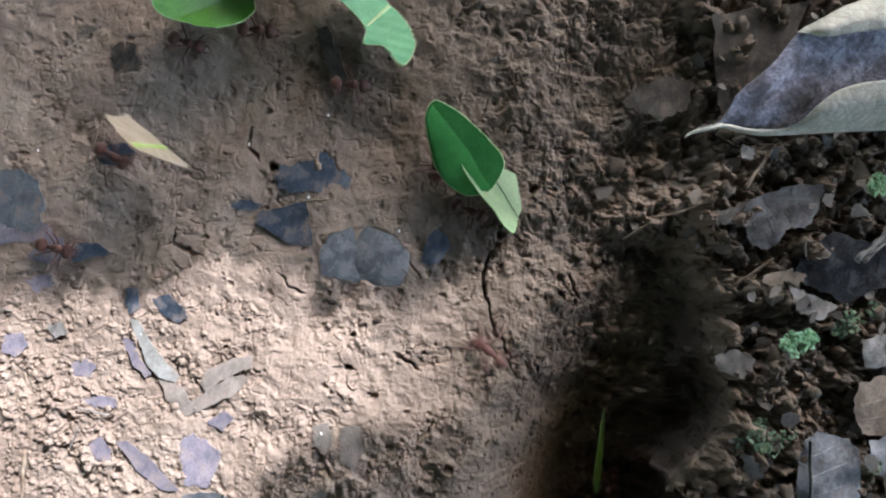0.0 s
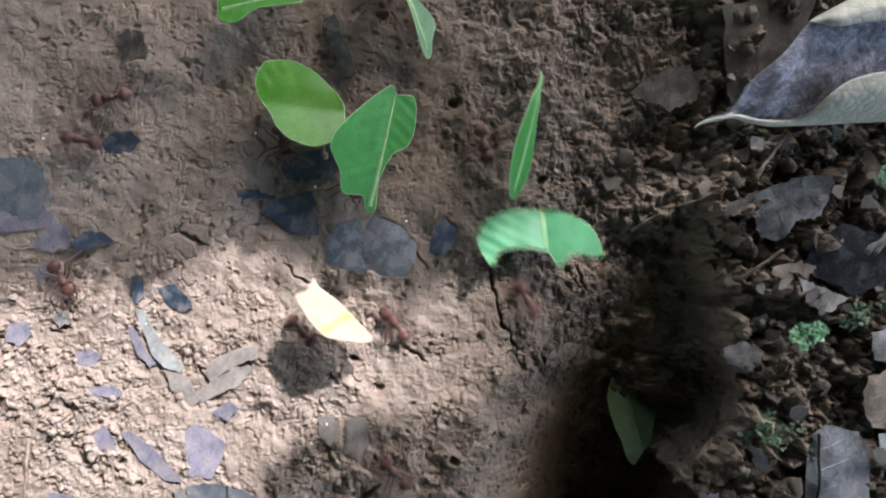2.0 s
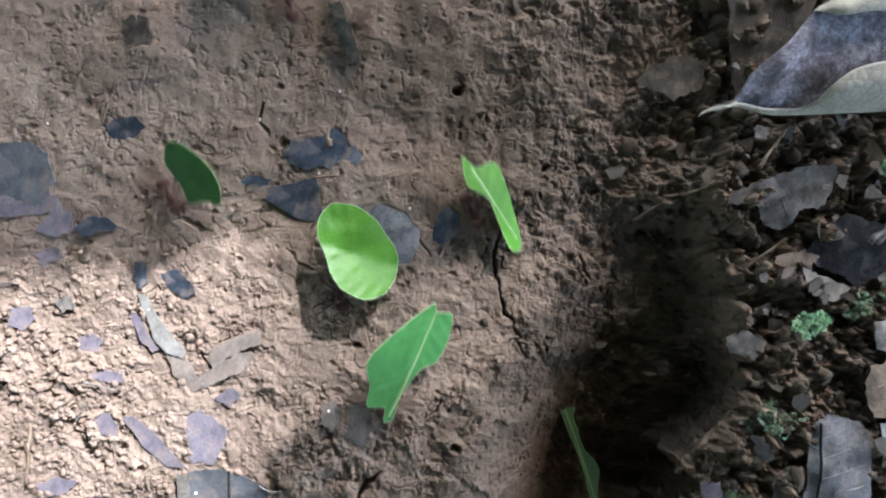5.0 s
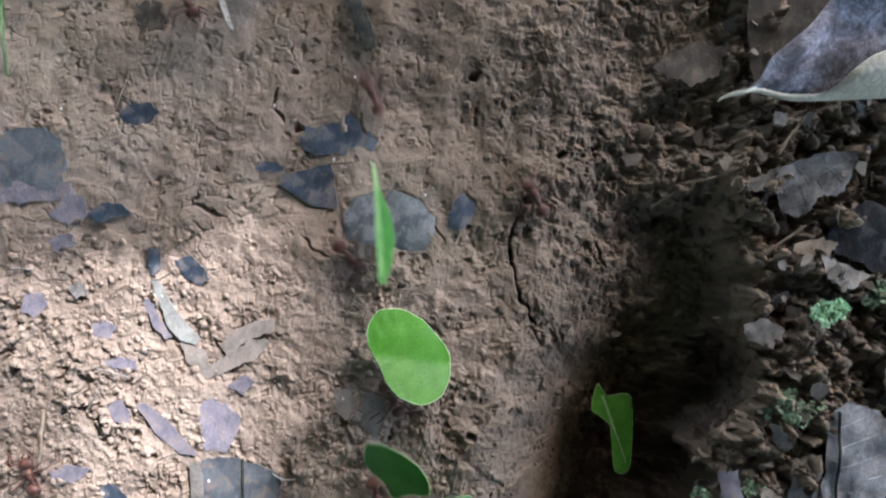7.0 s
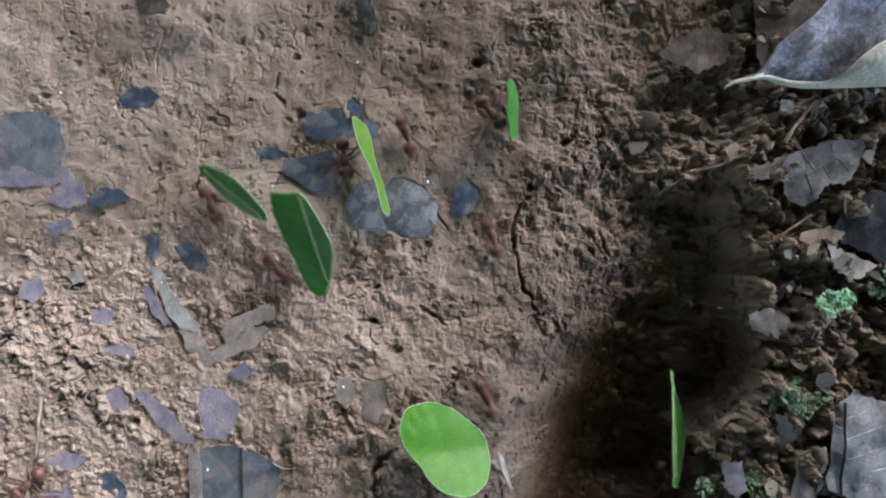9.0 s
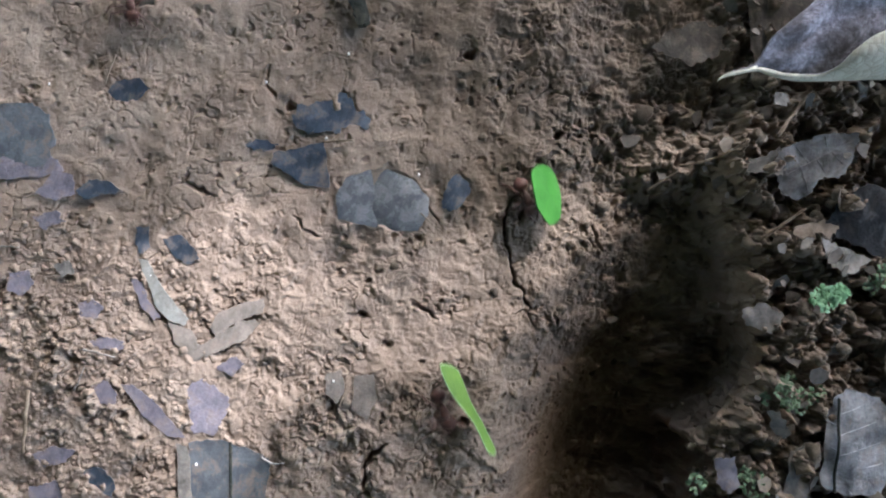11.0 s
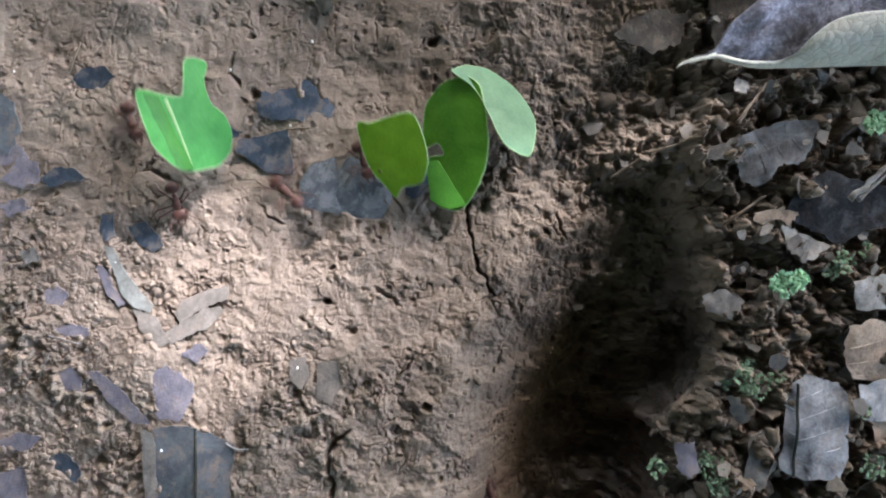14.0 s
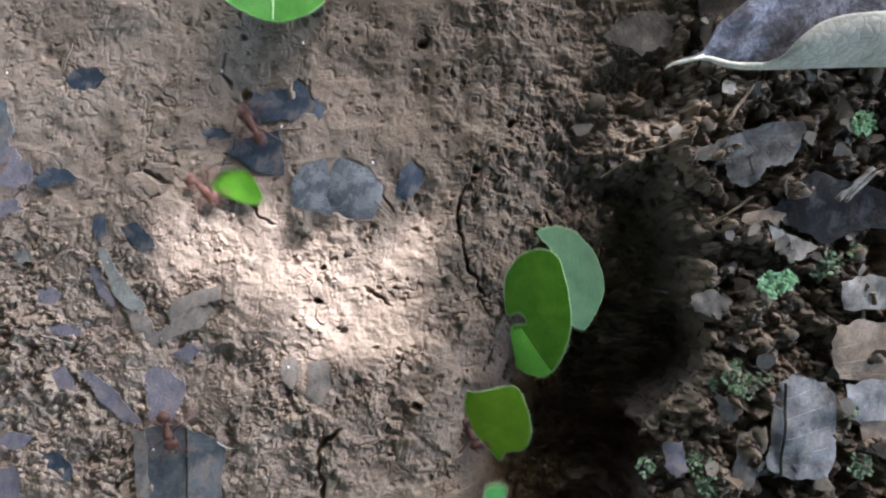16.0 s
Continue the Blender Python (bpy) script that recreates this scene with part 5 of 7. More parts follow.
FRAGMENTS.append(('emerald green folded leaf fragment carried along', M_LEAF_EMERALD,
    [(-8.5,-0.88),(-9.02,2.62),(-3.38,3.73),(4.46,3.4),(7.38,2.0),(8.31,-2.66),(6.33,-5.92),(2.82,-6.9),(-1.85,-6.0)],
    None,
    [(0, 3.83, 17.9, 6.4, -42, 12), (0.5, 3.09, 10.04, 4.2, -48, 20), (1, 5.51, -13.47, 4.36, -47.9, 25), (1.2, 7.38, -24.18, 5.56, -52.9, 25), (1.5, 14.67, -42.8, 0.78, -55.8, 30), (1.9, 25.67, -65.92, -23.63, -55.7, 30), (3.1, 22.76, -88.74, 5.24, -55.7, 30), (16, 22.8, -88.81, 5.23, -55.7, 30)], (M_LEAF_EMERALD, 0.3, [(-8.97,1.52),(-8.3,-0.64),(-3.28,-4.43),(2.53,-6.92),(6.18,-5.77),(8.3,-2.5),(0.35,0.02)])))
FRAGMENTS.append(('pale whitish-green leaf fragment with a folded edge carried along', M_LEAF_UNDER,
    [(-9.27,-0.53),(-9.83,1.85),(-7.33,2.2),(-1.64,3.11),(1.24,6.55),(7.35,2.49),(9.83,-1.85),(7.95,-3.29),(4.33,-3.56),(0.45,-4.33),(-5.17,-3.94)],
    None,
    [(0, 8.2, 11.9, 3.6, -56, -50), (0.5, 13.2, 8.35, 5.2, -60, -42), (1, 16.31, -2.39, 5.41, -59.9, -30), (1.5, 32.33, -28.53, -15.22, -67.8, -30), (2, 37.7, -36.34, -19.27, -73.7, -30), (2.5, 38.02, -45.49, -24.16, -81.7, -22), (3, 36.83, -53.54, -29.72, -81.8, -38), (3.5, 39.31, -61.72, -29.47, -79.6, -40), (4, 38, -73.87, -27.58, -79.5, -40), (5.2, 29.62, -91.67, 4.89, -79.3, -40), (16, 29.65, -91.7, 4.89, -79.3, -40)], (M_LEAF_UNDER, 0.45, [(-9.0,1.7),(-7.33,2.3),(-1.64,3.2),(1.24,6.6),(7.35,2.6),(8.2,1.3)])))
FRAGMENTS.append(('narrow bright green leaf fragment carried upright', M_LEAF_FRESH,
    [(11.1,-0.01),(8.31,0.9),(3.67,3.15),(-2.7,3.87),(-6.43,2.16),(-10.35,-3.29),(-9.12,-6.38),(-4.31,-7.09),(3.16,-3.66)],
    [(-9.95,-4.13),(10.58,0.04)],
    [(0, -14.33, 83.72, 5.1, -8, 25), (0.5, -13.5, 49.79, 5.32, -8, 25), (1, -6.87, 40.06, 5.28, -7.9, 25), (1.2, -1.17, 35.54, 6.73, 32.1, 40), (1.5, 7.88, 29.78, 8.65, 68.2, 62), (2, 12.26, 17.61, 8.64, 72.3, 65), (2.5, 16.06, -3.77, 7.38, 72.3, 45), (3, 26.51, -25.41, -1.69, 51.2, 66), (3.5, 31.03, -44.75, -17.51, 52.4, 45), (4, 40.76, -47.44, -16.17, 41.5, 38), (4.3, 41.45, -48.67, -15.45, 37.6, 45), (4.8, 39.77, -58.63, -10.21, 37.6, 45), (5.2, 39.26, -66, -8.79, 37.7, 45), (6.4, 34.61, -91.24, 6.26, 37.9, 45), (16, 34.64, -91.27, 6.26, 37.9, 45)], None))
FRAGMENTS.append(('rolled narrow green leaf with a pale midrib carried along', M_LEAF_PALE,
    [(-11.28,-1.56),(-11.36,2.41),(-8.74,3.25),(-6.97,0.95),(0.03,0.32),(5.34,2.65),(8.17,0.81),(11.5,-1.12),(10.84,-2.58),(0.82,-1.8),(-4.28,-2.18)],
    [(-11.38,-0.62),(11.15,-1.58)],
    [(0, -6.4, 86.27, 4.48, -72, -45), (0.5, -6.4, 86.27, 4.48, -72, -45), (1.5, -7.01, 52.93, 4.62, -71.8, -45), (2, -7.08, 43.05, 4.52, -67.7, -45), (2.5, -5.81, 33, 4.29, -66.7, -50), (3, -0.86, 26.43, 4.22, -81.8, -45), (3.5, 7.51, 8.55, 4.27, -83.6, -48), (4, 12.38, -10.45, 3.71, -81.5, -40), (4.2, 15.29, -17.77, 3.55, -81.5, -45), (4.9, 27.13, -44.25, -20.88, -71.3, -45), (6.3, 31.55, -53.44, -21.67, -11.1, -40), (6.5, 29.96, -55.61, -22.61, -1.1, -40), (7, 31.98, -68.64, -23.39, -1.2, -40), (7.4, 32.94, -74.79, -20.04, -1.2, -40), (8.6, 27.77, -97.26, 2.6, -0.9, -40), (16, 27.81, -97.27, 2.6, -0.9, -40)], None))
FRAGMENTS.append(('curled green leaf strip with a torn tip carried along', M_LEAF_MID,
    [(-4.06,-4.27),(-8.87,-2.58),(-6.38,-0.47),(-5.63,4.68),(8.91,4.06),(8.8,0.36),(0.3,-0.01),(-1.56,-1.41)],
    [(-7.03,-1.92),(8.28,3.35)],
    [(0, -30.01, 85.85, 4.36, -52.7, -45), (2, -30.01, 85.85, 4.36, -52.7, -45), (3, -27.73, 51.29, 4.19, -52.8, -45), (3.5, -21.45, 38.99, 4.63, -49.6, -45), (4, -11.83, 34.04, 4.65, -47.5, -45), (4.2, -6.88, 30.36, 4.5, -52.5, -45), (5.2, 8.75, -2.6, 3.94, -72.3, -40), (6.3, 27.17, -31.89, -13.65, -87.1, -30), (6.5, 30.32, -36.1, -16.28, -87.1, -35), (7, 30.23, -42.42, -17.42, -87.2, -15), (7.5, 34.57, -57.63, -22.35, -87.2, -45), (8, 35.59, -74.4, -22.01, -86.9, -45), (9.2, 28.14, -95.78, 3.27, -86.8, -45), (16, 28.18, -95.79, 3.27, -86.8, -45)], None))
FRAGMENTS.append(('dark green kidney-shaped leaf fragment carried along', M_LEAF_DARK,
    [(-7.14,1.76),(-4.11,4.02),(1.17,4.26),(4.94,2.51),(6.73,-0.45),(4.25,-2.11),(1.93,-4.94),(-0.82,-3.0),(-5.46,-1.86)],
    None,
    [(0, -116.37, 39.95, 3.29, -69.7, 40), (2, -116.37, 39.95, 3.29, -69.7, 40), (3, -89.14, 38.3, 3.35, -69.8, 40), (3.5, -78.1, 35.1, 2.78, -79.6, 35), (4, -68.42, 32.78, 3.16, -69.5, 35), (4.2, -61.76, 32.53, 3.07, -59.5, 30), (5.2, -44.76, 0.79, 2.74, -39.3, 30), (6.3, -25.12, -29.27, 3.52, -24.1, 30), (6.5, -19.34, -36.05, 4.31, -19.1, 30), (6.7, -16.09, -36.6, 4.32, -24.1, 28), (7, -12.18, -46.1, 4.24, -31.2, 25), (7.3, -8.41, -54.25, 4.1, -31.2, 25), (7.7, -4.38, -63.81, 3.96, -31.1, 25), (8.9, -4.54, -95.93, 4, -30.9, 25), (16, -4.54, -95.93, 4, -30.9, 25)], None))
FRAGMENTS.append(('long narrow green leaf fragment carried upright', M_LEAF_DARK,
    [(-10.53,0.27),(-7.03,0.82),(-1.28,4.68),(3.32,5.18),(10.36,-0.13),(9.25,-4.03),(4.71,-3.72),(-1.62,-2.79)],
    [(-10.27,0.4),(9.77,-1.88)],
    [(0, -60.99, 81.31, 4.98, -71.4, -68), (4.6, -60.99, 81.31, 4.98, -71.4, -68), (5.6, -62.15, 49.56, 4.92, -71.2, -68), (6.3, -48.98, 34.18, 5.57, -69.1, -70), (6.5, -39.45, 23.23, 6.04, -68.1, -75), (6.7, -30.8, 15.04, 6.16, -71.1, -76), (7, -15.59, -2.2, 6.36, -83.2, -77), (7.1, -12.51, -4.24, 6.51, -79.2, -76), (7.5, 5.23, -12.9, 6.08, -61.2, -60), (7.9, 11.98, -6.5, 6.17, -41, -55), (8, 15.73, -8.68, 6.21, -42.9, -55), (8.2, 22.89, -13.63, 1.79, -55.9, -72), (8.5, 30.36, -30.27, -11.58, -88.9, -74), (9, 38.49, -40.75, -4, -85.8, -60), (9.4, 40.76, -52.22, -6.04, -85.8, -60), (9.9, 41.88, -70.68, -11.32, -85.8, -60), (11.1, 38.1, -94.89, 5.91, -85.7, -60), (16, 38.14, -94.9, 5.92, -85.7, -60)], None))
FRAGMENTS.append(('dark green leaf fragment with a pale midrib and margin carried along', M_LEAF_DARK,
    [(-10.46,-0.92),(-9.44,1.29),(-8.06,4.3),(-4.73,5.48),(2.11,5.79),(5.24,4.12),(9.67,-0.79),(7.42,-3.27),(-0.72,-2.78),(-6.66,-2.35)],
    [(-7.88,4.2),(8.17,0.78)],
    [(0, -121.08, 46.87, 4.14, -61.3, 45), (5.3, -121.08, 46.87, 4.14, -61.3, 45), (6.3, -97.39, 47.75, 4.7, -61.1, 45), (7, -81.64, 32.37, 5.1, -86.2, 60), (7.5, -69.15, 29.39, 4.82, -43.2, 50), (7.9, -57.23, 21.31, 3.86, -46, 40), (8, -55.37, 19.39, 2.35, -45.9, 25), (8.2, -49.27, 14.46, 3.84, -52.9, 42), (8.5, -42.23, 3.91, 4.69, -56.9, 48), (9, -29.36, -8.44, 3.64, -60.8, 30), (9.2, -23.35, -16.49, 3.69, -64.8, 30), (10.2, 0.59, -48.48, 6.15, -64.7, 30), (10.7, 10.75, -65.51, -0.04, -64.7, 30), (11.9, 13.05, -95.93, 5.07, -64.6, 30), (16, 13.05, -95.93, 5.07, -64.6, 30)], None))
FRAGMENTS.append(('dark green ragged leaf fragment carried along', M_LEAF_DARK,
    [(-7.23,-0.54),(-6.55,1.63),(-0.29,3.93),(6.68,1.53),(7.33,-0.77),(3.57,-1.91),(-1.38,-2.05)],
    [(-6.96,0.11),(6.88,-0.2)],
    [(0, -74.97, 84.39, 3.39, -37.1, 50), (6.5, -74.97, 84.39, 3.39, -37.1, 50), (7.5, -74.02, 44.3, 3.23, -37.2, 50), (8, -64.54, 35.2, 3.97, -36.9, 60), (8.2, -58.75, 30.05, 3.69, -36.9, 50), (8.5, -49.96, 15.88, 2.61, -31.9, 45), (9, -42, 0.31, 3.19, -36.8, 45), (9.2, -37.07, -9.39, 3.37, -44.8, 45), (10.4, -5.07, -44.24, 4.87, -44.7, 45), (11, 5.76, -63.75, 4.43, -44.7, 45), (12.2, 9.2, -96.73, 4.94, -44.6, 45), (16, 9.2, -96.73, 4.94, -44.6, 45)], None))
FRAGMENTS.append(('thin yellow-green leaf sliver carried upright', M_LEAF_OLIVE,
    [(-8.77,-0.87),(-6.44,1.98),(-0.41,1.02),(8.77,0.87),(8.6,-0.86),(2.48,-0.76),(-3.76,-1.87)],
    None,
    [(0, -26.86, 85.79, 3.38, -79.1, -60), (6.2, -26.86, 85.79, 3.38, -79.1, -60), (7.2, -27.57, 47.38, 3.1, -79.2, -60), (7.9, -24, 33.54, 3.4, -79, -62), (8, -23.79, 32.3, 3.41, -73.9, -62), (8.5, -19.97, 19.93, 2.66, -78.9, -55), (9, -17.82, 5.98, 2.86, -70.8, -55), (9.2, -17.34, 2.92, 2.79, -70.8, -55), (11.3, 5.27, -47.21, 3.37, -58.7, -45), (11.7, 9.34, -62.06, -2.74, -58.6, -45), (12.9, 14.19, -93.8, 3.29, -58.7, -45), (16, 14.19, -93.8, 3.29, -58.7, -45)], None))
FRAGMENTS.append(('bright green leaf fragment held at the trail side by an ant', M_LEAF_BRIGHT,
    [(-8.25,-2.81),(-6.6,2.87),(0.57,5.89),(7.82,0.17),(6.58,-4.18),(-0.92,-3.1),(-5.34,-5.0)],
    [(-7.79,-1.26),(7.27,-1.91)],
    [(0, -34.71, 61.64, 3.42, 10, -25), (0.6, -34.09, 51.88, 3.54, 10, -25), (1, -33.95, 45.81, 3.59, 10.1, -25), (1.5, -33.33, 43.89, 3.13, 10.2, -20), (2, -33.9, 43.64, 3.09, 15.3, -20), (2.5, -35.11, 43.49, 3.03, 10.3, -20), (3, -35.01, 43.69, 3.04, 10.2, -20), (3.5, -37.43, 42.98, 2.92, 10.4, -20), (4, -38.66, 47.19, 2.87, 10.5, -20), (6.1, -34.31, 48.18, 3.08, 10.9, -20), (6.5, -32.7, 43.69, 3.17, 30.9, -20), (7, -35.87, 48.22, 3, 30.8, -20), (8.2, -36.22, 80.36, 3.32, 31.1, -20), (16, -36.22, 80.36, 3.32, 31.1, -20)], None))
FRAGMENTS.append(('small green leaf chip carried along', M_LEAF_DARK,
    [(3.77,4.1),(5.19,0.72),(4.01,-3.13),(-0.24,-4.34),(-4.48,-2.65),(-5.19,1.45),(-1.65,4.34)],
    None,
    [(0, -7.7, 81.96, 5.48, 90.9, 66), (6.8, -7.7, 81.96, 5.48, 90.9, 66), (7.8, -7.12, 46.06, 5.71, 91, 66), (8.3, -5.82, 33.97, 5.2, 91.1, 66), (8.5, -5.02, 28.52, 5.18, 91.1, 66), (9, 6.62, 15.38, 5.47, 91.2, 72), (9.2, 8.02, 13.55, 5.47, 91.2, 72), (11.3, 17.96, -7.66, 4, 101.3, 45), (11.5, 22.78, -19.62, -5.01, 91.4, 35), (12, 28.1, -31.58, -16.62, 91.4, 12), (12.4, 34.6, -50.16, -27.81, 91.3, 10), (13, 36.28, -62.62, -30.62, 91.3, 10), (13.6, 35.38, -75.21, -17.26, 91.4, 10), (14.8, 31.78, -101.09, 1.21, 91.3, 10), (16, 31.79, -101.09, 1.21, 91.3, 10)], None))
FRAGMENTS.append(('tiny pale leaf stalk carried along', M_PALE,
    [(-3.4,-0.35),(-2.7,0.45),(1.4,0.14),(3.4,0.34),(2.8,-0.7),(-0.4,-1.0)],
    None,
    [(0, -48.99, 83.2, 1.2, -69.2, -50), (5.6, -48.99, 83.2, 1.2, -69.2, -50), (6.6, -49.93, 49.27, 1.18, -69.1, -50), (7, -44.12, 35.55, 1.6, -69.2, -50), (7.5, -34.2, 19.39, 2.02, -69.2, -50), (7.9, -19.45, -7.02, 1.9, -69, -50), (8, -16.83, -9.63, 2.01, -63.9, -50), (8.2, -10.82, -18.28, 2.31, -68.9, -50), (8.8, 2.34, -39.62, 3.96, -68.9, -50), (9.2, 11.66, -57.18, -6.12, -68.8, -50), (9.6, 17.01, -72.28, -16.3, -68.8, -50), (10.8, 16.2, -96.59, 2.83, -68.7, -50), (16, 16.2, -96.59, 2.83, -68.7, -50)], None))
FRAGMENTS.append(('deep green leaf fragment with a bitten notch carried along', M_LEAF_MOSSY,
    [(1.79,6.25),(6.78,5.85),(10.48,2.93),(11.51,-1.35),(9.56,-4.28),(3.73,-5.71),(-2.21,-5.96),(-7.3,-4.26),(-11.0,-1.34),(-11.47,0.81),(-9.96,4.24),(-2.59,5.17),(-1.86,2.17),(0.24,3.25),(-0.35,5.71)],
    None,
    [(0, -10.17, 80.05, 4.71, 94.3, -25), (10.5, -10.17, 80.05, 4.71, 94.3, -25), (11.5, -8.41, 47.11, 5.03, 94.4, -25), (12, -5.89, 38.66, 4.8, 94.4, -25), (12.5, -3.46, 31.23, 4.61, 94.3, -25), (13, 1.03, 23.01, 4.7, 98.3, -25), (13.5, 1.52, 13.27, 4.44, 96.4, -25), (14, 4.91, 6.21, 4.51, 91.3, -25), (14.5, 10.69, -1.23, 4.49, 83.3, -25), (15, 15.51, -11.34, 4.66, 86.3, -25), (15.5, 17.52, -14.64, 4.56, 84.4, -25), (15.7, 18.96, -17.07, 4.33, 88.4, -25), (16, 22.27, -23.12, 0.21, 94.4, -26)], (M_LEAF_MID, 0.4, [(-2.73,3.18),(-2.89,5.14),(-9.76,4.26),(-11.37,0.82),(-10.67,-1.85)])))
FRAGMENTS.append(('pale translucent green leaf fragment with side veins carried along', M_LEAF_PALE,
    [(-10.23,0.15),(-9.29,3.52),(-6.07,6.26),(-0.38,6.79),(4.27,5.17),(7.17,2.16),(9.09,-3.77),(4.56,-5.34),(-0.47,-2.52),(-5.57,0.21)],
    None,
    [(0, -3.93, 83.71, 5.19, -40.7, -25), (10.5, -3.93, 83.71, 5.19, -40.7, -25), (11.5, -2.22, 51.01, 5.26, -40.6, -25), (12, -0.67, 44.64, 5.23, -40.6, -25), (12.5, 1.13, 37.92, 5, -38.7, -25), (13, 6.77, 28.46, 5.93, -38.7, -34), (13.5, 7.53, 19.17, 7.93, -36.6, -58), (14, 12.08, 11.95, 5.88, -38.7, -36), (14.5, 16.56, 4.51, 4.84, -48.7, -22), (15, 22.64, -6.6, 2.72, -48.7, -20), (15.5, 24.44, -7.91, 2.1, -51.6, -20), (15.7, 26.24, -10.19, 1.1, -48.6, -22), (16, 28.33, -16.72, -2.76, -52.6, -14)], None))
FRAGMENTS.append(('light green squarish leaf fragment with a yellow edge carried along', M_LEAF_LIME,
    [(-8.6,-1.67),(-7.19,0.45),(-4.15,6.93),(0.6,6.22),(4.14,4.34),(6.4,1.21),(5.09,-2.16),(5.64,-4.26),(3.28,-4.39),(-1.93,-4.48)],
    None,
    [(0, -23.91, 80.33, 3.29, -48.7, 13), (11.1, -23.91, 80.33, 3.29, -48.7, 13), (12.1, -21.17, 48.1, 3.51, -48.6, 13), (12.8, -17.35, 33.34, 3.49, -48.7, 13), (13, -15, 28.44, 3.47, -48.7, 13), (13.5, -10.29, 17.24, 2.92, -48.6, 13), (14, -5.74, 3.78, 3.31, -50.7, 14), (14.5, -0.61, -6.98, 3.18, -58.7, 14), (15, 5.27, -17.42, 3.22, -58.7, 15), (15.4, 8.3, -27.31, 5.17, -46.6, 13), (15.5, 7.94, -31.11, 5.46, -44.6, 13), (16, 15.92, -44.08, -3.04, -50.6, 15)], None))
FRAGMENTS.append(('bright green cupped leaf fragment with side lobes carried along', M_LEAF_FRESH,
    [(1.84,9.52),(2.46,4.41),(3.16,1.27),(9.08,1.33),(9.53,-2.73),(6.23,-2.5),(3.04,-4.21),(1.55,-7.22),(-1.07,-9.37),(-4.51,-9.5),(-7.33,-7.32),(-8.94,-2.18),(-8.69,1.15),(-5.53,6.12)],
    [(2.17,4.35),(-8.67,-2.67)],
    [(0, -56.03, 76.64, 4.96, 86.4, 30), (12, -56.03, 76.64, 4.96, 86.4, 30), (13, -51.27, 44.11, 5.39, 86.3, 30), (13.5, -44.51, 31.3, 5.56, 89.4, 30), (14, -40.25, 9.17, 8.59, 86.3, 57), (14.3, -33.88, 4.64, 7.71, 84.3, 46), (14.5, -26.58, 1.53, 6.81, 83.3, 36), (15, -13.94, -16.98, 5.46, 81.3, 25), (15.2, -6.19, -27.25, 6.07, 81.3, 25), (15.5, 1.43, -42.22, 7.83, 77.4, 25), (15.8, 9.12, -50.86, 7.91, 77.4, 25), (16, 12.84, -63.21, 0.82, 77.4, 25)], (M_LEAF_DARK, -0.02, [(1.97,5.62),(1.65,9.48),(-1.86,7.93),(-5.49,5.91),(-8.69,1.15),(-8.65,-2.77),(-3.81,1.55)])))
FRAGMENTS.append(('small olive-green leaf chip carried along', M_LEAF_MOSSY,
    [(-4.13,-2.45),(-3.58,1.31),(0.14,3.35),(4.72,0.36),(3.65,-1.55),(0.1,-2.26)],
    None,
    [(0, -107.69, 29.2, 2.68, -48.6, -45), (13.3, -107.69, 29.2, 2.68, -48.6, -45), (14.3, -83.22, 28.58, 2.26, -48.7, -45), (14.8, -69.52, 19.46, 2.11, -50.7, -45), (15, -63.37, 9.76, 2.22, -50.7, -48), (15.2, -59.43, 5.8, 2.09, -33.7, -45), (15.4, -54.23, 6.37, 2.01, -23.6, -42), (15.5, -51.75, 6.15, 1.98, -18.6, -40), (15.7, -42.64, 6.26, 1.81, -13.6, -30), (16, -31.92, -1.8, 0.54, -26.6, -0)], None))
FRAGMENTS.append(('bright green leaf fragment with veins carried along', M_LEAF_BRIGHT,
    [(-8.49,-2.71),(-7.02,4.07),(0.83,7.2),(7.7,1.98),(8.49,-3.24),(5.74,-5.85),(0.83,-7.2),(-4.07,-5.85)],
    [(-1.13,7.0),(-0.15,-7.0)],
    [(0, -29.12, 80.48, 4.07, 1.3, -20), (13.8, -29.12, 80.48, 4.07, 1.3, -20), (14.8, -28.17, 47.87, 4.15, 1.3, -20), (15.5, -27.06, 40.97, 4.23, 1.4, -20), (16, -24.93, 32.57, 4.35, 1.4, -20)], None))
FRAGMENTS.append(('thin dark green leaf strip carried along', M_LEAF_OLIVE,
    [(8.95,0.82),(1.88,1.44),(-5.37,0.28),(-8.74,-2.9),(-0.27,-1.58)],
    None,
    [(0, 32.2, -42.23, -16.38, 80, 50), (0.5, 37, -37.51, -16.35, 120, 50), (1, 37.59, -48.85, -19.72, 80.1, 40), (1.5, 40.93, -48.18, -19.01, 85.2, 50), (2, 39.86, -62.87, -18.56, 85.3, 50), (2.4, 40.71, -71.62, -23.03, 85.3, 50), (3.6, 36.48, -94.48, 2.78, 85.5, 50), (16, 36.5, -94.51, 2.78, 85.5, 50)], None))
ANTS = []
ANTS.append((True, [(0, -60.77, 17.05, -2.84, -31), (0.5, -45.51, 7.92, -2.27, -41), (1, -41.54, 0.22, -1.99, -67), (1.5, -38.82, -8.18, -1.73, -49), (2, -26.67, -16.91, -1.63, -45), (2.5, -20.8, -25.9, -1.38, -54), (3, -17.12, -30.13, -0.95, -47), (3.5, -3.86, -44.11, -0.26, -48), (4, 1.33, -49.85, 0.03, -60), (4.5, 8.79, -64.87, -7.22, -82), (5.7, 7.87, -95.41, -0.19, -92), (16, 7.87, -95.41, -0.19, -92)]))
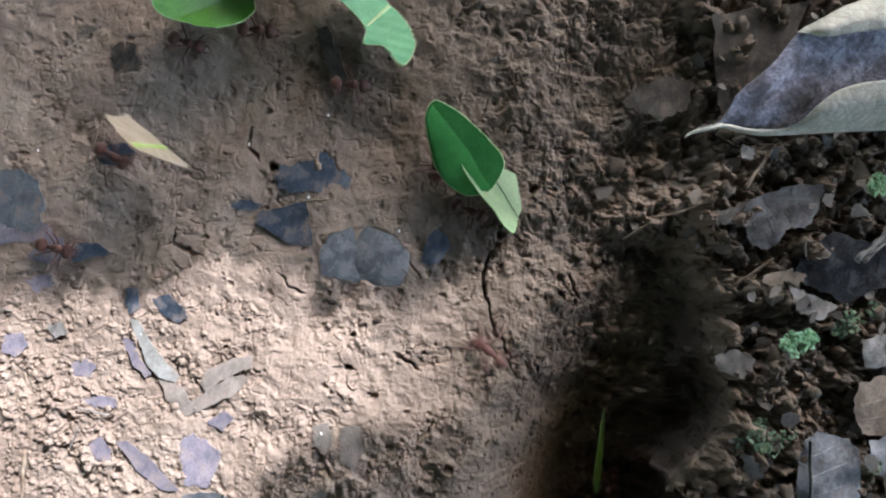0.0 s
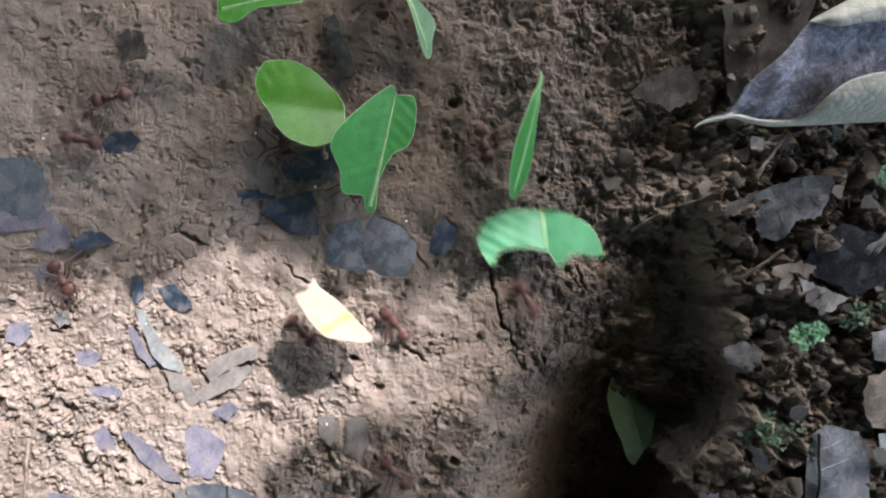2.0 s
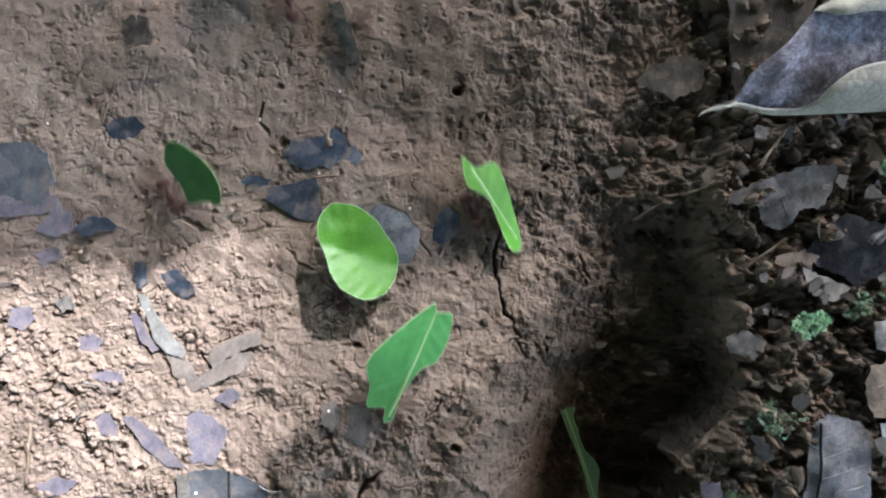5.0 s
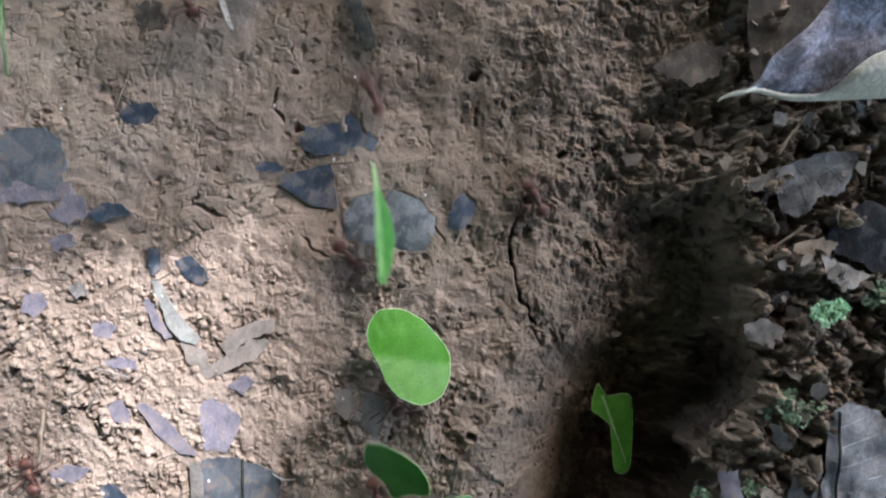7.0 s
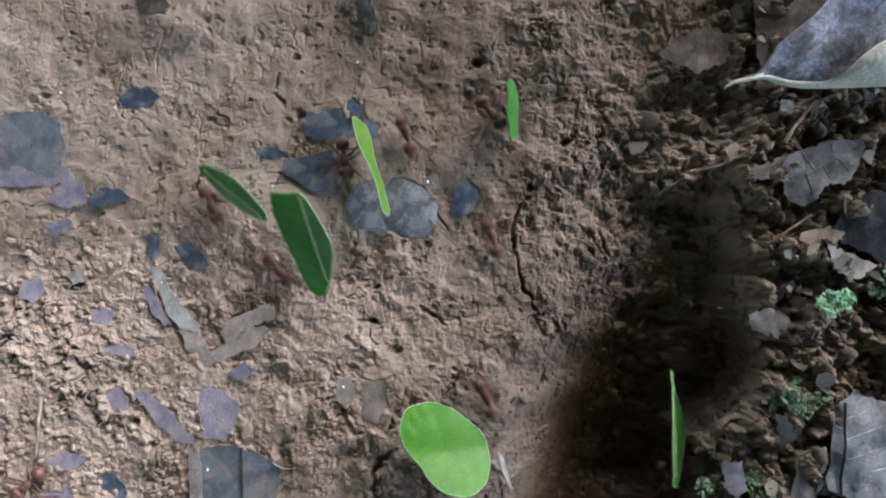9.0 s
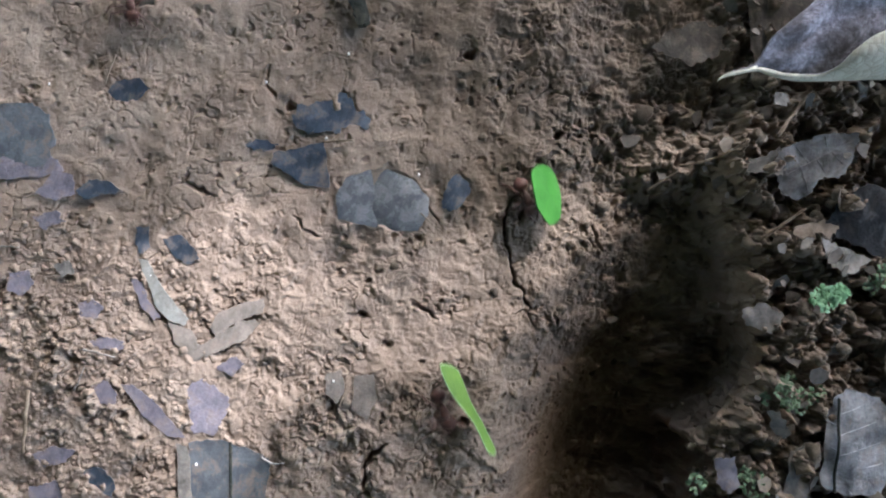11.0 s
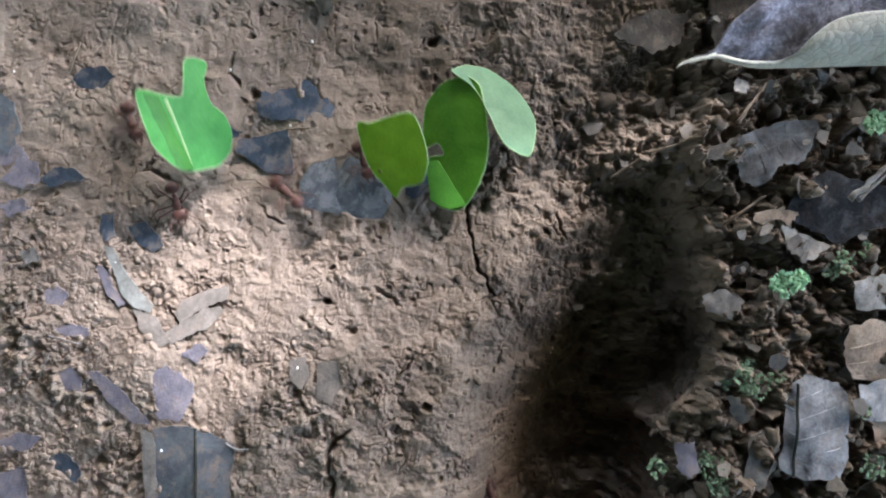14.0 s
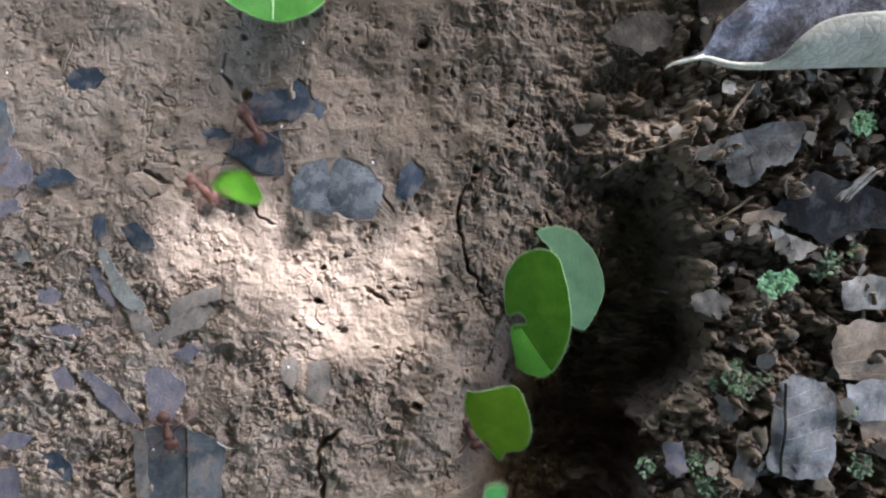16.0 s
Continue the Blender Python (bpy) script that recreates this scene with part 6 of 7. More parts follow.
ANTS.append((True, [(0, -46.67, 37.74, -1.88, -20), (0.5, -41.35, 35.79, -1.75, -34), (1, -36.72, 31.14, -1.61, -50), (1.5, -31.67, 24.23, -1.17, -66), (2, -30.44, 17.25, -1.39, -73), (2.5, -28.64, 14.21, -1.56, -66), (3, -27.31, 10.26, -1.67, -69), (3.5, -23.79, 1.56, -1.46, -68), (4, -22.4, -1.98, -1.53, -73), (4.2, -21.98, -4.43, -1.57, -74), (6.3, -14.97, -27.51, -1.04, -73), (6.5, -13.72, -30.99, -0.77, -74), (7, -13.2, -33.56, -0.59, -59), (7.5, -8.86, -39.11, -0.26, -72), (8, -8.93, -46.74, -0.23, -81), (8.5, -7.19, -49.4, -0.28, -63), (9, -6.28, -52.03, -0.33, -77), (9.2, -6.12, -53.94, -0.38, -71), (10.2, -0.31, -68.74, -0.22, -81), (11.4, 1.84, -102.27, -0.33, -86), (16, 1.84, -102.27, -0.33, -86)]))
ANTS.append((True, [(0, -33.73, 39.91, -1.41, -7), (0.5, -28.91, 39.31, -1.18, -33), (1, -22.66, 32.79, -0.58, -53), (1.5, -16.31, 22.47, -1.02, -77), (2, -17.35, 10.51, -1.04, -83), (2.5, -14.68, 9.32, -0.94, -74), (3, -14.87, 2.13, -1.08, -88), (3.5, -14.08, -10.07, -1.3, -74), (4, -10.88, -11.4, -1.11, -43), (4.2, -10.01, -13.84, -1.08, -101), (6.3, -18.66, -52.93, -0.27, -104), (6.5, -19.38, -52.03, -0.29, -60), (7, -12.96, -62.94, -0.37, -61), (7.4, -8.72, -71.64, -0.32, -84), (8.6, -8.29, -105.31, -0.47, -89), (16, -8.29, -105.31, -0.47, -89)]))
ANTS.append((True, [(0, -16.53, 29.74, -0.45, -5), (0.5, -11.03, 29.23, -0.57, -46), (1, -4.91, 17.73, -0.88, -63), (1.5, 1.68, 4.47, -0.63, -56), (2, 14.15, -11.06, -1.31, -60), (2.5, 31.48, -48.14, -29.1, -64), (3, 38.02, -59.18, -33.28, -40), (3.5, 41.33, -56.5, -12.1, -68), (3.9, 41.27, -68.78, -13.76, -95), (4.3, 37.44, -77.1, -4.18, -99), (5.5, 36.41, -109.38, -1.28, -96), (16, 36.44, -109.4, -1.27, -96)]))
ANTS.append((True, [(0, -1.25, 15.53, -0.74, -95), (0.5, -2.04, 7.32, -0.6, -87), (1, 0.47, -17.11, -0.84, -83), (1.2, 2.51, -28.39, -0.36, -73), (1.5, 10.02, -48.28, -6.09, -68), (1.9, 19.94, -70.87, -26.43, -80), (3.1, 18.69, -96.26, -1.16, -92), (16, 18.69, -96.26, -1.16, -92)]))
ANTS.append((True, [(0, 4.99, 6.87, -0.55, -26), (0.5, 9.35, 4.72, -0.52, -59), (1, 12.93, -6.63, -1.01, -63), (1.5, 28.81, -34.44, -20.98, -59), (2, 34.33, -42.65, -25.13, -74), (2.5, 34.94, -52.84, -32.06, -102), (3, 32.55, -60.04, -33.77, -91), (3.5, 35.17, -68.57, -33.84, -91), (4, 31.44, -75.3, -20.01, -103), (5.2, 27.2, -100.68, -1.91, -100), (16, 27.22, -100.71, -1.91, -100)]))
ANTS.append((True, [(0, -22.25, 85.37, -0.46, -89), (0.5, -21.47, 50.07, -0.52, -80), (1, -14.51, 39.82, -0.33, -48), (1.2, -8.57, 35.63, -0.56, -32), (1.5, 1.18, 29.98, -0.32, -52), (2, 6.06, 16.97, -0.4, -76), (2.5, 10.02, -5.93, -0.96, -72), (3, 20.69, -29.47, -12.33, -72), (3.5, 24.49, -50.42, -28.62, -59), (4, 36.56, -54.98, -32.81, -23), (4.3, 37.81, -56.92, -33.41, -84), (4.8, 39.02, -72.26, -33.69, -97), (5.2, 35, -74.89, -22.99, -106), (6.4, 29.74, -99.28, -1.93, -102), (16, 29.78, -99.31, -1.93, -102)]))
ANTS.append((True, [(0, -11.87, 87.46, -0.25, -91), (0.5, -11.87, 87.46, -0.25, -91), (1.5, -12.47, 52.93, -0.21, -91), (2, -12.45, 42.68, -0.26, -86), (2.5, -11.13, 32.29, -0.51, -70), (3, -6.1, 25.49, -0.64, -62), (3.5, 2.59, 6.92, -0.59, -70), (4, 7.73, -12.77, -0.9, -73), (4.2, 10.72, -20.34, -0.81, -68), (4.9, 21.82, -47.85, -24.97, -67), (6.3, 27.73, -60.08, -33.56, -76), (6.5, 25.68, -61.81, -32.75, -93), (7, 27.34, -74.06, -30.27, -84), (7.4, 26.39, -75.68, -16.72, -96), (8.6, 23.71, -102.43, -1.64, -97), (16, 23.75, -102.45, -1.64, -97)]))
ANTS.append((True, [(0, -34.34, 87.5, -0.96, -86), (2, -34.34, 87.5, -0.96, -86), (3, -32.09, 51.58, -1.28, -80), (3.5, -25.53, 38.76, -0.85, -47), (4, -15.34, 33.52, -0.34, -31), (4.2, -10.19, 29.7, -0.58, -61), (5.2, 6.06, -4.66, -0.86, -61), (6.3, 24.88, -35.56, -19.72, -58), (6.5, 28.47, -40.42, -24.28, -72), (7, 29.31, -47.89, -29.25, -80), (7.5, 33.65, -63.96, -33.74, -86), (8, 31.26, -75.43, -18.85, -100), (9.2, 26.46, -101.49, -1.88, -102), (16, 26.5, -101.51, -1.88, -102)]))
ANTS.append((True, [(0, -124.72, 38.16, -2.43, -4), (2, -124.72, 38.16, -2.43, -4), (3, -96.04, 36.38, -1.96, -7), (3.5, -84.41, 32.97, -2.36, -15), (4, -74.48, 30.75, -2.33, -9), (4.2, -67.33, 30.38, -2.06, -53), (5.2, -49.5, -2.74, -2.11, -59), (6.3, -29.06, -33.98, -1.3, -55), (6.5, -23.04, -41.02, -0.53, -38), (6.7, -19.6, -41.46, -0.3, -53), (7, -15.47, -51.11, -0.14, -66), (7.3, -11.59, -59.53, -0.36, -66), (7.7, -7.43, -69.34, -0.29, -85), (8.9, -7.51, -102.65, -0.39, -90), (16, -7.51, -102.65, -0.39, -90)]))
ANTS.append((True, [(0, -69.54, 79.85, -2.08, -92), (4.6, -69.54, 79.85, -2.08, -92), (5.6, -70.69, 46.17, -2.11, -76), (6.3, -56.83, 29.96, -1.69, -50), (6.5, -47.12, 18.57, -2.4, -46), (6.7, -37.78, 9.97, -2.1, -46), (7, -21.42, -8.19, -1.59, -46), (7.1, -18.13, -10.33, -1.49, -27), (7.5, 0.69, -19.36, -0.84, -5), (7.9, 7.8, -12.73, -0.9, 21), (8, 11.79, -15.08, -1.16, -34), (8.2, 19.11, -20.48, -5.24, -57), (8.5, 27.34, -39.53, -23.36, -57), (9, 41.38, -54.44, -18.61, -63), (9.4, 39.27, -62.55, -17.66, -100), (9.9, 35.92, -76.37, -9.18, -95), (11.1, 35.64, -106.27, -1.43, -94), (16, 35.67, -106.28, -1.42, -94)]))
ANTS.append((True, [(0, -131.41, 44.79, -2.58, 2), (5.3, -131.41, 44.79, -2.58, 2), (6.3, -106.42, 45.68, -2.06, -20), (7, -90.11, 29.94, -2.22, -32), (7.5, -76.89, 26.89, -2.44, -24), (7.9, -63.97, 18.04, -2.74, -36), (8, -61.41, 15.67, -2.83, -41), (8.2, -55.53, 10.8, -2.62, -50), (8.5, -48.23, -0.21, -2.2, -48), (9, -34.26, -13.12, -1.79, -46), (9.2, -27.96, -21.51, -1.66, -53), (10.2, -2.93, -55.29, -0.57, -56), (10.7, 7.43, -72.47, -4.96, -75), (11.9, 9.92, -104.24, -0.12, -86), (16, 9.92, -104.24, -0.12, -86)]))
ANTS.append((True, [(0, -81.17, 85.43, -2.04, -89), (6.5, -81.17, 85.43, -2.04, -89), (7.5, -80.17, 43.97, -2.22, -78), (8, -70.63, 34.62, -2.19, -43), (8.2, -64.33, 29.09, -1.98, -53), (8.5, -55.01, 14.21, -2.77, -60), (9, -46.62, -1.94, -2.06, -63), (9.2, -41.45, -12.04, -1.81, -50), (10.4, -8.12, -48.29, -0.26, -52), (11, 3.19, -69.18, -1.95, -75), (12.2, 6.6, -102.99, -0.2, -84), (16, 6.6, -102.99, -0.2, -84)]))
ANTS.append((True, [(0, -32.38, 89.21, -0.85, -91), (6.2, -32.38, 89.21, -0.85, -91), (7.2, -33.05, 49.76, -1.31, -87), (7.9, -29.45, 35.53, -1.3, -76), (8, -29.25, 34.23, -1.29, -73), (8.5, -25.14, 21.22, -1.19, -77), (9, -22.87, 6.9, -1.29, -81), (9.2, -22.38, 3.73, -1.31, -67), (11.3, 0.95, -47.81, 0.05, -68), (11.7, 4.7, -61.67, -2.74, -79), (12.9, 9.88, -95.7, -0.16, -81), (16, 9.88, -95.7, -0.16, -81)]))
ANTS.append((True, [(0, -36.01, 70.24, -1.34, -87), (0.6, -35.5, 60.34, -1.59, -88), (1, -35.36, 54.03, -1.52, -84), (1.5, -34.56, 51.79, -1.42, -84), (2, -35.11, 51.53, -1.45, -164), (2.5, -36.34, 51.43, -1.53, -186), (3, -36.33, 51.67, -1.54, -170), (3.5, -38.88, 50.97, -1.71, -224), (4, -40.16, 55.42, -1.93, -301), (6.1, -35.57, 56.39, -1.58, -381), (6.5, -33.86, 51.68, -1.38, -461), (7, -37.14, 56.52, -1.7, -541), (8.2, -37.5, 89.78, -1.2, -621), (16, -37.5, 89.78, -1.2, -629)]))
ANTS.append((True, [(0, -12, 84.91, -0.26, -89), (6.8, -12, 84.91, -0.26, -89), (7.8, -11.38, 47.53, -0.12, -88), (8.3, -10.03, 34.8, -0.54, -83), (8.5, -9.17, 29.12, -0.6, -56), (9, 3.14, 15.49, -0.58, -48), (9.2, 4.6, 13.57, -0.54, -64), (11.3, 14.81, -8.67, -1.34, -67), (11.5, 18.62, -20.76, -4.99, -69), (12, 23.68, -33, -17.54, -71), (12.4, 30.51, -52.78, -32.46, -78), (13, 31.82, -65.12, -33.86, -88), (13.6, 30.52, -75.78, -15.73, -94), (14.8, 28.37, -104.46, -1.96, -96), (16, 28.38, -104.46, -1.96, -96)]))
ANTS.append((True, [(0, -56.59, 86.5, -2.25, -92), (5.6, -56.59, 86.5, -2.25, -92), (6.6, -57.64, 51.76, -2.52, -84), (7, -51.46, 37.65, -1.83, -62), (7.5, -41.41, 21.24, -1.97, -60), (7.9, -26.16, -6.06, -1.57, -59), (8, -23.49, -8.75, -1.6, -53), (8.2, -17.3, -17.66, -1.45, -57), (8.8, -3.57, -39.77, -0.21, -59), (9.2, 4.98, -54.87, -2.22, -66), (9.6, 9.34, -67.79, -8.19, -83), (10.8, 10.6, -97.82, -0.16, -88), (16, 10.6, -97.82, -0.16, -88)]))
ANTS.append((True, [(0, -13.38, 77.76, -0.55, -87), (10.5, -13.38, 77.76, -0.55, -87), (11.5, -11.56, 43.47, -0.22, -84), (12, -9.02, 34.6, -0.56, -73), (12.5, -6.58, 26.68, -0.62, -67), (13, -2, 18.26, -0.78, -75), (13.5, -1.51, 8.09, -0.59, -77), (14, 2.08, 0.82, -0.75, -57), (14.5, 8.1, -6.92, -0.83, -59), (15, 13.14, -17.56, -1.49, -63), (15.5, 15.32, -21.19, -2.89, -58), (15.7, 17.03, -23.95, -5.27, -60), (16, 20.97, -31.25, -14.04, -61)]))
ANTS.append((True, [(0, -29.66, 82.18, -0.77, -85), (11.1, -29.66, 82.18, -0.77, -85), (12.1, -27, 49.03, -0.92, -82), (12.8, -23.11, 33.61, -0.62, -73), (13, -20.71, 28.57, -0.65, -66), (13.5, -15.86, 17.04, -1.18, -69), (14, -11.1, 3.18, -0.89, -68), (14.5, -5.8, -7.95, -0.83, -63), (15, 0.21, -18.74, -0.84, -67), (15.4, 3.38, -29.16, -0.27, -79), (15.5, 3.01, -33.13, -0.05, -67), (16, 10.94, -46.28, -7.11, -60)]))
ANTS.append((True, [(0, -67.98, 79.92, -2.14, -82), (12, -67.98, 79.92, -2.14, -82), (13, -63.47, 45.74, -2.28, -76), (13.5, -56.08, 32.06, -1.62, -74), (14, -53.06, 9.41, -2.53, -70), (14.3, -45.7, 4.28, -2.26, -29), (14.5, -37.46, 0.78, -1.97, -47), (15, -23.71, -19.02, -1.61, -54), (15.2, -15.49, -29.89, -0.9, -59), (15.5, -7.45, -46.04, -0.26, -58), (15.8, 0.78, -55.26, -0.24, -61), (16, 4.28, -66.41, -2.74, -73)]))
ANTS.append((True, [(0, -117.62, 30.07, -2.08, -2), (13.3, -117.62, 30.07, -2.08, -2), (14.3, -91.93, 29.37, -2.15, -14), (14.8, -77.87, 19.96, -2.45, -44), (15, -71.5, 9.89, -2.32, -54), (15.2, -67.43, 5.78, -2.45, -21), (15.4, -62.06, 6.36, -2.53, 2), (15.5, -59.49, 6.12, -2.55, -1), (15.7, -49.93, 6.2, -2.43, -22), (16, -38.27, -2.26, -1.86, -36)]))
ANTS.append((True, [(0, -30.5, 88.17, -0.77, -89), (13.8, -30.5, 88.17, -0.77, -89), (14.8, -29.66, 54.56, -1.21, -87), (15.5, -28.5, 47.3, -1.03, -78), (16, -26.32, 38.56, -0.94, -76)]))
ANTS.append((True, [(0, 38.02, -51.64, -31.21, 72), (0.5, 39.99, -42.89, -18.81, -8), (1, 40.79, -54.73, -22.77, -80), (1.5, 41.57, -50.81, -12.99, -96), (2, 39.6, -63.59, -14.43, -90), (2.4, 41.92, -74.38, -17.22, -91), (3.6, 39.72, -101.44, -1.18, -96), (16, 39.74, -101.47, -1.17, -96)]))
ANTS.append((False, [(0, 8.45, -18.67, -0.92, 136), (0.5, -7.9, -3.13, -0.91, 141), (1, -26.71, 9.92, -1.63, 159), (1.5, -45.38, 11.56, -2.32, 169), (2, -68.01, 17.98, -2.58, 168), (2.5, -92.3, 21.8, -1.97, 177), (3.7, -116.22, 20.09, -2.1, 184), (16, -116.22, 20.09, -2.1, 184)]))
ANTS.append((False, [(0, 25.41, -67.32, -32.72, 121), (0.5, 8.99, -39.11, -2.3, 126), (1, 1.75, -34.38, -0.04, 145), (1.5, -2.56, -32.56, -0.36, 121), (2, -9.95, -15.21, -1.09, 125), (2.5, -21.97, -5.06, -1.58, 129), (3, -28.9, 7.86, -1.82, 113), (3.6, -36.39, 29.25, -1.56, 107), (4.2, -41.39, 49.32, -1.84, 97), (5.4, -43.51, 85.12, -1.87, 93), (16, -43.51, 85.12, -1.87, 93)]))
ANTS.append((False, [(0, 17.29, -88.45, -0.7, 77), (1, 22.56, -68.37, -30.61, 104), (1.5, 7.49, -48.65, -3.45, 141), (2, -9.76, -41.93, -0.21, 134), (2.5, -12.4, -28.88, -0.85, 101), (3, -15.16, -12.99, -1.36, 102), (3.5, -22.32, 15.97, -1.36, 106), (4.2, -32.93, 49.17, -1.29, 100), (5.4, -34.89, 84.65, -1.01, 93), (16, -34.89, 84.65, -1.01, 93)]))
ANTS.append((False, [(0, 13.34, -90.54, -0.76, 92), (1, 13.34, -90.54, -0.76, 92), (2, 12.09, -60.38, -12.72, 116), (2.5, -10.22, -41.13, -0.2, 141), (3, -27.63, -29.76, -1.48, 134), (3.5, -40.5, -9.24, -1.72, 128), (4, -58.75, 9.53, -2.59, 143), (5, -92.66, 30.71, -2.12, 161), (6.2, -121.03, 31.12, -2.09, 179), (16, -121.03, 31.12, -2.09, 179)]))
ANTS.append((False, [(0, -71.07, 0.11, -2.29, -14), (0.5, -69.73, -0.23, -2.34, -19), (1, -70.37, -0.13, -2.31, -99), (1.5, -71.08, -2.74, -2.27, -80), (2.5, -68.2, -12.64, -2.27, -43), (3, -50.91, -21.59, -2.21, -70), (3.5, -56.61, -45.06, -2.14, -104), (4, -60.08, -59.35, -2.38, -95), (5.2, -60.85, -93.48, -2.01, -91), (16, -60.85, -93.48, -2.01, -91)]))
ANTS.append((False, [(0, -38.09, 86.95, -1.27, -89), (0.3, -37.74, 51.95, -1.65, -98), (0.9, -44.72, 38.47, -1.83, -124), (1.5, -53.68, 28.28, -1.85, -152), (2.5, -69.51, 25.15, -2.39, -178), (3.5, -77.27, 27.27, -2.43, -188), (4.2, -91.34, 28.08, -2.16, -182), (5.4, -119.53, 28.53, -2.09, -181), (16, -119.53, 28.53, -2.09, -181)]))
ANTS.append((False, [(0, 6.57, -89.45, -0.73, 89), (1.8, 6.57, -89.45, -0.73, 89), (2.8, 7.12, -58.75, -4.46, 100), (3.5, -5.3, -22.47, -0.88, 112), (4, -14.57, -5.75, -1.33, 112), (4.8, -27.21, 31.03, -1.09, 107), (5.2, -32.15, 50.15, -1.26, 97), (6.4, -34.2, 85.83, -0.96, 93), (16, -34.2, 85.83, -0.96, 93)]))
ANTS.append((False, [(0, 20.14, -92.28, -1.38, 81), (4.4, 20.14, -92.28, -1.38, 81), (5.4, 24, -69.93, -31.53, 103), (6.3, 2.12, -15.4, -0.86, 113), (6.5, -2.94, -4.87, -0.77, 119), (7, -17.86, 21.32, -1.13, 114), (7.4, -24.88, 45.11, -0.74, 98), (8.6, -26.27, 79.7, -0.78, 92), (16, -26.27, 79.7, -0.78, 92)]))
ANTS.append((False, [(0, 26.79, -77.18, -4.9, 85), (4.8, 26.64, -77.23, -4.58, 85), (5.8, 30.8, -48.55, -29.75, 96), (6.5, 19.87, -6.64, -2.45, 110), (7, 11.77, 3.09, -0.55, 118), (7.6, 2.29, 26.66, -0.29, 109), (8, -3.09, 46.13, 0.07, 98), (9.2, -4.97, 77.72, -0.3, 93), (16, -4.97, 77.72, -0.3, 93)]))
ANTS.append((False, [(0, 16.07, -91.52, -0.82, 89), (5.9, 16.07, -91.52, -0.82, 89), (6.9, 16.44, -67.63, -21.68, 105), (7.5, 3.32, -45.35, -0.56, 116), (8, -1.68, -30.31, -0.48, 102), (8.5, -5.49, -2.83, -0.83, 104), (9, -11.98, 11.67, -0.9, 107), (9.6, -20.13, 43.63, -0.44, 97), (10.8, -19.68, 76.55, -0.81, 89), (16, -19.68, 76.55, -0.81, 89)]))
ANTS.append((False, [(0, 21.66, -91.98, -1.26, 81), (6.6, 21.65, -91.99, -1.26, 81), (7.6, 25.69, -73.78, -30.91, 97), (8.5, 13.78, -30.76, -6.03, 108), (9, 3.7, -6.4, -0.86, 111), (9.5, -3.38, 15.63, -0.81, 104), (10, -8.54, 43.49, -0.16, 94), (11.2, -8.1, 76.24, -0.41, 89), (16, -8.1, 76.24, -0.41, 89)]))
ANTS.append((False, [(0, 12.08, -94.78, -0.24, 86), (7.4, 12.08, -94.78, -0.24, 86), (8.4, 13.64, -67.33, -16.44, 98), (9, 3.21, -34.8, 0.06, 111), (9.5, -7.94, -9.94, -0.93, 114), (10.2, -23.24, 25.04, -1.01, 110), (10.6, -27.28, 43.02, -0.96, 93), (11.8, -26.36, 76.24, -0.92, 88), (16, -26.36, 76.24, -0.92, 88)]))
ANTS.append((False, [(0, -69.9, -93.68, -2.15, 93), (4.8, -69.9, -93.68, -2.15, 93), (5.8, -71.66, -59.11, -2.38, 101), (7, -78.99, -48.64, -2.29, 105), (8, -73.86, -50.91, -2.37, 25), (8.5, -77.33, -51.19, -2.28, -55), (9, -78.86, -52.64, -2.22, -135), (11, -91.34, -50.44, -1.91, -137), (12.2, -114.97, -85.95, -1.97, -124), (16, -114.97, -85.95, -1.97, -124)]))
ANTS.append((False, [(0, 14.61, -94.94, -0.5, 81), (10.8, 14.61, -94.94, -0.5, 81), (11.8, 18.69, -71.83, -24.21, 93), (12.5, 12.03, -45.42, -8.61, 110), (13, 4.25, -30.83, -0.13, 121), (13.5, -9.05, -10.62, -0.99, 136), (14, -25.06, -2.39, -1.56, 138), (14.5, -36.42, 13.61, -1.95, 121), (15, -42.39, 26.95, -1.82, 111), (15.4, -46.97, 40.88, -1.89, 96), (16, -47.12, 74.77, -2.3, 90)]))
ANTS.append((False, [(0, -63.47, 77.7, -2.43, -87), (9.6, -63.47, 77.7, -2.43, -87), (10.6, -61.41, 42.77, -2.17, -84), (11.5, -58.4, 25.28, -2.21, -81), (12.5, -55.69, 7.53, -2.55, -78), (13, -53.8, 3.4, -2.48, -47), (13.5, -47.51, -1.23, -2.13, -42), (14, -44.55, -4.86, -1.86, -72), (14.5, -42.95, -15.24, -1.99, -90), (15, -44.45, -26.76, -2.13, -99), (15.5, -46.4, -37.85, -2.35, -88), (16, -43.83, -46.15, -2.29, -73)]))
ANTS.append((False, [(0, 14.07, -97.23, -0.42, 85), (12.8, 14.07, -97.23, -0.42, 85), (13.8, 16.43, -72.24, -19.71, 104), (14.5, -2.46, -32.5, -0.37, 118), (15, -10.27, -22.79, -1.07, 126), (15.5, -17.17, -12.14, -1.45, 121), (16, -29.99, 9.48, -1.87, 121)]))



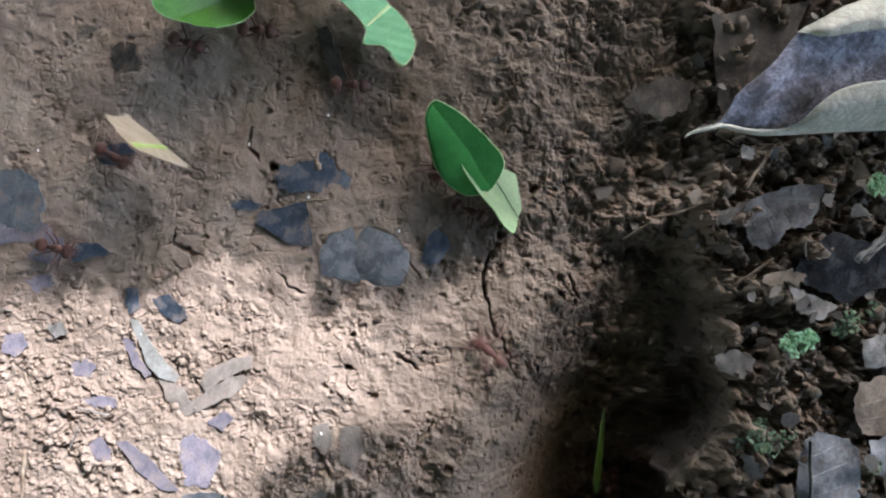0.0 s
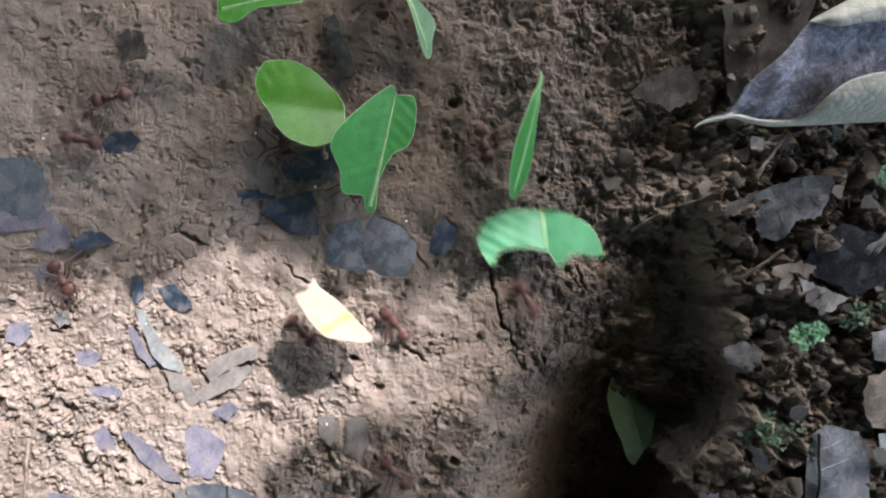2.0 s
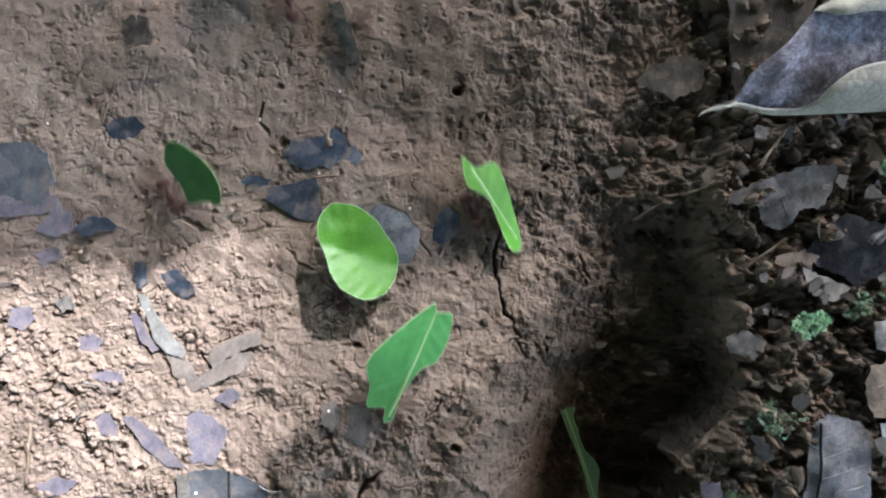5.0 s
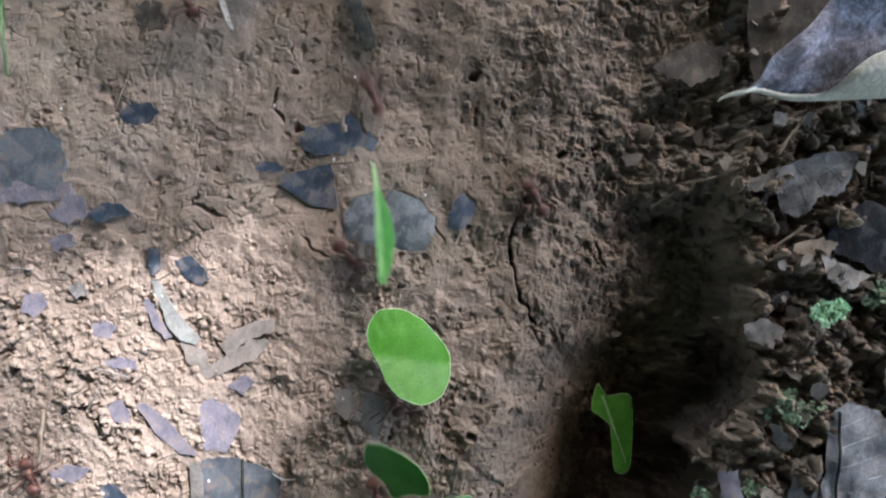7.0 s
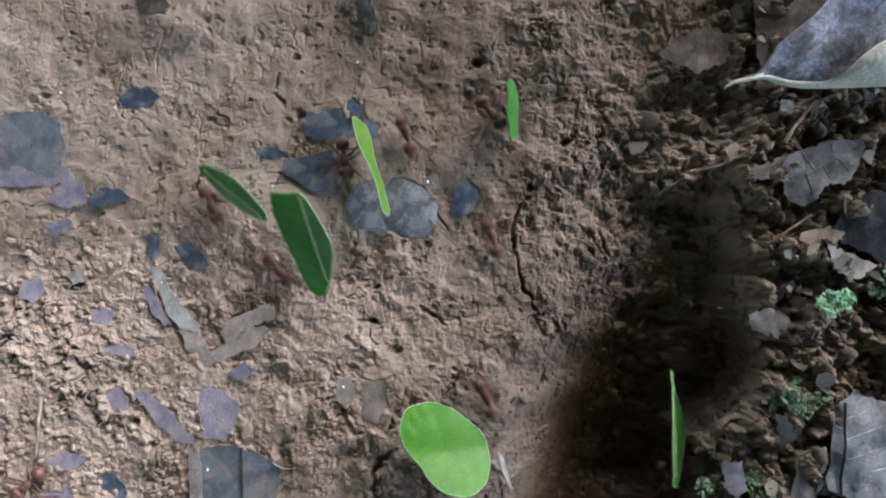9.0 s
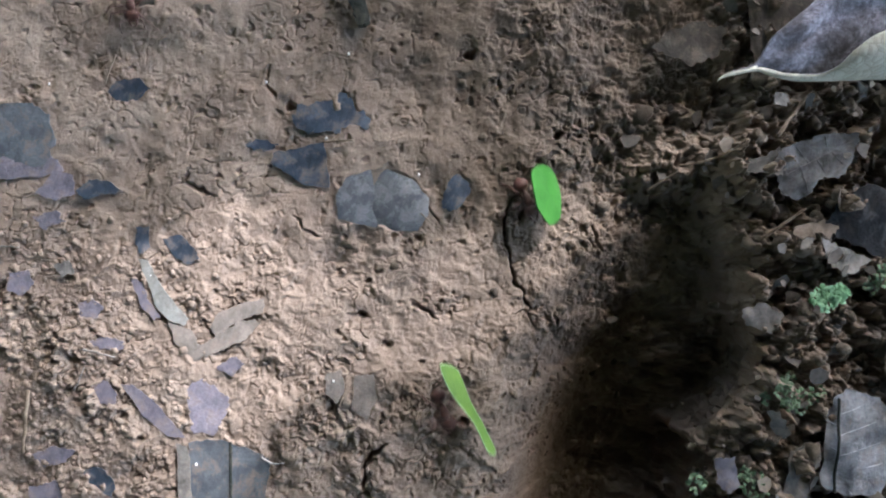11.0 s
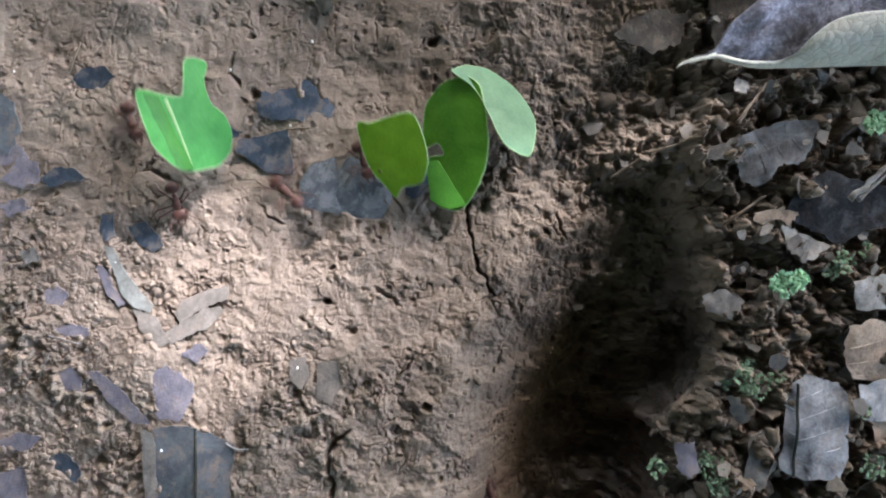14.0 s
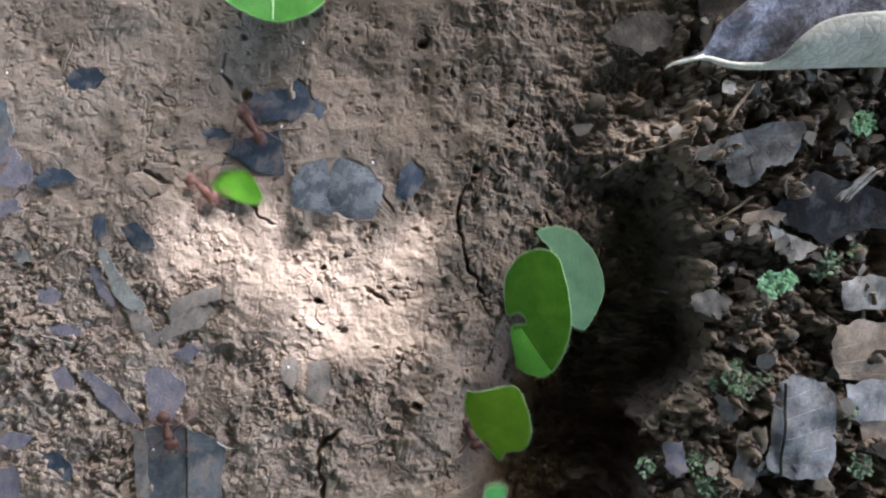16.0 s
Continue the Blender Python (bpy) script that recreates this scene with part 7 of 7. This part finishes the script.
def fragment(label, material, outline, rib, seed, fold=None):
    """A cut piece of leaf, a little cupped, with a raised rib; x runs along its tilting axis."""
    top = new("leaf_fragment")
    rng = random.Random(seed)
    n = len(outline)
    pts = []
    for k in range(n):
        p0, p1, p2, p3 = (Vector(outline[(k + j) % n]) for j in (-1, 0, 1, 2))
        for s in range(5):
            t = s / 5
            c = 0.5 * ((2 * p1) + (p2 - p0) * t + (2 * p0 - 5 * p1 + 4 * p2 - p3) * t * t + (3 * p1 - p0 - 3 * p2 + p3) * t ** 3)
            c = p1.lerp(p2, t).lerp(c, 0.75)
            pts.append(c + Vector((rng.uniform(-0.06, 0.06), rng.uniform(-0.06, 0.06))))
    size = max(p.length for p in pts)

    def lift(x, y):
        z = -0.035 * (x * x + y * y) / max(size, 1) * rng_bend + 0.12 * noise.noise((x * 0.35, y * 0.35, seed))
        if rib:
            a, b = Vector(rib[0]), Vector(rib[1])
            d = (b - a).normalized()
            off = (x - a.x) * d.y - (y - a.y) * d.x
            along = (x - a.x) * d.x + (y - a.y) * d.y
            z += (0.13 if crease else 0.10) * abs(off) + 0.05 * math.sin((along + abs(off) * 0.6) * 2.6) * min(1, abs(off))
        return z

    crease = bool(rib) and len(rib) == 3
    rng_bend = rng.uniform(0.6, 1.6)
    bm = bmesh.new()
    f = bm.faces.new([bm.verts.new((p.x, p.y, 0)) for p in pts])
    bmesh.ops.triangulate(bm, faces=bm.faces[:])
    for _ in range(3):
        long = [e for e in bm.edges if e.calc_length() > 1.1]
        if long:
            bmesh.ops.subdivide_edges(bm, edges=long, cuts=1)
            bmesh.ops.triangulate(bm, faces=bm.faces[:])
    for v in bm.verts:
        v.co.z = lift(v.co.x, v.co.y)
    geo = bmesh.ops.extrude_face_region(bm, geom=bm.faces[:])
    for e in geo["geom"]:
        if isinstance(e, bmesh.types.BMVert):
            e.co.z += 0.18
    bmesh.ops.recalc_face_normals(bm, faces=bm.faces[:])
    bmesh.ops.scale(bm, vec=(0.001, 0.001, 0.001), verts=bm.verts[:])
    crisp(bm)
    me = bpy.data.meshes.new("blade")
    bm.to_mesh(me)
    bm.free()
    me.polygons.foreach_set("use_smooth", [True] * len(me.polygons))
    me.materials.append(material)
    part("blade", me, top)
    if material is not M_LEAF_CREAM and size > 6:
        # the bitten margin shows as a thin pale line
        vs, fs, m = [], [], len(pts)
        for k, p in enumerate(pts):
            d = (pts[(k + 1) % m] - pts[k - 1]).normalized()
            for ox, oz in ((0.13, 0.0), (0.0, 0.13), (-0.13, 0.0), (0.0, -0.13)):
                vs.append(((p.x + d.y * ox) / 1000, (p.y - d.x * ox) / 1000, (lift(p.x, p.y) + 0.1 + oz) / 1000))
        for k in range(m):
            for j in range(4):
                fs.append((k * 4 + j, k * 4 + (j + 1) % 4, (k + 1) % m * 4 + (j + 1) % 4, (k + 1) % m * 4 + j))
        part("cut_edge", mesh_from("cut_edge", vs, fs, M_RIB), top, "thin pale bitten edge")
    if fold:
        # a lobe bent over the blade: it rises away from its seam, the line from its last point to its first
        fold_material, slant, ring = fold
        p, q = Vector(ring[0]), Vector(ring[-1])
        along = (q - p).normalized()
        mid = sum((Vector(r) for r in ring), Vector((0, 0))) / len(ring)
        side = 1 if (mid.x - p.x) * along.y - (mid.y - p.y) * along.x > 0 else -1
        bm = bmesh.new()
        n = len(ring)
        edge = []
        for k in range(n):
            a, b = Vector(ring[k]), Vector(ring[(k + 1) % n])
            edge += [a.lerp(b, t / 4) + Vector((rng.uniform(-0.07, 0.07), rng.uniform(-0.07, 0.07))) for t in range(4)]
        bm.faces.new([bm.verts.new((c.x, c.y, 0)) for c in edge])
        bmesh.ops.triangulate(bm, faces=bm.faces[:])
        for _ in range(2):
            long = [e for e in bm.edges if e.calc_length() > 1.2]
            if long:
                bmesh.ops.subdivide_edges(bm, edges=long, cuts=1)
                bmesh.ops.triangulate(bm, faces=bm.faces[:])
        for v in bm.verts:
            off = max(0.0, side * ((v.co.x - p.x) * along.y - (v.co.y - p.y) * along.x))
            v.co.z = lift(v.co.x, v.co.y) + 0.3 + slant * off - 0.04 * off * off
        geo = bmesh.ops.extrude_face_region(bm, geom=bm.faces[:])
        for e in geo["geom"]:
            if isinstance(e, bmesh.types.BMVert):
                e.co.z += 0.16
        bmesh.ops.recalc_face_normals(bm, faces=bm.faces[:])
        bmesh.ops.scale(bm, vec=(0.001, 0.001, 0.001), verts=bm.verts[:])
        crisp(bm)
        me = bpy.data.meshes.new("folded_lobe")
        bm.to_mesh(me)
        bm.free()
        me.polygons.foreach_set("use_smooth", [True] * len(me.polygons))
        me.materials.append(fold_material)
        part("folded_lobe", me, top, "lobe folded over the blade")
    if rib and not crease:
        cream = material is M_LEAF_CREAM
        a, b = Vector(rib[0]), Vector(rib[1])
        side = Vector((-(b - a).y, (b - a).x)).normalized()
        vs, fs, m = [], [], 12
        w0 = 0.75 if cream else 0.42
        for k in range(m + 1):
            t = 0.03 + 0.94 * k / m
            c = a.lerp(b, t)
            w = w0 * (1 - (0.2 if cream else 0.6) * t)
            for s, h in ((-1, 0.18), (-0.5, 0.34), (0.5, 0.34), (1, 0.18)):
                q = c + side * s * w
                vs.append((q.x / 1000, q.y / 1000, (lift(q.x, q.y) + h) / 1000))
        for k in range(m):
            for s in range(3):
                i = k * 4 + s
                fs.append((i, i + 1, i + 5, i + 4))
        part("midrib", mesh_from("midrib", vs, fs, M_RIB_GREEN if cream else M_RIB), top, "green stripe" if cream else "pale raised midrib")
    return tagged(top, label, "leaf fragment", "leaf fragments carried by ants")


# ---- leafcutter ants ----
def ant_mat():
    m, nt, b = nodes_of("ant_shell", 0.5, 0.35)
    a = noise_node(nt, 900, 4, 0.6)
    nt.links.new(ramp(nt, a.outputs[0], [(0.3, (0.048, 0.02, 0.015)), (0.7, (0.105, 0.043, 0.031))]), b.inputs["Base Color"])
    return m


M_ANT = ant_mat()


def blob(rings, n=12):
    """A round body along x: rings of (x, z, half width, half height) in millimetres, joined to one shape."""
    vs, fs = [], []
    for x, z, w, h in rings:
        for j in range(n):
            a = j * math.tau / n
            vs.append((x / 1000, w * math.cos(a) / 1000, (z + h * math.sin(a)) / 1000))
    for k in range(len(rings) - 1):
        for j in range(n):
            fs.append((k * n + j, k * n + (j + 1) % n, (k + 1) * n + (j + 1) % n, (k + 1) * n + j))
    fs += [tuple(range(n - 1, -1, -1)), tuple(range((len(rings) - 1) * n, len(rings) * n))]
    return vs, fs


def tube(path, r0, r1, n=6):
    vs, fs = [], []
    for k, p in enumerate(path):
        p = Vector(p)
        d = (Vector(path[min(k + 1, len(path) - 1)]) - Vector(path[max(k - 1, 0)])).normalized()
        s = d.cross(Vector((0.13, 0.2, 1))).normalized()
        u = s.cross(d)
        r = r0 + (r1 - r0) * k / (len(path) - 1)
        for j in range(n):
            a = j * math.tau / n
            vs.append(tuple((p + (s * math.cos(a) + u * math.sin(a)) * r) / 1000))
    for k in range(len(path) - 1):
        for j in range(n):
            fs.append((k * n + j, k * n + (j + 1) % n, (k + 1) * n + (j + 1) % n, (k + 1) * n + j))
    fs += [tuple(range(n - 1, -1, -1)), tuple(range((len(path) - 1) * n, len(path) * n))]
    return vs, fs


LEG_AT = [(0.9, 0.5, 2.0, 35), (0.2, 0.55, 1.9, -5), (-0.5, 0.5, 1.9, -42)]


def build_ant():
    top = new("leafcutter_ant")
    part("thorax", mesh_from("thorax", *blob([(-1.7, 2.0, 0.2, 0.2), (-1.4, 2.15, 0.42, 0.4), (-1.15, 2.05, 0.3, 0.28), (-0.7, 2.2, 0.62, 0.6), (-0.3, 2.45, 0.7, 0.62), (0.0, 2.4, 0.72, 0.62), (0.35, 2.6, 0.84, 0.7), (0.7, 2.55, 0.86, 0.68), (1.15, 2.45, 0.6, 0.5), (1.4, 2.4, 0.28, 0.24)]), M_ANT), top)
    part("gaster", mesh_from("gaster", *blob([(-1.65, 2.0, 0.2, 0.2), (-1.85, 2.05, 0.8, 0.65), (-2.3, 2.1, 1.25, 1.0), (-2.9, 2.05, 1.38, 1.1), (-3.5, 1.95, 1.08, 0.88), (-3.95, 1.85, 0.4, 0.35), (-4.1, 1.8, 0.08, 0.08)], 14), M_ANT), top)
    head = part("head", mesh_from("head", *blob([(1.35, 2.4, 0.15, 0.15), (1.55, 2.45, 1.0, 0.6), (2.0, 2.45, 1.42, 0.8), (2.6, 2.35, 1.34, 0.75), (3.1, 2.2, 0.95, 0.55), (3.35, 2.1, 0.4, 0.3)], 14), M_ANT), top)
    for s in (-1, 1):
        part("mandible", mesh_from("mandible", *tube([(3.1, s * 0.6, 2.1), (3.6, s * 0.65, 2.0), (4.0, s * 0.35, 1.95), (4.15, s * 0.08, 1.95)], 0.24, 0.06), M_ANT), head)
        part("antenna", mesh_from("antenna", *tube([(3.0, s * 0.5, 2.6), (3.4, s * 1.5, 3.1), (3.6, s * 2.0, 3.2), (4.6, s * 2.2, 2.6), (5.2, s * 2.1, 2.0)], 0.10, 0.09), M_ANT), head)
    for s in (-1, 1):
        for x, y, z, yaw in LEG_AT:
            a = radians(yaw)
            out = Vector((math.sin(a), s * math.cos(a), 0))
            leg = [(0, 0, 0), out * 0.6 + Vector((0, 0, -0.1)), out * 2.6 + Vector((0, 0, 1.3)), out * 2.9 + Vector((0, 0, 1.25)), out * 4.3 + Vector((0, 0, -0.9)), out * 5.1 + Vector((0, 0, -z))]
            ob = part("leg", mesh_from("leg", *tube([tuple(p) for p in leg], 0.21, 0.09), M_ANT), top)
            ob.location = (x / 1000, s * y / 1000, z / 1000)
    return tagged(top, "red-brown leafcutter ant with long spidery legs", "ant", "ants on the trail")


ant_model = build_ant()
ANT_OBJECTS = [ant_model] + [copy_thing(ant_model, pose(0, 0, 0)) for _ in ANTS[1:]]
for ob, (carrying, rows) in zip(ANT_OBJECTS, ANTS):
    tagged(ob, "red-brown leafcutter ant hauling a cut leaf fragment" if carrying else "red-brown leafcutter ant walking the trail with nothing to carry")
FRAGMENT_OBJECTS = [fragment(label, material, outline, rib, 300 + k, fold) for k, (label, material, outline, rib, rows, fold) in enumerate(FRAGMENTS)]


def gait(rows, side, which):
    """Swing of one leg while its ant walks: alternate tripods, three steps a second and more."""
    out, rest = [], None
    x, y, z, _ = LEG_AT[which]
    for k in range(161):
        t = k / 10
        speed = 0.0
        for (t0, x0, y0, *_a), (t1, x1, y1, *_b) in zip(rows, rows[1:]):
            if t0 <= t <= t1 and t1 > t0:
                speed = math.hypot(x1 - x0, y1 - y0) / (t1 - t0)
        beat = (k + which + (side > 0)) % 2
        swing = 0.0 if speed < 1 else (16 if beat else -16)
        lift_leg = 0.0 if speed < 1 else (7 if beat else 0)
        out.append((t, swing * side, lift_leg * side))
    slim = [r for i, r in enumerate(out) if i in (0, 160) or not (out[i - 1][1:] == r[1:] == out[i + 1][1:])]
    return [(t, pose(x / 1000, side * y / 1000, z / 1000, lift, 0, -swing)) for t, swing, lift in slim]


# how far each branch's shadow lies from its place over the gap, in metres along x and y
SWAY = [(0.0, 0.19, 0.03), (4.2, 0.18, 0.03), (6.4, 0.08, 0.01), (7.0, 0.086, 0.005), (7.5, 0.112, 0.0), (8.0, 0.088, 0.0), (8.6, 0.074, 0.0), (9.3, 0.058, 0.0), (10.2, 0.0, 0.0), (11.0, -0.10, 0.0), (11.5, -0.105, 0.0),
        (12.0, -0.062, 0.0), (12.4, -0.028, 0.0), (12.8, 0.0, 0.0), (13.2, -0.035, 0.0), (13.6, -0.085, -0.01), (14.0, -0.105, -0.03), (14.7, -0.18, -0.05), (16.0, -0.20, -0.06)]
DENSE = [(0.0, -0.12, -0.06), (10.6, -0.12, -0.06), (11.4, -0.10, -0.05), (12.0, -0.035, -0.02), (13.2, -0.036, -0.02), (14.3, -0.018, -0.011), (14.7, -0.017, -0.011), (15.1, -0.02, -0.012), (15.5, -0.006, -0.004), (16.0, 0.0, 0.0)]


def motions():
    for ob, (label, material, outline, rib, rows, fold) in zip(FRAGMENT_OBJECTS, FRAGMENTS):
        walk(ob, [(t, pose(x / 1000, y / 1000, z / 1000, 0, 0, phi) @ pose(0, 0, 0, tau, 0, 0)) for t, x, y, z, phi, tau in rows])
    for ob, (carrying, rows) in zip(ANT_OBJECTS, ANTS):
        walk(ob, [(t, pose(x / 1000, y / 1000, z / 1000, 0, 0, head)) for t, x, y, z, head in rows])
        legs = [c for c in ob.children if c.name.startswith("leg")]
        for c in legs:
            side = 1 if c.location.y > 0 else -1
            which = min(range(3), key=lambda i: abs(LEG_AT[i][0] / 1000 - c.location.x))
            walk(c, gait(rows, side, which))
    walk(sway, [(t, pose(1.5 + x, 2.2 + y, 2.3)) for t, x, y in SWAY])
    walk(thin, [(t, pose(1.5 + x, 2.2 + y, 2.3)) for t, x, y in ((0.0, 0.105, 0.0), (4.2, 0.11, 0.0), (5.3, 0.03, 0.0), (6.3, -0.12, 0.0), (7.2, -0.11, 0.0), (8.0, -0.088, 0.0), (9.2, -0.08, 0.0), (11.3, 0.072, 0.0), (12.0, 0.06, 0.0), (12.8, 0.02, 0.0), (13.6, 0.0, 0.0), (14.3, 0.0, 0.0), (15.1, -0.05, 0.0), (16.0, -0.11, -0.02))])
    walk(side_twig, [(t, pose(0.5 + x, 0.7 + y, 0.55)) for t, x, y in ((0.0, 0.09, 0.02), (14.0, 0.09, 0.02), (15.0, 0.004, 0.0), (16.0, -0.004, 0.0))])
    walk(dense, [(t, pose(x, y, 0.6)) for t, x, y in DENSE])


motions()
